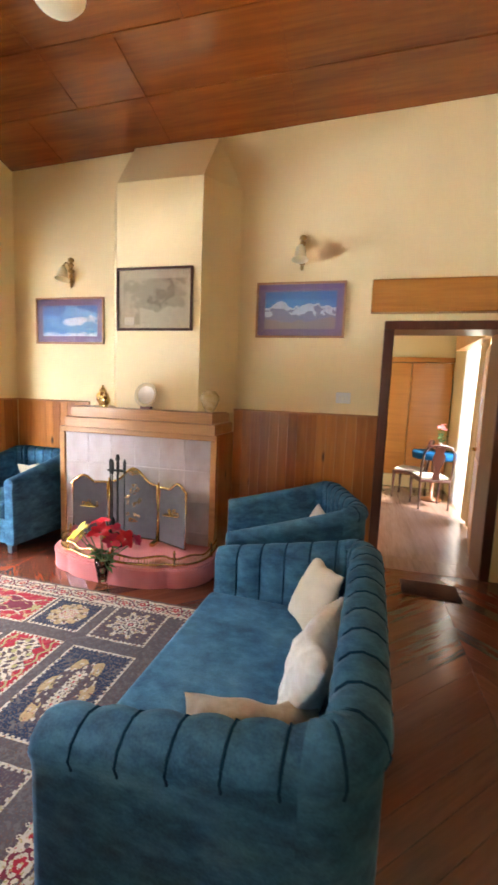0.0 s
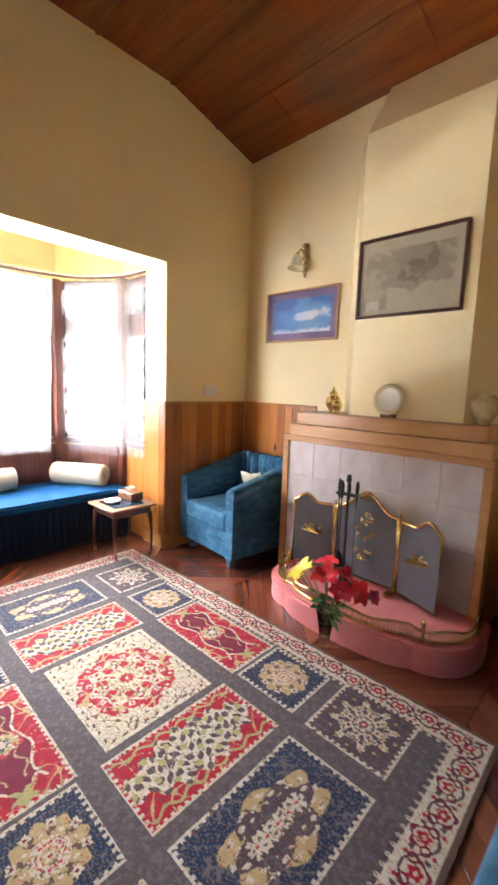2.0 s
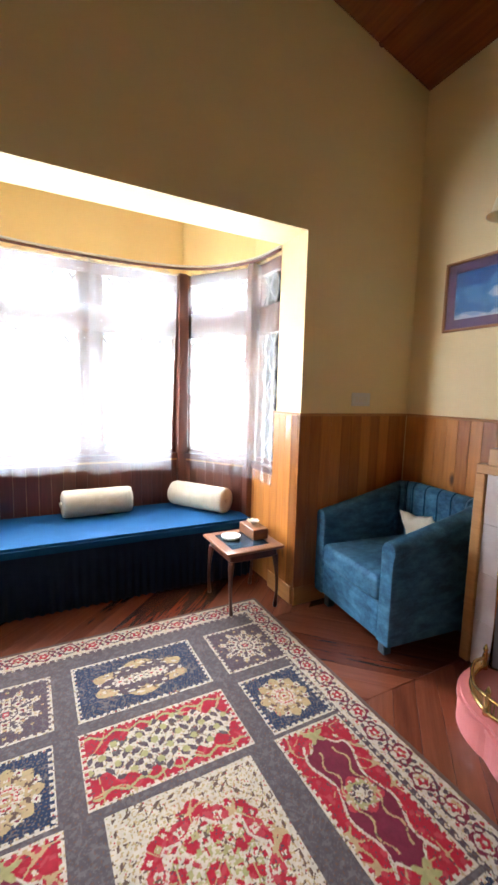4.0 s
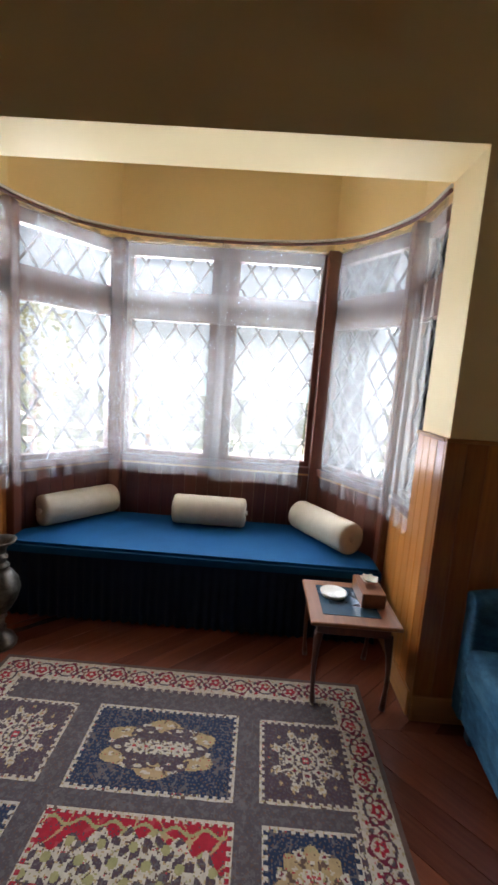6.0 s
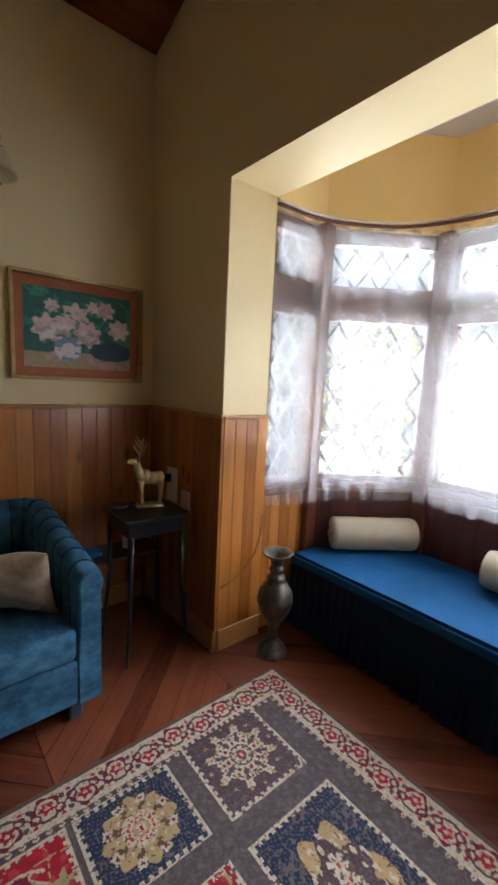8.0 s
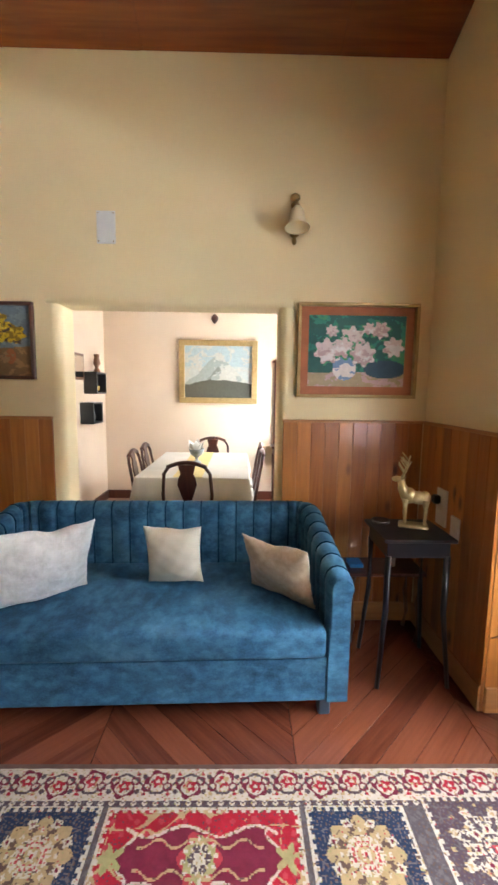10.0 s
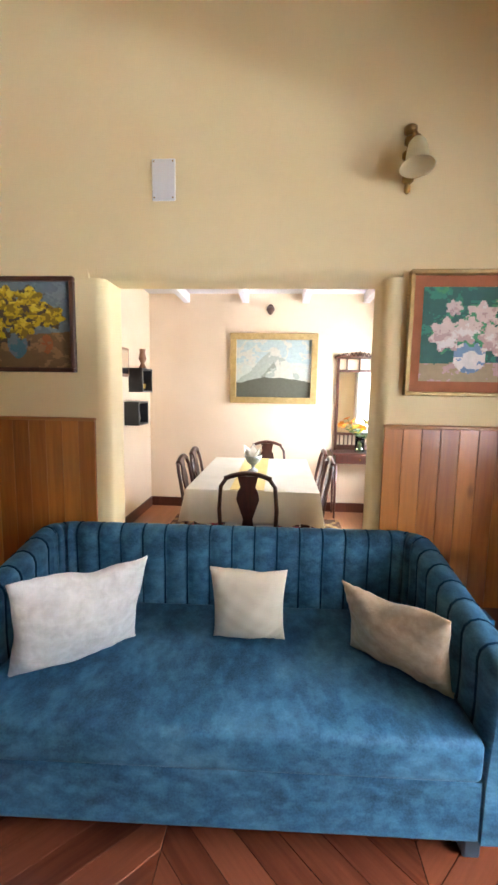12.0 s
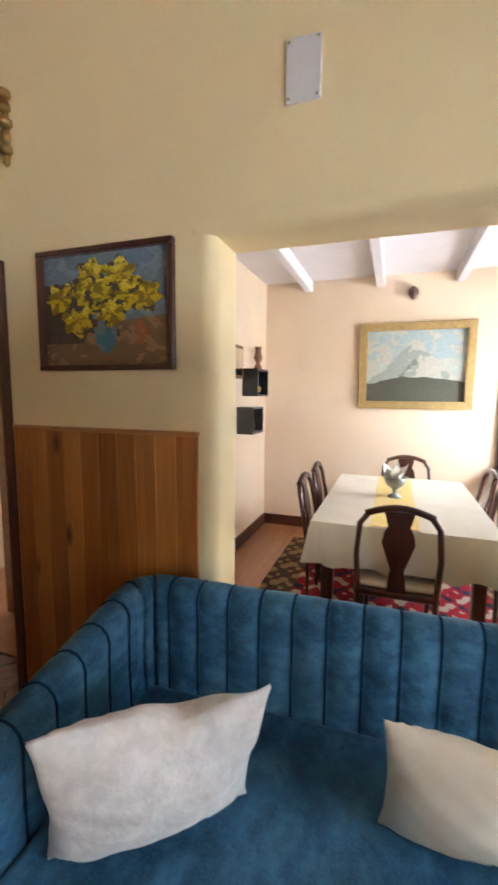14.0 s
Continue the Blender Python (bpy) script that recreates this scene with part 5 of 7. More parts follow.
    c[m & (np.sin((x + y) * 150) * np.sin((x - y) * 150) > 0.55)] = GO
    c[m & (e < 0.034) & (np.sin((x + y) * 120) > 0.3)] = BR
    rosette(x, y, m, 0.215, (MA, RO, CR, MA, RO, OL, CR, MA), 8)
    r, a = np.hypot(x, y), np.arctan2(y, x)
    c[m & (np.abs(r - 0.165 - 0.014 * np.cos(8 * a)) < 0.006)] = CR
    c[m & (r < 0.088) & (r > 0.035)] = OL
    c[m & (r < 0.085) & (r > 0.04) & (np.sin(a * 10) > 0.5)] = MA
    c[m & (r < 0.03)] = MA
    lace(x, y, m, ((0.0, 1, 0.026, MA, CR), (0.058, 8, 0.020, CR, OL), (0.105, 8, 0.024, CR, MA), (0.135, 16, 0.012, OL, CR), (0.178, 16, 0.015, CR, RO), (0.215, 16, 0.022, MA, CR), (0.205, 8, 0.012, OL, CR)))
    for k in range(4):
        aa = math.pi / 2 * k + 0.0
        c[m & (np.hypot(x - 0.225 * math.cos(aa), y - 0.225 * math.sin(aa)) < 0.032)] = MA
    for sy in (-1, 1):
        x, y, m, e = panel(0, sy * 0.575, 0.345, 0.168, MA)
        ey = 0.085 + 0.018 * np.sin(x * 26)
        car = (np.abs(y) < ey) & (np.abs(x) < 0.25 + 0.03 * np.cos(y * 40))
        c[m & car] = WI
        c[m & (np.abs(np.abs(y) - ey) < 0.006) & (np.abs(x) < 0.26)] = CR
        c[m & (np.abs(np.abs(x) - 0.25 - 0.03 * np.cos(y * 40)) < 0.006) & (np.abs(y) < ey)] = CR
        c[m & (np.hypot(np.abs(x) - 0.29, y) < 0.035 * (1 + 0.4 * np.cos(5 * np.arctan2(y, np.abs(x) - 0.29))))] = OL
        rosette(x, y, m & car, 0.065, (RO, OL, PM, CR), 6, 0.8)
        c[m & ~car & (np.sin(x * 75) * np.sin(y * 75 + 1) > 0.75)] = RO
        c[m & car & (np.abs(np.abs(y) - 0.045 - 0.014 * np.sin(np.abs(x) * 55)) < 0.004) & (np.abs(x) < 0.21)] = GO
    # uneven knots and dye
    rs = np.random.RandomState(6)
    q = rs.uniform(0, 1, c.shape)
    lat = np.sin(X * 210 + 3 * np.sin(Y * 31)) * np.sin(Y * 205 + 3 * np.sin(X * 29))
    light, dark = np.isin(c, (CR, GO)), np.isin(c, (SL, PM, NA))
    c[light & (lat > 0.7)] = GO
    arab = np.sin(X * 33 + 2.2 * np.sin(Y * 24)) + np.sin(Y * 36 + 2.2 * np.sin(X * 21))
    fine = np.sin(X * 71 + 2 * np.sin(Y * 52)) + np.sin(Y * 76 + 2 * np.sin(X * 47))
    c[(c == MA) & (np.abs(arab) < 0.10)] = GO
    c[(c == MA) & (fine > 1.55)] = RO
    c[(c == SL) & (np.abs(fine) < 0.16)] = GR
    c[(c == PM) & (np.abs(fine) < 0.12)] = GR
    c[light & (np.abs(fine) < 0.06) & (d > 0.17)] = BR
    c[(c == NA) & (np.abs(fine) < 0.10)] = GR
    c[dark & (lat > 0.78)] = GR
    c[dark & (lat < -0.72)] = BR
    c[light & (q < 0.035)] = OL
    c[light & (q > 0.985)] = RO
    c[dark & (q < 0.03)] = GR
    c[(c == MA) & (q < 0.06)] = PM
    return c


def woven(name, x0, x1, y0, y1, cell, fn, palette, label, z=0.011):
    nx, ny = int((x1 - x0) / cell), int((y1 - y0) / cell)
    xs, ys = np.linspace(x0, x1, nx + 1), np.linspace(y0, y1, ny + 1)
    X, Y = np.meshgrid(xs, ys)
    zz = z + 0.0012 * np.sin(X * 61) * np.sin(Y * 53) + 0.002 * np.sin(X * 3.1 + 1) * np.sin(Y * 2.3)
    verts = np.stack([X.ravel(), Y.ravel(), zz.ravel()], 1)
    idx = np.arange((nx + 1) * (ny + 1)).reshape(ny + 1, nx + 1)
    faces = np.stack([idx[:-1, :-1], idx[:-1, 1:], idx[1:, 1:], idx[1:, :-1]], -1).reshape(-1, 4)
    cx, cy = np.meshgrid((xs[:-1] + xs[1:]) / 2, (ys[:-1] + ys[1:]) / 2)
    col = fn(cx - (x0 + x1) / 2, cy - (y0 + y1) / 2).astype(np.int32).ravel()
    me = bpy.data.meshes.new("woven_face")
    me.from_pydata(verts.tolist(), [], faces.tolist())
    for mm in palette:
        me.materials.append(mm)
    me.polygons.foreach_set("material_index", col)
    me.update()
    root = tagged(empty(name), label, "rug")
    ob = new("woven_face", me)
    ob.parent = root
    part("backing", B(x0 + 0.001, x1 - 0.001, y0 + 0.001, y1 - 0.001, 0.0005, z - 0.004, 0.001), YARN[BR], root)
    return root


woven("rug", RX0, RX1, RY0, RY1, 0.005, rug_colour, YARN, "large panelled wool rug in red, cream, navy and grey")


def dining_rug(X, Y):
    c = np.full(X.shape, MA)
    n = np.sin(X * 21) * np.sin(Y * 19) + np.sin(X * 47 + 2) * np.sin(Y * 39)
    c[n > 0.5] = CR
    c[n < -0.8] = NA
    e = np.minimum(0.95 - np.abs(X), 0.8 - np.abs(Y))
    c[e < 0.25] = BR
    c[(e < 0.25) & (n > 0.2)] = GO
    return c


woven("rug", 0.70, 2.60, -2.70, -1.10, 0.014, dining_rug, YARN, "red and gold patterned rug under the dining table", 0.016)

# ---- window seat ----
SEAT = tagged(empty("window_bench"), "window bench with royal blue cushion and pleated navy skirt", "bench")
plan = [(-0.55, 0.845), (-0.55, 3.135), (-0.76, 3.135), (-1.27, 2.80), (-1.27, 1.22), (-0.76, 0.845)]
bm = bmesh.new()
prism(bm, [(x + (0.05 if x < -0.6 else -0.02), y) for x, y in plan], 0.0, 0.405)
part("body", bm, NAVY, SEAT)
bm = bmesh.new()
prism(bm, plan, 0.406, 0.468, 0.018)
part("cushion", bm, BENCH_BLUE, SEAT, "royal blue seat cushion")
bm = bmesh.new()
prev = None
for k in range(0, 230 * 2 + 1):
    y = 0.85 + 2.28 * k / 460
    f = 0.5 + 0.5 * math.sin(k * 0.55 + 0.8 * math.sin(k * 0.07))
    col = [bm.verts.new((-0.548 + (0.006 + 0.018 * (1 - z / 0.40)) * f, y, z)) for z in (0.012, 0.13, 0.27, 0.404)]
    if prev:
        for a in range(3):
            bm.faces.new((prev[a], col[a], col[a + 1], prev[a + 1])).smooth = True
    prev = col
part("skirt", bm, NAVY, SEAT, "pleated navy skirt")


def bolster(cx, cy, rz, L, label):
    root = tagged(empty("bolster", pose(cx, cy, 0.468 + 0.106, 0, 0, rz)), label, "bolster", "bolsters on the window bench")
    bm = bmesh.new()
    R = 0.106
    prof = [(0.018, -L / 2 + 0.012), (0.06, -L / 2), (R * 0.93, -L / 2 + 0.008), (R, -L / 2 + 0.03)] + [(R * (1 - 0.015 * math.sin(i * 2.1)), -L / 2 + 0.03 + (L - 0.06) * i / 10) for i in range(1, 10)] + [(R, L / 2 - 0.03), (R * 0.93, L / 2 - 0.008), (0.06, L / 2), (0.018, L / 2 - 0.012)]
    lathe(bm, prof, 28, pose(0, 0, 0, 0, 90, 0))
    for v in bm.verts:
        v.co.z = max(v.co.z, -0.1055)
        a = math.atan2(v.co.z, v.co.y)
        if abs(v.co.x) > L / 2 - 0.004:
            v.co.x += 0.006 * math.sin(a * 12)
    part("cover", bm, CANVAS, root, smooth=True)
    for s in (-1, 1):
        bm = bmesh.new()
        lathe(bm, [(0.016, -0.012), (0.022, 0.0), (0.012, 0.014)], 10, pose(s * (L / 2 + 0.001), 0, 0, 0, 90, 0))
        part("gathered_end", bm, CANVAS, root)
    return root


bolster(-1.04, 1.10, -37 + 180, 0.56, "cream canvas bolster lying aslant on the window bench")
bolster(-1.12, 2.03, 90, 0.53, "cream canvas bolster against the middle windows")
bolster(-0.98, 2.84, 33, 0.56, "cream canvas bolster at the bench's end by the table")

# ---- sheer curtains on a curved rail ----
def smooth_line(pts, n):
    P = [Vector((*p, 0)) for p in pts]
    for _ in range(3):
        Q = [P[0]]
        for a, b in zip(P, P[1:]):
            Q += [a.lerp(b, 0.25), a.lerp(b, 0.75)]
        P = Q + [P[-1]]
    cum = [0.0]
    for a, b in zip(P, P[1:]):
        cum.append(cum[-1] + (b - a).length)
    out = []
    for k in range(n):
        s = cum[-1] * k / (n - 1)
        i = max(j for j in range(len(cum) - 1) if cum[j] <= s + 1e-9)
        f = (s - cum[i]) / max(1e-9, cum[i + 1] - cum[i])
        out.append((P[i].lerp(P[i + 1], f), (P[i + 1] - P[i]).normalized()))
    return out


INSET = [(-0.305, 0.822), (-0.70, 0.834), (-1.225, 1.255), (-1.225, 2.77), (-0.70, 3.142), (-0.305, 3.156)]
bm = bmesh.new()
tube(bm, [p + Vector((0, 0, 2.464)) for p, _ in smooth_line(INSET, 60)], 0.010, 7)
structure(mesh_ob("trim_curtain_rail", bm, DARK_RED), "dark curved curtain rail round the bay", "trim")
bm = bmesh.new()
tube(bm, [p + Vector((0, 0, 2.485)) for p, _ in smooth_line(INSET, 60)], 0.009, 7)
structure(mesh_ob("trim_curtain_track", bm, CHINA), "white curved curtain track above the dark rail", "trim")


def curtain(name, pts, top, hem, pull, n, label, mat=SHEER, waves=9.0, amp=0.018, zrail=2.462, groupname="sheer bay curtains", seed=0):
    """Hanging cloth along a plan line; pull gathers the lower part towards the line's end."""
    rnd = random.Random(seed)
    line = smooth_line(pts, n)
    T = sum((b[0] - a[0]).length for a, b in zip(line, line[1:]))
    ph = [rnd.uniform(0, 6.28) for _ in range(4)]
    bm = bmesh.new()
    rows = 26
    grid = []
    for r in range(rows + 1):
        v = r / rows
        row = []
        for k in range(n):
            u = k / (n - 1)
            uu = u
            if pull:
                uu = u + (pull * v ** 0.8) * ((1 - u) if pull > 0 else u)
            j = min(n - 1, max(0, uu * (n - 1)))
            i0 = int(min(n - 2, math.floor(j)))
            p = line[i0][0].lerp(line[i0 + 1][0], j - i0)
            d = line[i0][1]
            nrm = Vector((-d.y, d.x, 0))
            s = u * T
            f = math.sin(s * waves * 6.28 + ph[0] + 0.8 * math.sin(s * 5 + ph[1])) + 0.45 * math.sin(s * waves * 2.3 * 6.28 + ph[2])
            a = amp * (0.35 + 0.75 * v)
            z = zrail - 0.024 * abs(math.sin(s * 21)) ** 1.5 * max(0, 1 - 4 * v) - (zrail - hem) * v + 0.008 * math.sin(s * 9 + ph[3]) * v
            row.append(bm.verts.new(p + nrm * a * f + Vector((0, 0, z))))
        grid.append(row)
    for a, b in zip(grid, grid[1:]):
        for k in range(n - 1):
            bm.faces.new((a[k], a[k + 1], b[k + 1], b[k])).smooth = True
    root = tagged(empty(name), label, "curtain", groupname)
    part("cloth", bm, mat, root)
    return root


lab = "white sheer net curtain hanging over the bay windows"
curtain("sheer_curtain", [INSET[0], INSET[1], (-1.13, 1.185)], 2.46, 0.79, -0.0, 150, lab, seed=1)
curtain("sheer_curtain", [(-1.09, 1.15), INSET[2], (-1.225, 1.45), (-1.22, 2.06)], 2.46, 0.80, -0.0, 150, lab, seed=2)
curtain("sheer_curtain", [(-1.20, 2.00), (-1.215, 2.715)], 2.46, 0.78, -0.09, 130, "white sheer net curtain pulled a little aside", seed=3)
curtain("sheer_curtain", [(-1.19, 2.815), (-0.95, 2.965), INSET[4], INSET[5]], 2.46, 0.78, 0.0, 150, lab, seed=4)

# ---- small table by the bench ----
ST = tagged(empty("side_table"), "small dark wooden side table with inlaid glass top", "side table")
bm = bmesh.new()
box(bm, -0.425, 0.005, 2.655, 3.085, 0.422, 0.442, 0.005)
part("tabletop", bm, WALNUT, ST)
part("inlay", B(-0.36, -0.07, 2.72, 3.00, 0.4425, 0.4445), plain("dark_glass", (0.02, 0.04, 0.06), 0.08), ST, "dark glass inlay")
part("apron", B(-0.385, -0.035, 2.695, 3.045, 0.36, 0.421, 0.004), MAHOGANY, ST)
for x in (-0.375, -0.045):
    for y in (2.705, 3.035):
        bm = bmesh.new()
        ox, oy = (1 if x > -0.2 else -1), (1 if y > 2.87 else -1)
        tube(bm, [(x + ox * 0.012 * math.sin(u * 3.0) + ox * 0.02 * u * u, y + oy * 0.012 * math.sin(u * 3.0), 0.37 - 0.368 * u) for u in np.linspace(0, 1, 12)], 0.014, 8, radii=[0.022, 0.021, 0.018, 0.015, 0.013, 0.012, 0.011, 0.011, 0.010, 0.011, 0.014, 0.014])
        part("leg", bm, MAHOGANY, ST)
bm = bmesh.new()
lathe(bm, [(0.05, 0.0), (0.062, 0.004), (0.070, 0.022), (0.066, 0.024), (0.055, 0.010), (0.0, 0.008)], 28, pose(-0.26, 2.80, 0.4448))
tagged(mesh_ob("ashtray", bm, CHINA), "round white china ashtray on the side table", "ashtray")
TB = tagged(empty("tissue_box"), "brown wooden tissue box with a white tissue", "tissue box")
part("box", B(-0.37, -0.15, 2.92, 3.04, 0.4448, 0.52, 0.004), WALNUT, TB)
bm = bmesh.new()
for i in range(7):
    a = i * 0.9
    leaf(bm, (-0.27, 2.98, 0.521), (-0.27 + 0.05 * math.cos(a), 2.98 + 0.05 * math.sin(a), 0.555), 0.03)
part("tissue", bm, CHINA, TB)

# ---- tall metal vase ----
bm = bmesh.new()
lathe(bm, [(0.080, 0.0), (0.083, 0.014), (0.076, 0.030), (0.072, 0.034), (0.066, 0.052), (0.040, 0.072), (0.024, 0.095), (0.030, 0.103), (0.030, 0.112), (0.022, 0.122), (0.023, 0.155), (0.034, 0.165), (0.034, 0.175), (0.028, 0.182), (0.056, 0.215), (0.086, 0.265), (0.100, 0.318), (0.102, 0.326), (0.100, 0.334), (0.093, 0.375), (0.062, 0.425), (0.042, 0.442), (0.050, 0.452), (0.050, 0.462), (0.036, 0.472), (0.033, 0.490), (0.042, 0.500), (0.042, 0.510), (0.032, 0.520), (0.033, 0.548), (0.046, 0.570), (0.078, 0.588), (0.086, 0.600), (0.078, 0.602), (0.040, 0.568), (0.026, 0.50)], 32, pose(-0.255, 1.02, 0), caps=False)
bm.faces.new([v for v in bm.verts][:32])
tagged(mesh_ob("floor_vase", bm, PEWTER), "tall engraved dark metal floor vase beside the bench", "vase")

# ---- corner stand with deer ----
CS = tagged(empty("plant_stand"), "tall black wooden stand in the corner", "stand")
part("top", B(0.09, 0.46, 0.32, 0.67, 0.775, 0.793, 0.004), BLACK_WOOD, CS)
part("apron", B(0.115, 0.435, 0.345, 0.645, 0.69, 0.774, 0.003), BLACK_WOOD, CS)
for x, y in ((0.125, 0.355), (0.425, 0.355), (0.125, 0.635), (0.425, 0.635)):
    bm = bmesh.new()
    ox, oy = (x - 0.275) * 0.22, (y - 0.495) * 0.22
    tube(bm, [(x, y, 0.70), (x, y, 0.40), (x + ox, y + oy, 0.0)], 0.014, 8, radii=[0.018, 0.015, 0.011])
    part("leg", bm, BLACK_WOOD, CS)
bm = bmesh.new()
cx, cy, cz = 0.235, 0.46, 0.7935


def blob(c, r, sx=1, sy=1, sz=1):
    lathe(bm, [(r * math.sin(a), -r * math.cos(a)) for a in np.linspace(0.02, 3.12, 9)], 14, Matrix.Translation(c) @ Matrix.Diagonal((sx, sy, sz, 1)))


box(bm, cx - 0.075, cx + 0.075, cy - 0.045, cy + 0.045, cz, cz + 0.018, 0.008)
blob((cx - 0.02, cy, cz + 0.160), 0.034, 1.55, 0.85, 1.05)
blob((cx + 0.025, cy, cz + 0.168), 0.037, 1.0, 0.80, 1.15)
blob((cx - 0.05, cy, cz + 0.165), 0.032, 0.9, 0.85, 1.05)
for lx, ly in ((-0.055, -0.015), (-0.055, 0.015), (0.04, -0.015), (0.045, 0.015)):
    tube(bm, [(cx + lx, cy + ly, cz + 0.15), (cx + lx * 1.05, cy + ly, cz + 0.08), (cx + lx, cy + ly, cz + 0.015)], 0.01, 8, radii=[0.020, 0.0095, 0.008])
tube(bm, [(cx + 0.04, cy, cz + 0.165), (cx + 0.065, cy, cz + 0.21), (cx + 0.072, cy, cz + 0.245)], 0.016, 10, radii=[0.034, 0.024, 0.017])
blob((cx + 0.088, cy, cz + 0.252), 0.019, 1.7, 0.85, 0.9)
for s in (-1, 1):
    tube(bm, [(cx + 0.07, cy + s * 0.012, cz + 0.258), (cx + 0.052, cy + s * 0.034, cz + 0.268)], 0.006, 6, radii=[0.007, 0.003])
for s in (-1, 1):
    tube(bm, [(cx + 0.07, cy + s * 0.008, cz + 0.262), (cx + 0.050, cy + s * 0.045, cz + 0.305), (cx + 0.030, cy + s * 0.105, cz + 0.365)], 0.005, 6)
    for q in (0.3, 0.6, 0.85):
        tube(bm, [(cx + 0.07 - 0.035 * q, cy + s * (0.008 + 0.09 * q), cz + 0.262 + 0.098 * q), (cx + 0.098 - 0.03 * q, cy + s * (0.008 + 0.085 * q), cz + 0.312 + 0.085 * q)], 0.0038, 5)
for v in bm.verts:
    v.co = Vector((cx, cy, cz)) + (v.co - Vector((cx, cy, cz))) * 1.02
    d = Vector((v.co.x - cx, v.co.y - cy))
    v.co.x, v.co.y = cx + d.x * 0.93 + d.y * 0.36, cy - d.x * 0.36 + d.y * 0.93
tagged(mesh_ob("deer_figurine", bm, mottled("pale_cast_brass", (0.50, 0.41, 0.20), (0.72, 0.62, 0.36), None, 40, 90, 0.36, 0.85, 0.1), smooth=True), "polished brass stag figurine on the black stand", "figurine")
bm = bmesh.new()
lathe(bm, [(0.035, 0.0), (0.045, 0.004), (0.052, 0.02), (0.048, 0.021), (0.038, 0.008), (0.0, 0.006)], 24, pose(0.39, 0.40, 0.7935))
tagged(mesh_ob("ashtray", bm, PEWTER), "small glass and metal ashtray on the black stand", "ashtray")
LT = tagged(empty("low_table"), "low dark wooden table behind the black stand", "table")
part("top", B(0.06, 0.52, 0.05, 0.30, 0.43, 0.45, 0.004), MAHOGANY, LT)
for x, y in ((0.09, 0.08), (0.49, 0.08), (0.09, 0.27), (0.49, 0.27)):
    bm = bmesh.new()
    tube(bm, [(x, y, 0.43), (x + 0.012, y + 0.01, 0.25), (x - 0.008, y, 0.10), (x + 0.01, y, 0.0)], 0.014, 8, radii=[0.02, 0.016, 0.011, 0.014])
    part("leg", bm, WALNUT, LT)
bm = bmesh.new()
lathe(bm, [(0.030, 0), (0.032, 0.01), (0.032, 0.13), (0.02, 0.15), (0.02, 0.16)], 16, pose(0.24, 0.17, 0.4505))
tagged(mesh_ob("bottle", bm, PLASTIC), "white plastic bottle on the low table", "bottle")
tagged(mesh_ob("cardboard_box", B(0.42, 0.50, 0.12, 0.22, 0.4505, 0.475, 0.003), plain("blue_card", (0.03, 0.25, 0.55), 0.4)), "small blue box on the low table", "box")


# ---- switches and sockets ----
def wall_plate(name, m, w, h, keys, label, cat="switch"):
    """Local x right, z up, facing -y."""
    root = tagged(empty(name, m), label, cat)
    part("plate", B(-w / 2, w / 2, -0.012, -0.0005, -h / 2, h / 2, 0.003), PLASTIC, root)
    for i in range(keys):
        x = (i - (keys - 1) / 2) * 0.03
        part("rocker", B(x - 0.010, x + 0.010, -0.017, -0.012, -0.018, 0.018, 0.002), CHINA, root)
    return root


wall_plate("light_switch", pose(3.44, YN, 1.48), 0.125, 0.095, 3, "white plastic light switch on the cream wall")
wall_plate("light_switch", pose(0, 3.685, 1.44, 0, 0, 90), 0.17, 0.095, 4, "white plastic light switch above the wainscot")
sw = wall_plate("socket", pose(0.0185, 0.34, 0.87, 0, 0, 90), 0.115, 0.21, 2, "white socket board with a black plug", "socket")
part("plug", B(-0.035, 0.015, -0.055, -0.0175, 0.02, 0.07, 0.008), BLACK_WOOD, sw, "black plug")
wall_plate("socket", pose(0.0185, 0.50, 0.80, 0, 0, 90), 0.085, 0.12, 1, "white single socket on the wainscot", "socket")
bp = wall_plate("blank_plate", pose(1.995, 0, 2.472, 0, 0, 180), 0.112, 0.185, 0, "white blank cover plate screwed to the wall", "plate")
for x, z in ((-0.045, 0.08), (0.045, 0.08), (-0.045, -0.08), (0.045, -0.08)):
    bm = bmesh.new()
    lathe(bm, [(0.004, 0), (0.004, 0.003), (0.001, 0.004)], 8, pose(x, -0.012, z, 90, 0, 0))
    part("screw", bm, OLD_BRASS, bp)


# ---- loose cable on the bay's jamb ----
bm = bmesh.new()
tube(bm, [(-0.295, 0.837, 0.76), (-0.285, 0.838, 0.64), (-0.25, 0.838, 0.53), (-0.17, 0.838, 0.45), (-0.08, 0.838, 0.40), (-0.005, 0.838, 0.385)], 0.0035, 6)
tagged(mesh_ob("cable", bm, WALNUT, smooth=True), "thin brown cable run loosely across the pine boards", "cable")


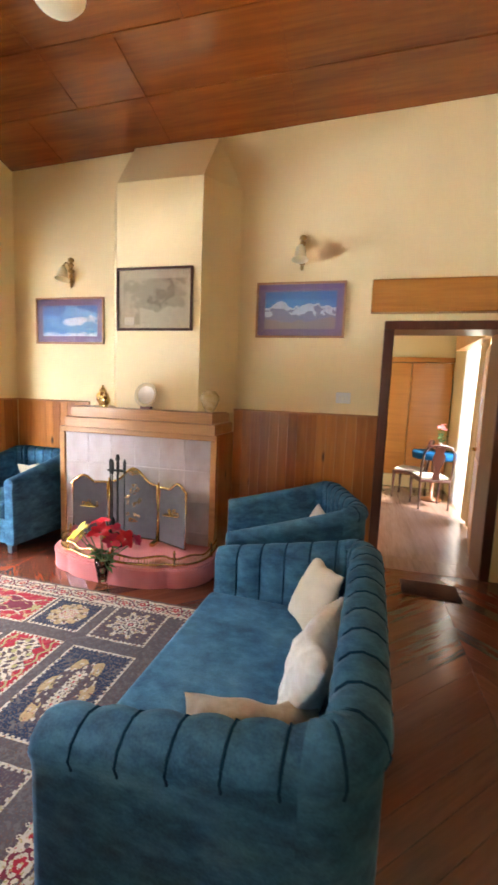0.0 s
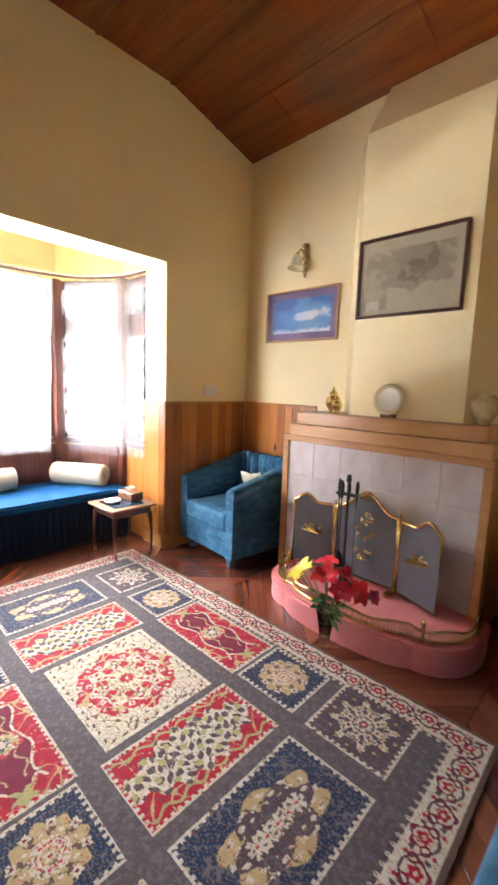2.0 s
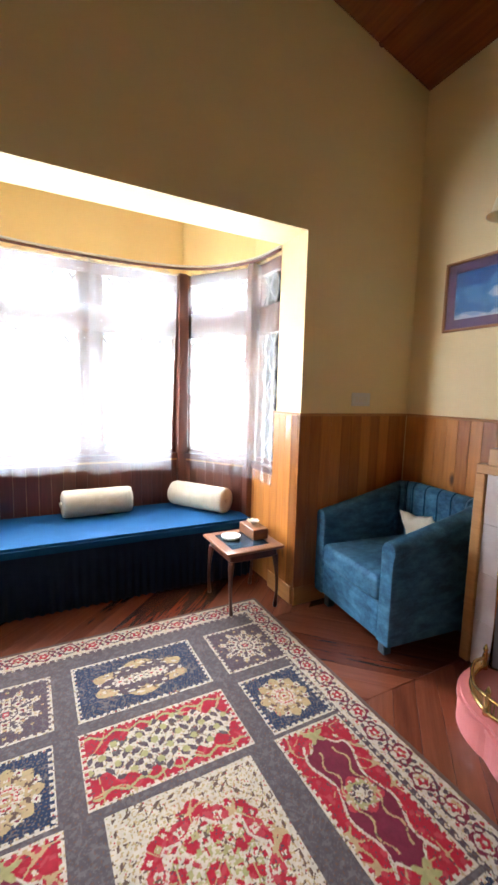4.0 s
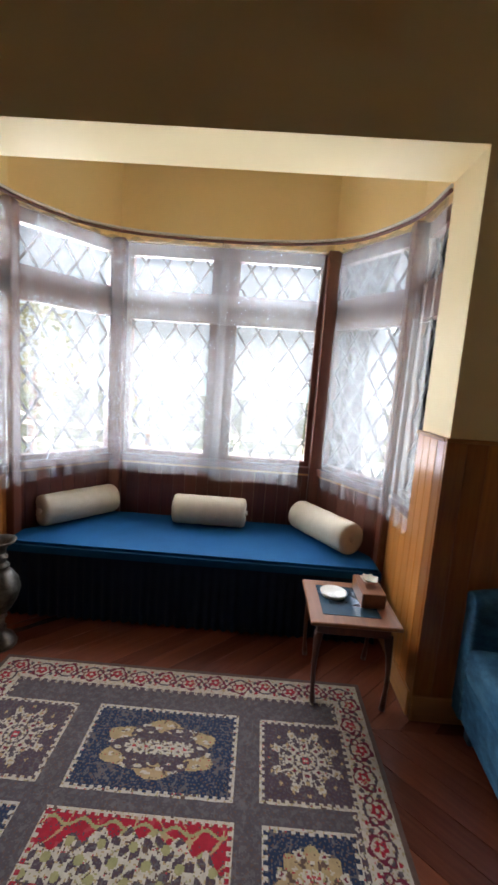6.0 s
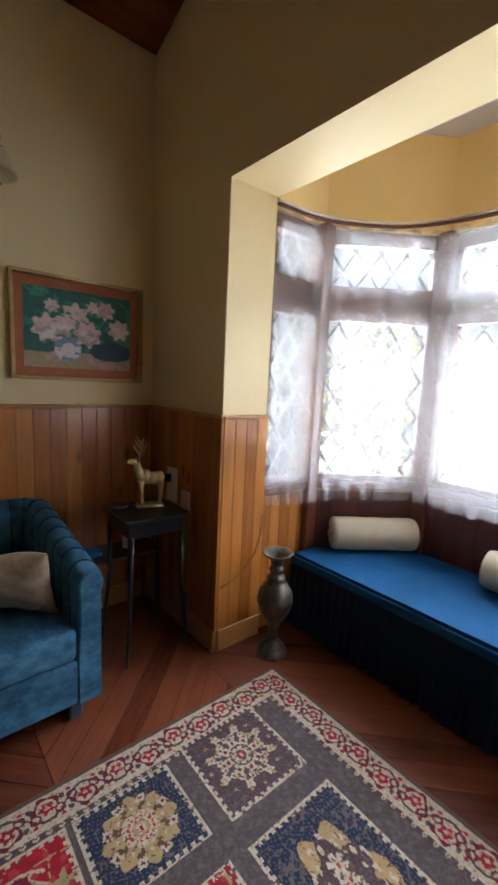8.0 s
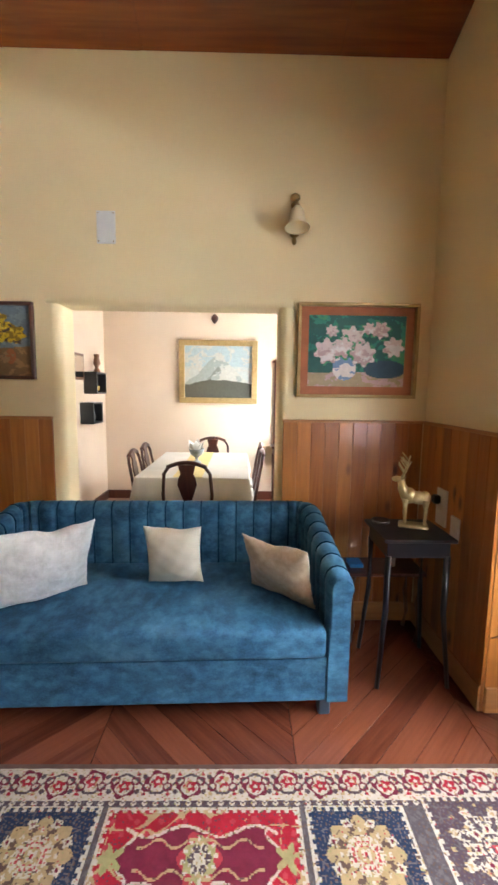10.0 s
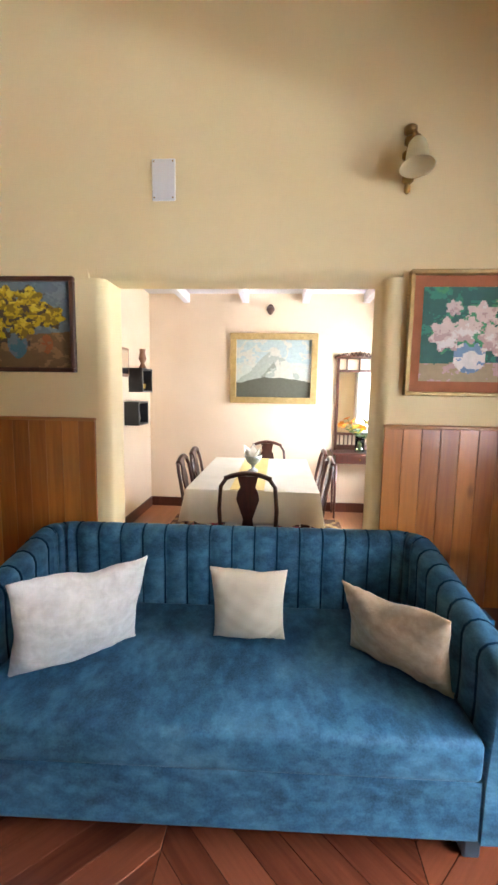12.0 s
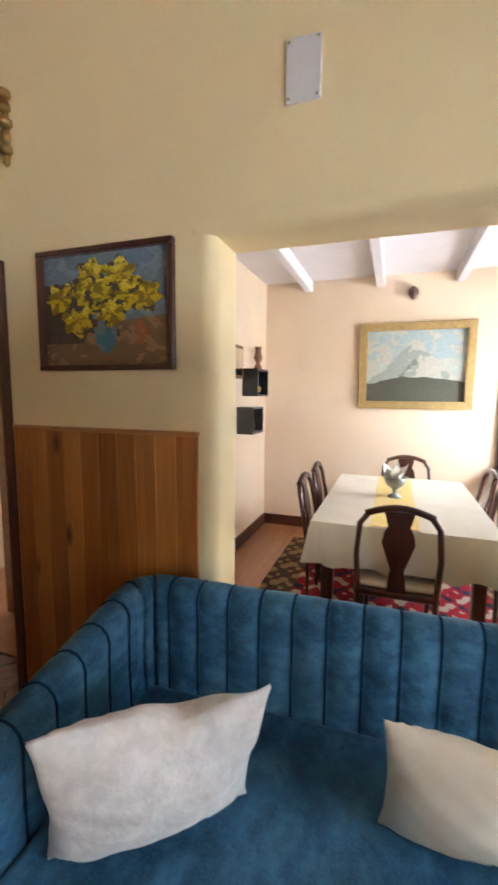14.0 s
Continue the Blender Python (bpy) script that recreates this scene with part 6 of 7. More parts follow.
# ---- cushions ----
def pillow(label, m, w, h, t, mat, seed, crumple=0.0, border=0.0):
    """Stuffed cushion; local x across, z up, y through it; the lower edge rests at z = 0."""
    rnd = random.Random(seed)
    ph = [rnd.uniform(0, 6.28) for _ in range(6)]
    n = 34
    bm = bmesh.new()
    sides = []
    for s in (-1, 1):
        grid = []
        for i in range(n + 1):
            row = []
            for j in range(n + 1):
                u, v = 2 * i / n - 1, 2 * j / n - 1
                puff = max(0.0, (1 - abs(u) ** 2.2) * (1 - abs(v) ** 2.2)) ** 0.6
                edge = max(abs(u), abs(v)) ** 4
                corner = (abs(u) * abs(v)) ** 2
                pin = 1 - 0.085 * (1 - u * u) * abs(v) ** 3
                pin2 = 1 - 0.085 * (1 - v * v) * abs(u) ** 3
                fold = math.sin(u * 4.2 + ph[0] + 1.7 * v) * math.sin(v * 3.4 + ph[1] - u) + 0.45 * math.sin(u * 9 - v * 6 + ph[2]) + 0.3 * math.sin(v * 13 + u * 8 + ph[4])
                gather = math.sin(14 * (u * abs(v) - v * abs(u)) + ph[5]) * corner ** 0.5
                x = w / 2 * u * pin2 * (1 + 0.02 * crumple * math.sin(v * 7 + ph[4]))
                z = h / 2 * v * pin + h / 2
                y = s * (t / 2 * puff + 0.004) + (0.012 * crumple + 0.002) * fold * puff ** 0.5 + 0.006 * gather * puff ** 0.3
                y += crumple * 0.03 * edge * math.sin(3.1 * u + 2.3 * v + ph[3])
                if crumple:
                    z -= crumple * h * max(0, v) ** 2 * (0.16 * math.exp(-((u - 0.25 * math.sin(ph[3])) / 0.28) ** 2) + 0.02 * math.sin(9 * u + ph[1]))
                row.append(bm.verts.new((x, y, z)))
            grid.append(row)
        sides.append(grid)
        for i in range(n):
            for j in range(n):
                bm.faces.new((grid[i][j], grid[i + 1][j], grid[i + 1][j + 1], grid[i][j + 1]))
    a, b = sides
    rim = [(i, 0) for i in range(n)] + [(n, j) for j in range(n)] + [(i, n) for i in range(n, 0, -1)] + [(0, j) for j in range(n, 0, -1)]
    for k in range(len(rim)):
        (i, j), (i2, j2) = rim[k], rim[(k + 1) % len(rim)]
        bm.faces.new((a[i][j], a[i2][j2], b[i2][j2], b[i][j]))
    root = tagged(empty("cushion", m), label, "cushion", "loose cushions")
    part("cover", bm, mat, root, smooth=True)
    bm = bmesh.new()
    tube(bm, [(w / 2 * u, 0, h / 2 + h / 2 * v) for u, v in ((-0.98, -0.98), (0, -0.945), (0.98, -0.98), (0.945, 0), (0.98, 0.98), (0, 0.945), (-0.98, 0.98), (-0.945, 0))] if not crumple else [(-w / 2 * 0.98, 0, 0.01), (0, 0, 0.02), (w / 2 * 0.98, 0, 0.01)], 0.004, 6, closed=not crumple)
    part("seam", bm, mat, root)
    return root


SZ = 0.462
pillow("small square cream cushion against the sofa's back", pose(1.525, 0.44, SZ, 17, 0, 180), 0.30, 0.365, 0.12, CUSHION_WHITE, 1, 0.12)
pillow("large crumpled ivory damask cushion in the sofa's corner", pose(2.18, 0.62, SZ - 0.005, 19, 0, 219), 0.47, 0.43, 0.15, CUSHION_IVORY, 2, 0.42)
pillow("beige brocade cushion leaning in the sofa's corner", pose(0.945, 0.57, SZ - 0.005, 18, 0, 138), 0.41, 0.325, 0.13, CUSHION_BROWN, 3, 0.4)
pillow("cream cushion leaning at the loveseat's far arm", pose(3.38, 2.20, SZ - 0.01, 26, 4, 116), 0.31, 0.31, 0.11, CUSHION_WHITE, 4, 0.2)
pillow("large ivory cushion slumped on the loveseat", pose(3.42, 1.72, SZ - 0.01, 20, 0, 86), 0.46, 0.33, 0.13, CUSHION_IVORY, 5, 0.6)
pillow("beige brocade cushion by the loveseat's near arm", pose(3.38, 1.33, SZ - 0.01, -52, 0, 14), 0.40, 0.26, 0.11, CUSHION_BROWN, 6, 0.4)
pillow("small cream cushion on the corner armchair", pose(0.52, 3.86, SZ, -20, 8, 170), 0.30, 0.27, 0.10, CUSHION_WHITE, 7, 0.3)
pillow("small cream cushion on the turned armchair", pose(3.30, 3.20, SZ, 22, 0, 110), 0.30, 0.28, 0.10, CUSHION_WHITE, 8, 0.3)

# door mat by the north doorway
bm = B(4.00, 4.42, 3.68, 3.94, 0.0005, 0.016, 0.004)
tagged(mesh_ob("door_mat", bm, mottled("brown_coir", (0.07, 0.03, 0.02), (0.12, 0.055, 0.035), None, 30, 200, 0.95, bmp=0.6)), "small dark brown door mat before the doorway", "door mat")

# ---- dining room ----
TBL = tagged(empty("dining_table"), "long dark wooden dining table under a white cloth", "dining table")
part("tabletop", B(1.12, 2.10, -2.50, -0.98, 0.715, 0.74, 0.004), MAHOGANY, TBL)
part("apron", B(1.18, 2.04, -2.44, -1.04, 0.62, 0.714, 0.004), MAHOGANY, TBL)
for x in (1.20, 2.02):
    for y in (-2.42, -1.06):
        part("leg", B(x - 0.035, x + 0.035, y - 0.035, y + 0.035, 0.017, 0.62, 0.008), MAHOGANY, TBL)
bm = bmesh.new()
prev = None
loop = []
x0, x1, y0, y1 = 1.105, 2.115, -2.515, -0.965
per = [((x0, y0), (x1, y0)), ((x1, y0), (x1, y1)), ((x1, y1), (x0, y1)), ((x0, y1), (x0, y0))]
ring_top, ring_bot = [], []
for (p, q) in per:
    for k in range(30):
        u = k / 30
        x, y = p[0] + (q[0] - p[0]) * u, p[1] + (q[1] - p[1]) * u
        nx, ny = (x - 1.61) / 0.505, (y + 1.74) / 0.775
        ox = 1 if abs(nx) > 0.99 else 0
        f = 0.020 + 0.016 * math.sin((x + y) * 38) + 0.03 * (u < 0.06 or u > 0.94)
        dirx, diry = (math.copysign(1, nx) if abs(nx) > 0.985 else 0), (math.copysign(1, ny) if abs(ny) > 0.985 else 0)
        corner = 0.10 * max(0, abs(nx) - 0.9) * max(0, abs(ny) - 0.9) * 100
        ring_top.append(bm.verts.new((x, y, 0.748)))
        ring_bot.append(bm.verts.new((x + dirx * f, y + diry * f, 0.50 - 0.06 * corner + 0.012 * math.sin((x - y) * 21))))
n = len(ring_top)
for i in range(n):
    bm.faces.new((ring_top[i], ring_top[(i + 1) % n], ring_bot[(i + 1) % n], ring_bot[i])).smooth = True
bm.faces.new(ring_top)
TC = tagged(empty("tablecloth"), "white cotton tablecloth hanging over the dining table", "tablecloth")
part("cloth", bm, CLOTH_WHITE, TC)
tagged(mesh_ob("table_runner", B(1.52, 1.78, -2.50, -0.98, 0.7495, 0.753, 0.001), RUNNER), "pale yellow table runner on the white cloth", "table runner")
NH = tagged(empty("napkin_holder", pose(1.65, -1.72, 0.7535)), "glass goblet holding folded white napkins", "napkin holder")
bm = bmesh.new()
lathe(bm, [(0.045, 0), (0.05, 0.01), (0.015, 0.03), (0.02, 0.06), (0.06, 0.09), (0.085, 0.15), (0.08, 0.15), (0.05, 0.09)], 20, caps=False)
part("goblet", bm, mottled("grey_metal_cup", (0.2, 0.22, 0.22), (0.42, 0.44, 0.42), None, 20, 60, 0.3, 0.3), NH)
bm = bmesh.new()
for i in range(8):
    a = i * 0.785
    leaf(bm, (0.03 * math.cos(a), 0.03 * math.sin(a), 0.10), (0.085 * math.cos(a), 0.085 * math.sin(a), 0.25 - 0.03 * (i % 2)), 0.045)
part("napkins", bm, CHINA, NH)


def dining_chair(m, label):
    """Local front is -y; splat back with a shaped top."""
    root = tagged(empty("dining_chair", m), label, "chair", "chairs round the dining table")
    bm = bmesh.new()
    box(bm, -0.225, 0.225, -0.22, 0.20, 0.40, 0.44, 0.008)
    part("seat_frame", bm, MAHOGANY, root)
    bm = bmesh.new()
    box(bm, -0.20, 0.20, -0.205, 0.175, 0.441, 0.475, 0.014, 2)
    part("seat", bm, CLOTH_WHITE, root, "cream upholstered seat")
    for s in (-1, 1):
        bm = bmesh.new()
        tube(bm, [(s * 0.20, 0.19, 0.0), (s * 0.205, 0.185, 0.42), (s * 0.215, 0.215, 0.65), (s * 0.20, 0.25, 0.84), (s * 0.16, 0.265, 0.90)], 0.017, 8, radii=[0.014, 0.018, 0.016, 0.016, 0.016])
        part("back_post", bm, MAHOGANY, root)
        bm = bmesh.new()
        tube(bm, [(s * 0.20, -0.195, 0.43), (s * 0.205, -0.20, 0.30), (s * 0.195, -0.20, 0.12), (s * 0.20, -0.205, 0.0)], 0.02, 8, radii=[0.026, 0.022, 0.015, 0.018])
        part("leg", bm, MAHOGANY, root)
    bm = bmesh.new()
    tube(bm, [(0.17 * s, 0.265, 0.897 + 0.048 * math.cos(s * 1.45)) for s in np.linspace(-1, 1, 15)], 0.019, 8)
    part("top_rail", bm, MAHOGANY, root)
    bm = bmesh.new()
    prof = [(0.05, 0.44), (0.045, 0.52), (0.035, 0.58), (0.06, 0.66), (0.085, 0.74), (0.075, 0.80), (0.055, 0.84), (0.07, 0.90), (0.075, 0.925)]
    vs = []
    for w, z in prof:
        y = 0.19 + 0.08 * (z - 0.44) / 0.48
        vs.append([bm.verts.new((sx * w, y + o, z)) for sx, o in ((-1, -0.007), (1, -0.007), (1, 0.007), (-1, 0.007))])
    for a, b in zip(vs, vs[1:]):
        for k in range(4):
            bm.faces.new((a[k], a[(k + 1) % 4], b[(k + 1) % 4], b[k]))
    bm.faces.new(vs[0])
    bm.faces.new(vs[-1])
    part("splat", bm, MAHOGANY, root)
    return root


cl = "dark mahogany dining chair with a vase-shaped splat"
ch = dining_chair(pose(1.63, -1.06, 0.017) @ Matrix.Diagonal((0.97, 1, 0.95, 1)), cl)
for x, y, r in ((2.00, -1.50, -90), (2.00, -2.02, -90), (1.22, -1.62, 90), (1.22, -2.15, 90), (1.55, -2.44, 180)):
    copy_thing(ch, pose(x, y, 0.017, 0, 0, r))

CON = tagged(empty("console_mirror", pose(0.47, DYF, 0)), "dark carved hall stand with a tall mirror and drawer", "hall stand")
part("tabletop", B(-0.31, 0.31, 0.001, 0.34, 0.77, 0.795, 0.005), MAHOGANY, CON)
dr = part("drawer", B(-0.28, 0.28, 0.05, 0.33, 0.67, 0.769, 0.004), MAHOGANY, CON)
bm = bmesh.new()
lathe(bm, [(0.012, 0), (0.010, 0.012), (0.004, 0.018)], 10, pose(0, 0.331, 0.72, -90, 0, 0))
part("knob", bm, BRASS, dr)
for x in (-0.27, 0.27):
    for y in (0.06, 0.30):
        bm = bmesh.new()
        tube(bm, [(x, y, 0.67), (x, y, 0.30), (x, y, 0.0045)], 0.016, 8, radii=[0.020, 0.016, 0.011])
        part("leg", bm, MAHOGANY, CON)
bm = bmesh.new()
for x in (-0.27, 0.235):
    box(bm, x, x + 0.035, 0.01, 0.045, 0.796, 1.90, 0.004)
box(bm, -0.235, 0.235, 0.012, 0.043, 0.80, 0.86, 0.003)
box(bm, -0.235, 0.235, 0.012, 0.043, 0.98, 1.01, 0.003)
box(bm, -0.235, 0.235, 0.012, 0.043, 1.74, 1.77, 0.003)
box(bm, -0.30, 0.30, 0.006, 0.06, 1.90, 1.93, 0.006)
part("mirror_frame", bm, MAHOGANY, CON)
bm = bmesh.new()
for k in range(-4, 5):
    tube(bm, [(k * 0.05, 0.028, 0.86), (k * 0.05, 0.028, 0.98)], 0.008, 6)
for k in (-1, 0, 1):
    box(bm, k * 0.15 - 0.008, k * 0.15 + 0.008, 0.015, 0.04, 1.77, 1.90, 0.002)
tagged(part("spindles", bm, MAHOGANY, CON), kind="stuff")
bm = bmesh.new()
for k in range(-5, 6):
    h = 0.05 * (1 - abs(k) / 6) + 0.01
    tube(bm, [(k * 0.05 - 0.02, 0.03, 1.93), (k * 0.05, 0.03, 1.93 + h), (k * 0.05 + 0.02, 0.03, 1.93)], 0.010, 6)
part("crest", bm, MAHOGANY, CON)
mm, nt, bs = base_mat("mirror_silver", 0.02, 1.0)
bs.inputs["Base Color"].default_value = (0.9, 0.9, 0.9, 1)
part("mirror", B(-0.235, 0.235, 0.018, 0.024, 1.01, 1.74), mm, CON, "clear mirror glass")
FJ = tagged(empty("flower_jar"), "glass jar of orange and yellow flowers on the hall stand", "vase")
bm = bmesh.new()
lathe(bm, [(0.05, 0.0), (0.055, 0.01), (0.055, 0.18), (0.06, 0.19), (0.055, 0.19), (0.05, 0.02)], 18, pose(0.46, DYF + 0.20, 0.7955), caps=False)
part("jar", bm, CRYSTAL, FJ)
bl = []
rnd = random.Random(9)
for i in range(11):
    bl.append(((0.46 + rnd.uniform(-0.22, 0.22), DYF + 0.22 + rnd.uniform(-0.08, 0.10), 0.796 + rnd.uniform(0.22, 0.42)), rnd.uniform(0.05, 0.075), (PETAL_YELLOW, PETAL_ORANGE)[i % 2], 7))
bouquet(FJ, (0.46, DYF + 0.20, 0.95), bl, 12, 0.12, 14)

# cube shelves on the dining room's east wall
for i, (y0, y1, z0, z1) in enumerate(((-2.68, -2.34, 1.46, 1.72), (-2.52, -2.20, 1.11, 1.36))):
    root = tagged(empty("cube_shelf"), "black wooden cube shelf on the pale wall", "shelf", "black cube shelves")
    bm = bmesh.new()
    box(bm, DX1 - 0.16, DX1 - 0.001, y0, y1, z0, z0 + 0.018, 0.002)
    box(bm, DX1 - 0.16, DX1 - 0.001, y0, y1, z1 - 0.018, z1, 0.002)
    box(bm, DX1 - 0.159, DX1 - 0.001, y0, y0 + 0.018, z0 + 0.018, z1 - 0.018, 0.002)
    box(bm, DX1 - 0.159, DX1 - 0.001, y1 - 0.018, y1, z0 + 0.018, z1 - 0.018, 0.002)
    part("case", bm, BLACK_WOOD, root)
    part("back", B(DX1 - 0.012, DX1 - 0.002, y0 + 0.018, y1 - 0.018, z0 + 0.018, z1 - 0.018), BLACK_WOOD, root)
bm = bmesh.new()
lathe(bm, [(0.03, 0), (0.055, 0.03), (0.06, 0.07), (0.045, 0.08), (0.0, 0.082)], 16, pose(DX1 - 0.08, -2.50, 1.4785))
tagged(mesh_ob("brass_bowl", bm, BRASS), "brass bowl inside a black cube shelf", "bowl")
bm = bmesh.new()
lathe(bm, [(0.035, 0), (0.04, 0.02), (0.02, 0.06), (0.045, 0.11), (0.03, 0.18), (0.035, 0.22)], 16, pose(DX1 - 0.08, -2.58, 1.7205))
tagged(mesh_ob("ornament_vase", bm, WALNUT), "brown wooden ornament on top of a cube shelf", "ornament")
bm = bmesh.new()
lathe(bm, [(0.03, 0), (0.045, 0.05), (0.03, 0.12), (0.012, 0.15)], 14, pose(DX1 - 0.08, -2.36, 1.1285))
tagged(mesh_ob("ornament_vase", bm, PEWTER), "dark metal vase inside a cube shelf", "vase")
SB = tagged(empty("picture_frame"), "small brown framed mirror hung on the side wall", "mirror")
part("frame", B(DX1 - 0.02, DX1 - 0.001, -2.32, -2.02, 1.62, 1.92, 0.004), WALNUT, SB)
part("mirror", B(DX1 - 0.023, DX1 - 0.0205, -2.29, -2.05, 1.65, 1.89), mm, SB)
bm = bmesh.new()
lathe(bm, [(0.045, 0.0), (0.05, -0.04), (0.025, -0.08), (0.005, -0.10)], 14, pose(1.555, DYF + 0.05, 2.50))
lathe(bm, [(0.03, 0), (0.03, 0.02), (0.01, 0.05)], 10, pose(1.555, DYF + 0.05, 2.50, 90, 0, 0))
tagged(mesh_ob("wall_spotlight", bm, MAHOGANY), "small dark wall spotlight above the mountain painting", "wall lamp")
tagged(mesh_ob("pelmet", B(DX0 + 0.001, DX0 + 0.14, -3.05, -0.85, 2.22, 2.42, 0.006), ORANGE_WOOD), "polished orange wood pelmet above the dining window", "pelmet")
curtain("sheer_curtain", [(DX0 + 0.09, -2.98), (DX0 + 0.09, -1.95)], 2.2, 0.12, 0, 110, "white sheer curtain at the dining room window", SHEER_THICK, 9, 0.02, 2.25, "sheer dining curtains", 7)
curtain("sheer_curtain", [(DX0 + 0.09, -1.94), (DX0 + 0.09, -0.95)], 2.2, 0.12, 0, 110, "white sheer curtain at the dining room window", SHEER_THICK, 9, 0.02, 2.25, "sheer dining curtains", 8)

# ---- glazed door in the south wall ----
bm = bmesh.new()
box(bm, 3.262, 3.312, -0.26, 0.012, 0, 1.965, 0.005)
box(bm, 4.07, 4.118, -0.26, 0.012, 0, 1.965, 0.005)
box(bm, 3.262, 4.118, -0.262, 0.014, 1.965, 2.028, 0.005)
structure(mesh_ob("door_frame_2", bm, DARK_RED), "dark red-brown door frame beside the wainscot", "door frame")
GD = structure(empty("door_2", pose(3.314, -0.62, 0)), "brown timber door with frosted pale green panes", "door")
bm = bmesh.new()
for x in (0.0, 0.66):
    box(bm, x, x + 0.10, 0, 0.04, 0.012, 1.96, 0.004)
for z0, z1 in ((0.012, 0.20), (0.98, 1.07), (1.78, 1.96)):
    box(bm, 0.10, 0.66, 0.002, 0.038, z0, z1, 0.004)
part("door_leaf", bm, WALNUT, GD)
for z0, z1 in ((0.20, 0.98), (1.07, 1.78)):
    part("pane", B(0.10, 0.66, 0.017, 0.023, z0, z1), FROSTED, GD, "frosted pale green pane")

# ---- room behind the north doorway ----
WR = tagged(empty("wall_panelling"), "polished orange wood panelled cupboard front", "cupboard")
for i in range(3):
    x = 3.12 + i * 0.64
    part("panel", B(x, x + 0.63, 7.86, 7.90, 0.22, 2.10, 0.006), ORANGE_WOOD, WR)
part("top_rail", B(3.11, 5.04, 7.85, 7.948, 2.11, 2.19, 0.006), ORANGE_WOOD, WR)
part("plinth", B(3.11, 5.04, 7.87, 7.948, 0.005, 0.21, 0.006), PAINT, WR)
CURT = mottled("peach_curtain_cloth", (0.66, 0.45, 0.24), (0.80, 0.62, 0.42), None, 5, 150, 0.8, bmp=0.2)
curtain("curtain", [(4.93, 5.62), (4.96, 6.05)], 2.2, 0.03, 0, 90, "peach and cream curtain drawn beside the tall window", CURT, 9, 0.035, 2.22, "peach curtains", 5)
curtain("sheer_curtain", [(4.99, 6.05), (4.99, 6.9)], 2.2, 0.03, 0, 90, "white sheer curtain over the tall window", SHEER, 9, 0.02, 2.22, "peach curtains", 6)
tagged(mesh_ob("pelmet", B(4.85, 5.049, 5.40, 6.95, 2.20, 2.42, 0.006), OAK), "pale wooden pelmet above the tall window", "pelmet")
DL = structure(empty("door_1", pose(4.66, 4.49, 0, 0, 0, 79)), "open orange wooden door leaf with raised panels", "door")
part("door_leaf", B(0.0, 0.82, -0.04, 0.0, 0.012, 2.03, 0.005), ORANGE_WOOD, DL)
for z0, z1 in ((0.18, 0.92), (1.08, 1.85)):
    part("door_panel", B(0.12, 0.70, 0.0005, 0.014, z0, z1, 0.006), ORANGE_WOOD, DL)
bm = bmesh.new()
lathe(bm, [(0.022, 0), (0.02, 0.03), (0.008, 0.05)], 12, pose(0.74, 0.0, 1.0, -90, 0, 0))
part("door_handle", bm, BRASS, DL)
BT = tagged(empty("small_table", pose(4.72, 7.05, 0)), "round table with a blue cloth in the next room", "table")
bm = bmesh.new()
lathe(bm, [(0.0, 0.74), (0.30, 0.74), (0.315, 0.73), (0.31, 0.64), (0.30, 0.64)], 24, caps=False)
part("cloth", bm, BENCH_BLUE, BT, "blue table cloth")
bm = bmesh.new()
lathe(bm, [(0.16, 0.005), (0.15, 0.03), (0.03, 0.06), (0.03, 0.70), (0.12, 0.735)], 14)
part("pedestal", bm, WALNUT, BT)
NF = tagged(empty("flower_vase"), "small vase of pink flowers on the blue cloth", "vase")
bm = bmesh.new()
lathe(bm, [(0.03, 0), (0.04, 0.06), (0.02, 0.12), (0.03, 0.14)], 14, pose(4.78, 7.0, 0.7415))
part("vase", bm, CHINA, NF)
bouquet(NF, (4.78, 7.0, 0.88), [((4.76, 6.98, 1.10), 0.06, PETAL_PINK, 7), ((4.82, 7.0, 1.06), 0.06, PETAL_PINK, 7), ((4.80, 7.04, 1.14), 0.05, PETAL_PINK, 7)], 31, 0.10, 12)
for x, y, r in ((4.42, 7.15, 70), (4.62, 6.62, 10)):
    c2 = copy_thing(ch, pose(x, y, 0.0045, 0, 0, r + 180))
    c2["group"] = "chairs in the next room"
    c2["label"] = "brown wooden chair by the blue-clothed table"

# ---- garden ----
RAILING = tagged(empty("garden_railing"), "white painted railing at the garden's edge", "railing")
for z in (0.35, 0.62):
    part("rail", B(-4.7, -4.65, -4.0, 8.0, z, z + 0.06), CHINA, RAILING)
first = part("post", B(-4.71, -4.64, -0.035, 0.035, -0.6, 0.70), CHINA, RAILING)
first.location = (0, -4, 0)
for i in range(1, 13):
    ob = new("post", first.data)
    ob.parent = RAILING
    ob.location = (0, -4 + i, 0)
BUSH = mottled("dry_foliage", (0.10, 0.12, 0.04), (0.30, 0.26, 0.09), None, 3, 30, 0.8)


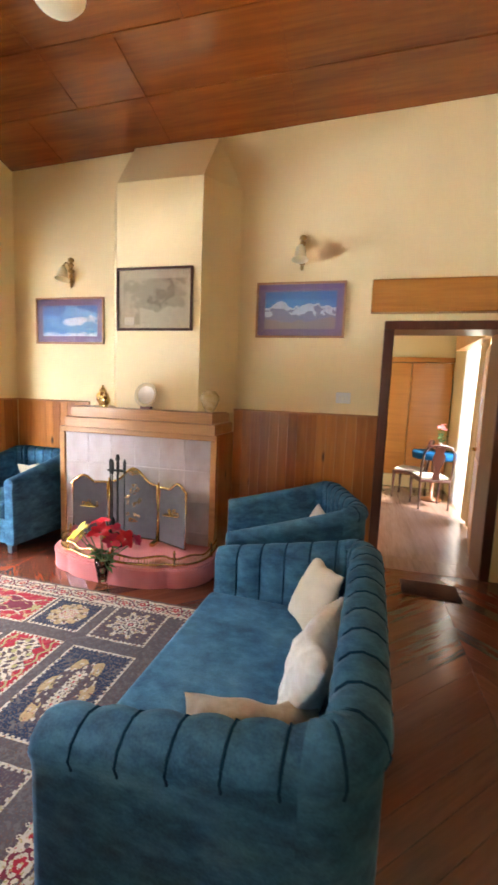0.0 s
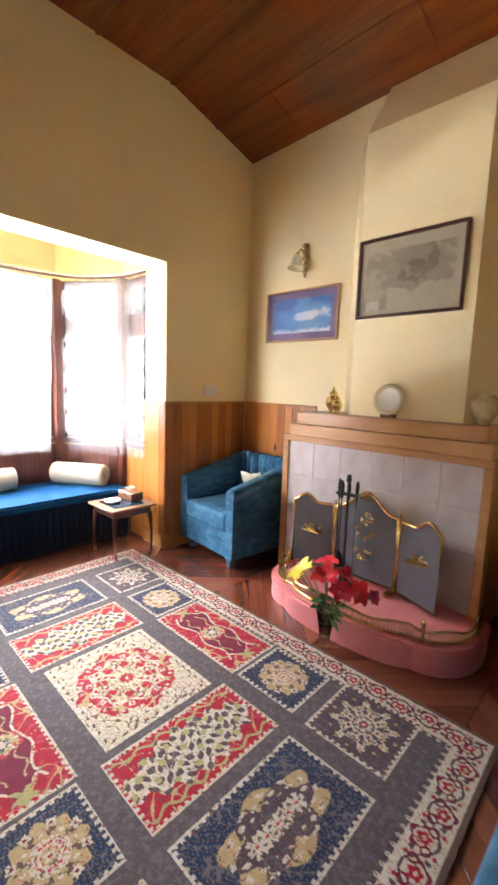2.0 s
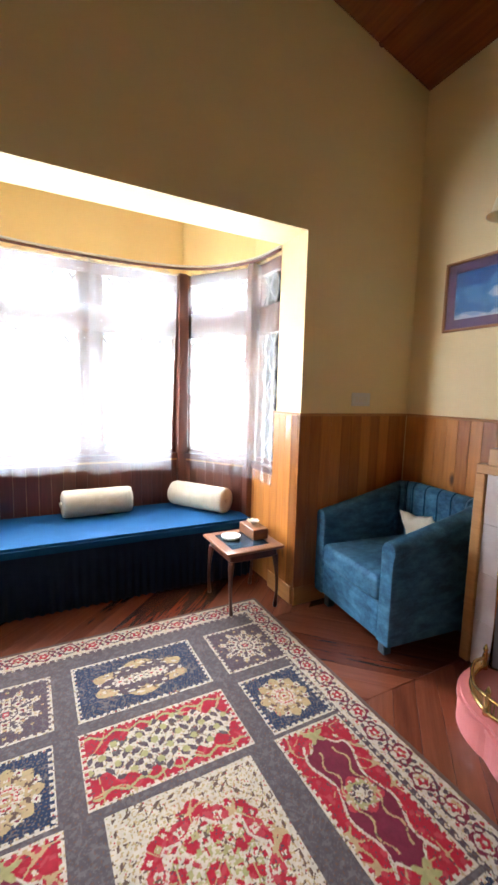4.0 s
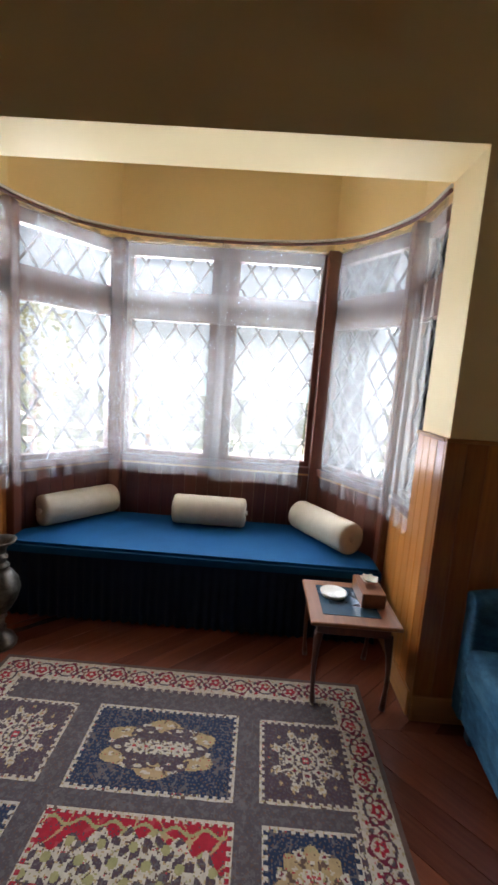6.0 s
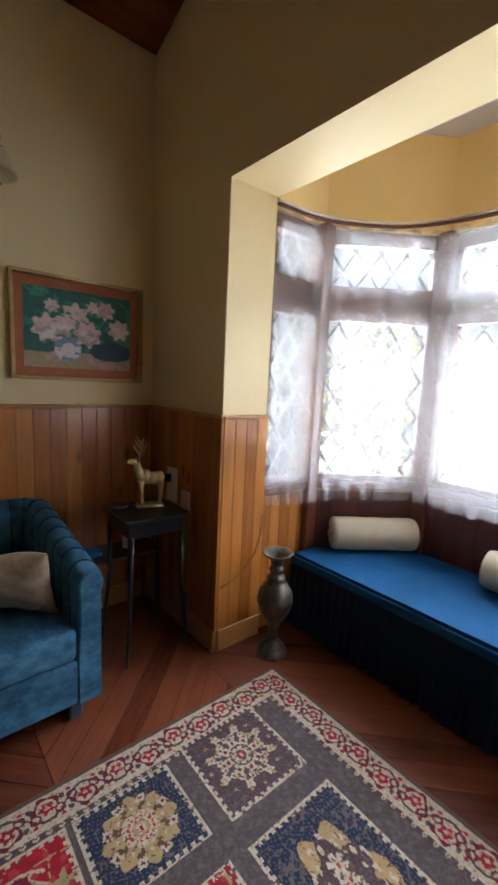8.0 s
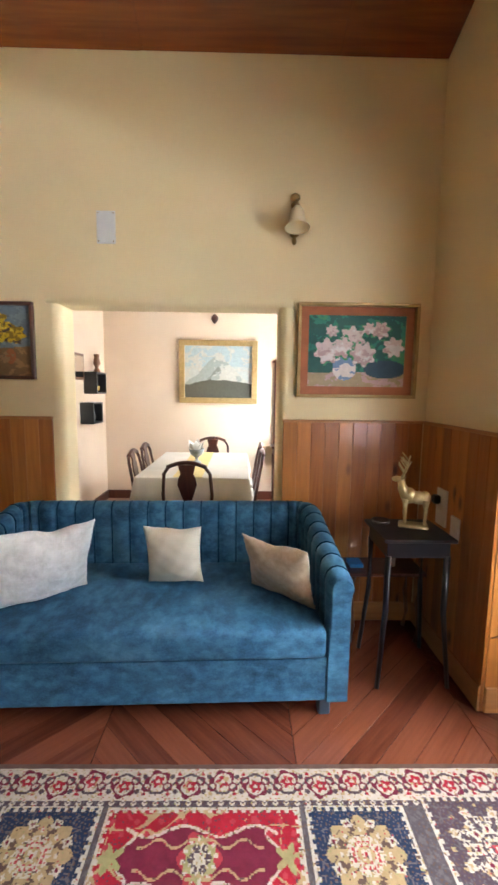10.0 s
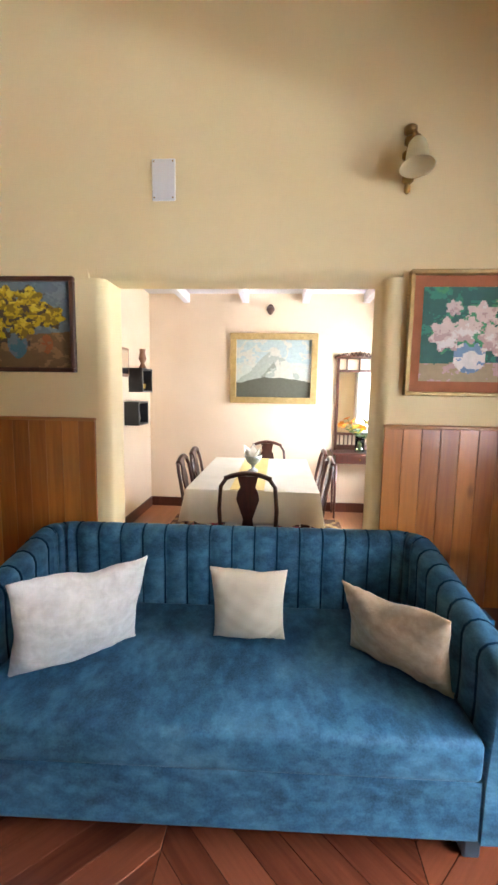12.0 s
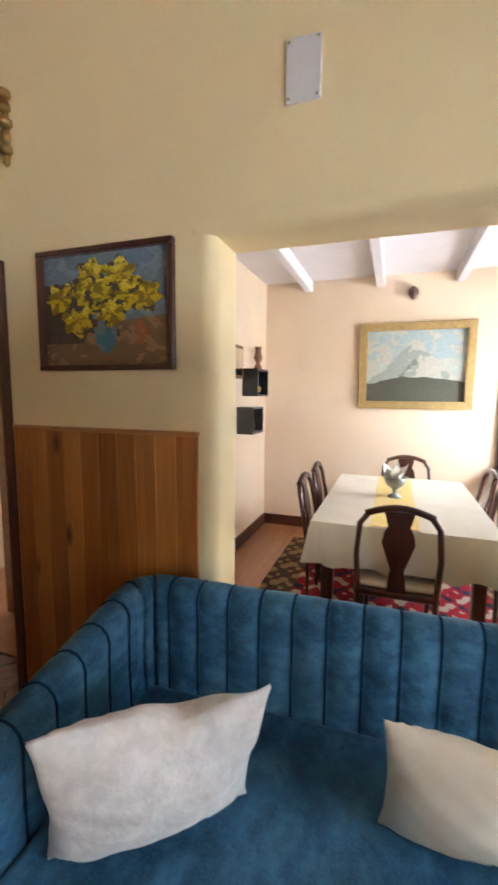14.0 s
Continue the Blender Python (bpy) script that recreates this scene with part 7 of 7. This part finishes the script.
def tree(x, y, h, seed):
    rnd = random.Random(seed)
    root = tagged(empty("tree", pose(x, y, -0.6)), "leafy garden tree beyond the railing", "tree", "garden trees")
    bm = bmesh.new()
    tube(bm, [(0, 0, 0), (0.05, 0.03, h * 0.3), (0.0, 0.1, h * 0.6)], 0.1, 8, radii=[0.12, 0.09, 0.05])
    for k in range(7):
        a = k * 0.95
        tube(bm, [(0, 0.03, h * (0.3 + 0.04 * k)), (0.3 * h * math.cos(a), 0.3 * h * math.sin(a), h * (0.45 + 0.06 * k))], 0.03, 6, radii=[0.04, 0.012])
    part("trunk", bm, WALNUT, root)
    bm = bmesh.new()
    for i in range(900):
        a, t = rnd.uniform(0, 6.28), rnd.uniform(-1, 1)
        r = rnd.uniform(0.5, 1.0) * h * 0.33
        c = Vector((r * math.cos(a) * math.sqrt(1 - t * t), r * math.sin(a) * math.sqrt(1 - t * t), h * 0.68 + t * h * 0.33))
        leaf(bm, c, c + Vector((rnd.uniform(-1, 1), rnd.uniform(-1, 1), rnd.uniform(-1, 0.6))) * 0.22, 0.07)
    part("crown", bm, BUSH, root)


tree(-7.0, -2.6, 3.4, 1)
tree(-6.2, -4.2, 3.0, 2)
tree(-9.0, -0.6, 2.2, 3)
tree(-12.0, 8.5, 3.0, 4)

# ---- floor boards, laid in broad chevrons ----
SW, BW = 0.84, 0.156
bms = {}
for s in (1, -1):
    bm = bmesh.new()
    g = 0.0012
    c = [(0.001, g), (SW - 0.001, SW * s + g), (SW - 0.001, SW * s + BW - g), (0.001, BW - g)]
    lo = [bm.verts.new((x, y, -0.02)) for x, y in c]
    hi = [bm.verts.new((x, y, -0.0015)) for x, y in c]
    k = 0.0015
    top = [bm.verts.new((x + (k if i in (0, 3) else -k), y + (k if i < 2 else -k), 0.0)) for i, (x, y) in enumerate(c)]
    bm.faces.new(top)
    for a, b in ((lo, hi), (hi, top)):
        for i in range(4):
            bm.faces.new((a[i], a[(i + 1) % 4], b[(i + 1) % 4], b[i]))
    bmesh.ops.recalc_face_normals(bm, faces=bm.faces)
    me = bpy.data.meshes.new("floor_board")
    bm.to_mesh(me)
    bm.free()
    ang = math.atan2(s, 1)
    me.materials.append(wood("red_brown_floor_board", (0.050, 0.012, 0.007), (0.115, 0.030, 0.015), (0.195, 0.058, 0.028), 0, 0.22, 0, 1.0, 0.5, coat=0.4, turn=math.copysign(45, s)))
    bms[s] = me


def trimmed(me, bx, by, lo_y, hi_y):
    """The board's mesh, sawn off where it would run on beneath the walls and out of the house."""
    cuts = []
    if lo_y < -0.24:
        cuts.append(((0, -0.24 - by, 0), (0, -1, 0)))
    if hi_y > YN + 0.02:
        cuts.append(((0, YN + 0.02 - by, 0), (0, 1, 0)))
    if bx + SW > XE + 0.02:
        cuts.append(((XE + 0.02 - bx, 0, 0), (1, 0, 0)))
    if not cuts:
        return me
    bm = bmesh.new()
    bm.from_mesh(me)
    for co, no in cuts:
        bmesh.ops.bisect_plane(bm, geom=bm.verts[:] + bm.edges[:] + bm.faces[:], plane_co=co, plane_no=no, clear_outer=True)
    own = me.copy()
    bm.to_mesh(own)
    bm.free()
    return own


k = 0
for i in range(-1, 7):
    xs = 0.09 + SW * i
    s = 1 if i % 2 == 0 else -1
    y = -0.28 - (SW if s > 0 else 0)
    while y < YN + 0.1 + (SW if s < 0 else 0):
        lo_y, hi_y = min(y, y + SW * s), max(y, y + SW * s) + BW
        if hi_y > -0.2 and lo_y < YN + 0.05 and (xs + SW > -0.6):
            if i >= 0 or hi_y > 0.6 and lo_y < 3.4:
                ob = new("floor_board", trimmed(bms[s], xs, y, lo_y, hi_y))
                ob.parent = FLOOR
                ob.location = (xs, y, 0)
                k += 1
        y += BW
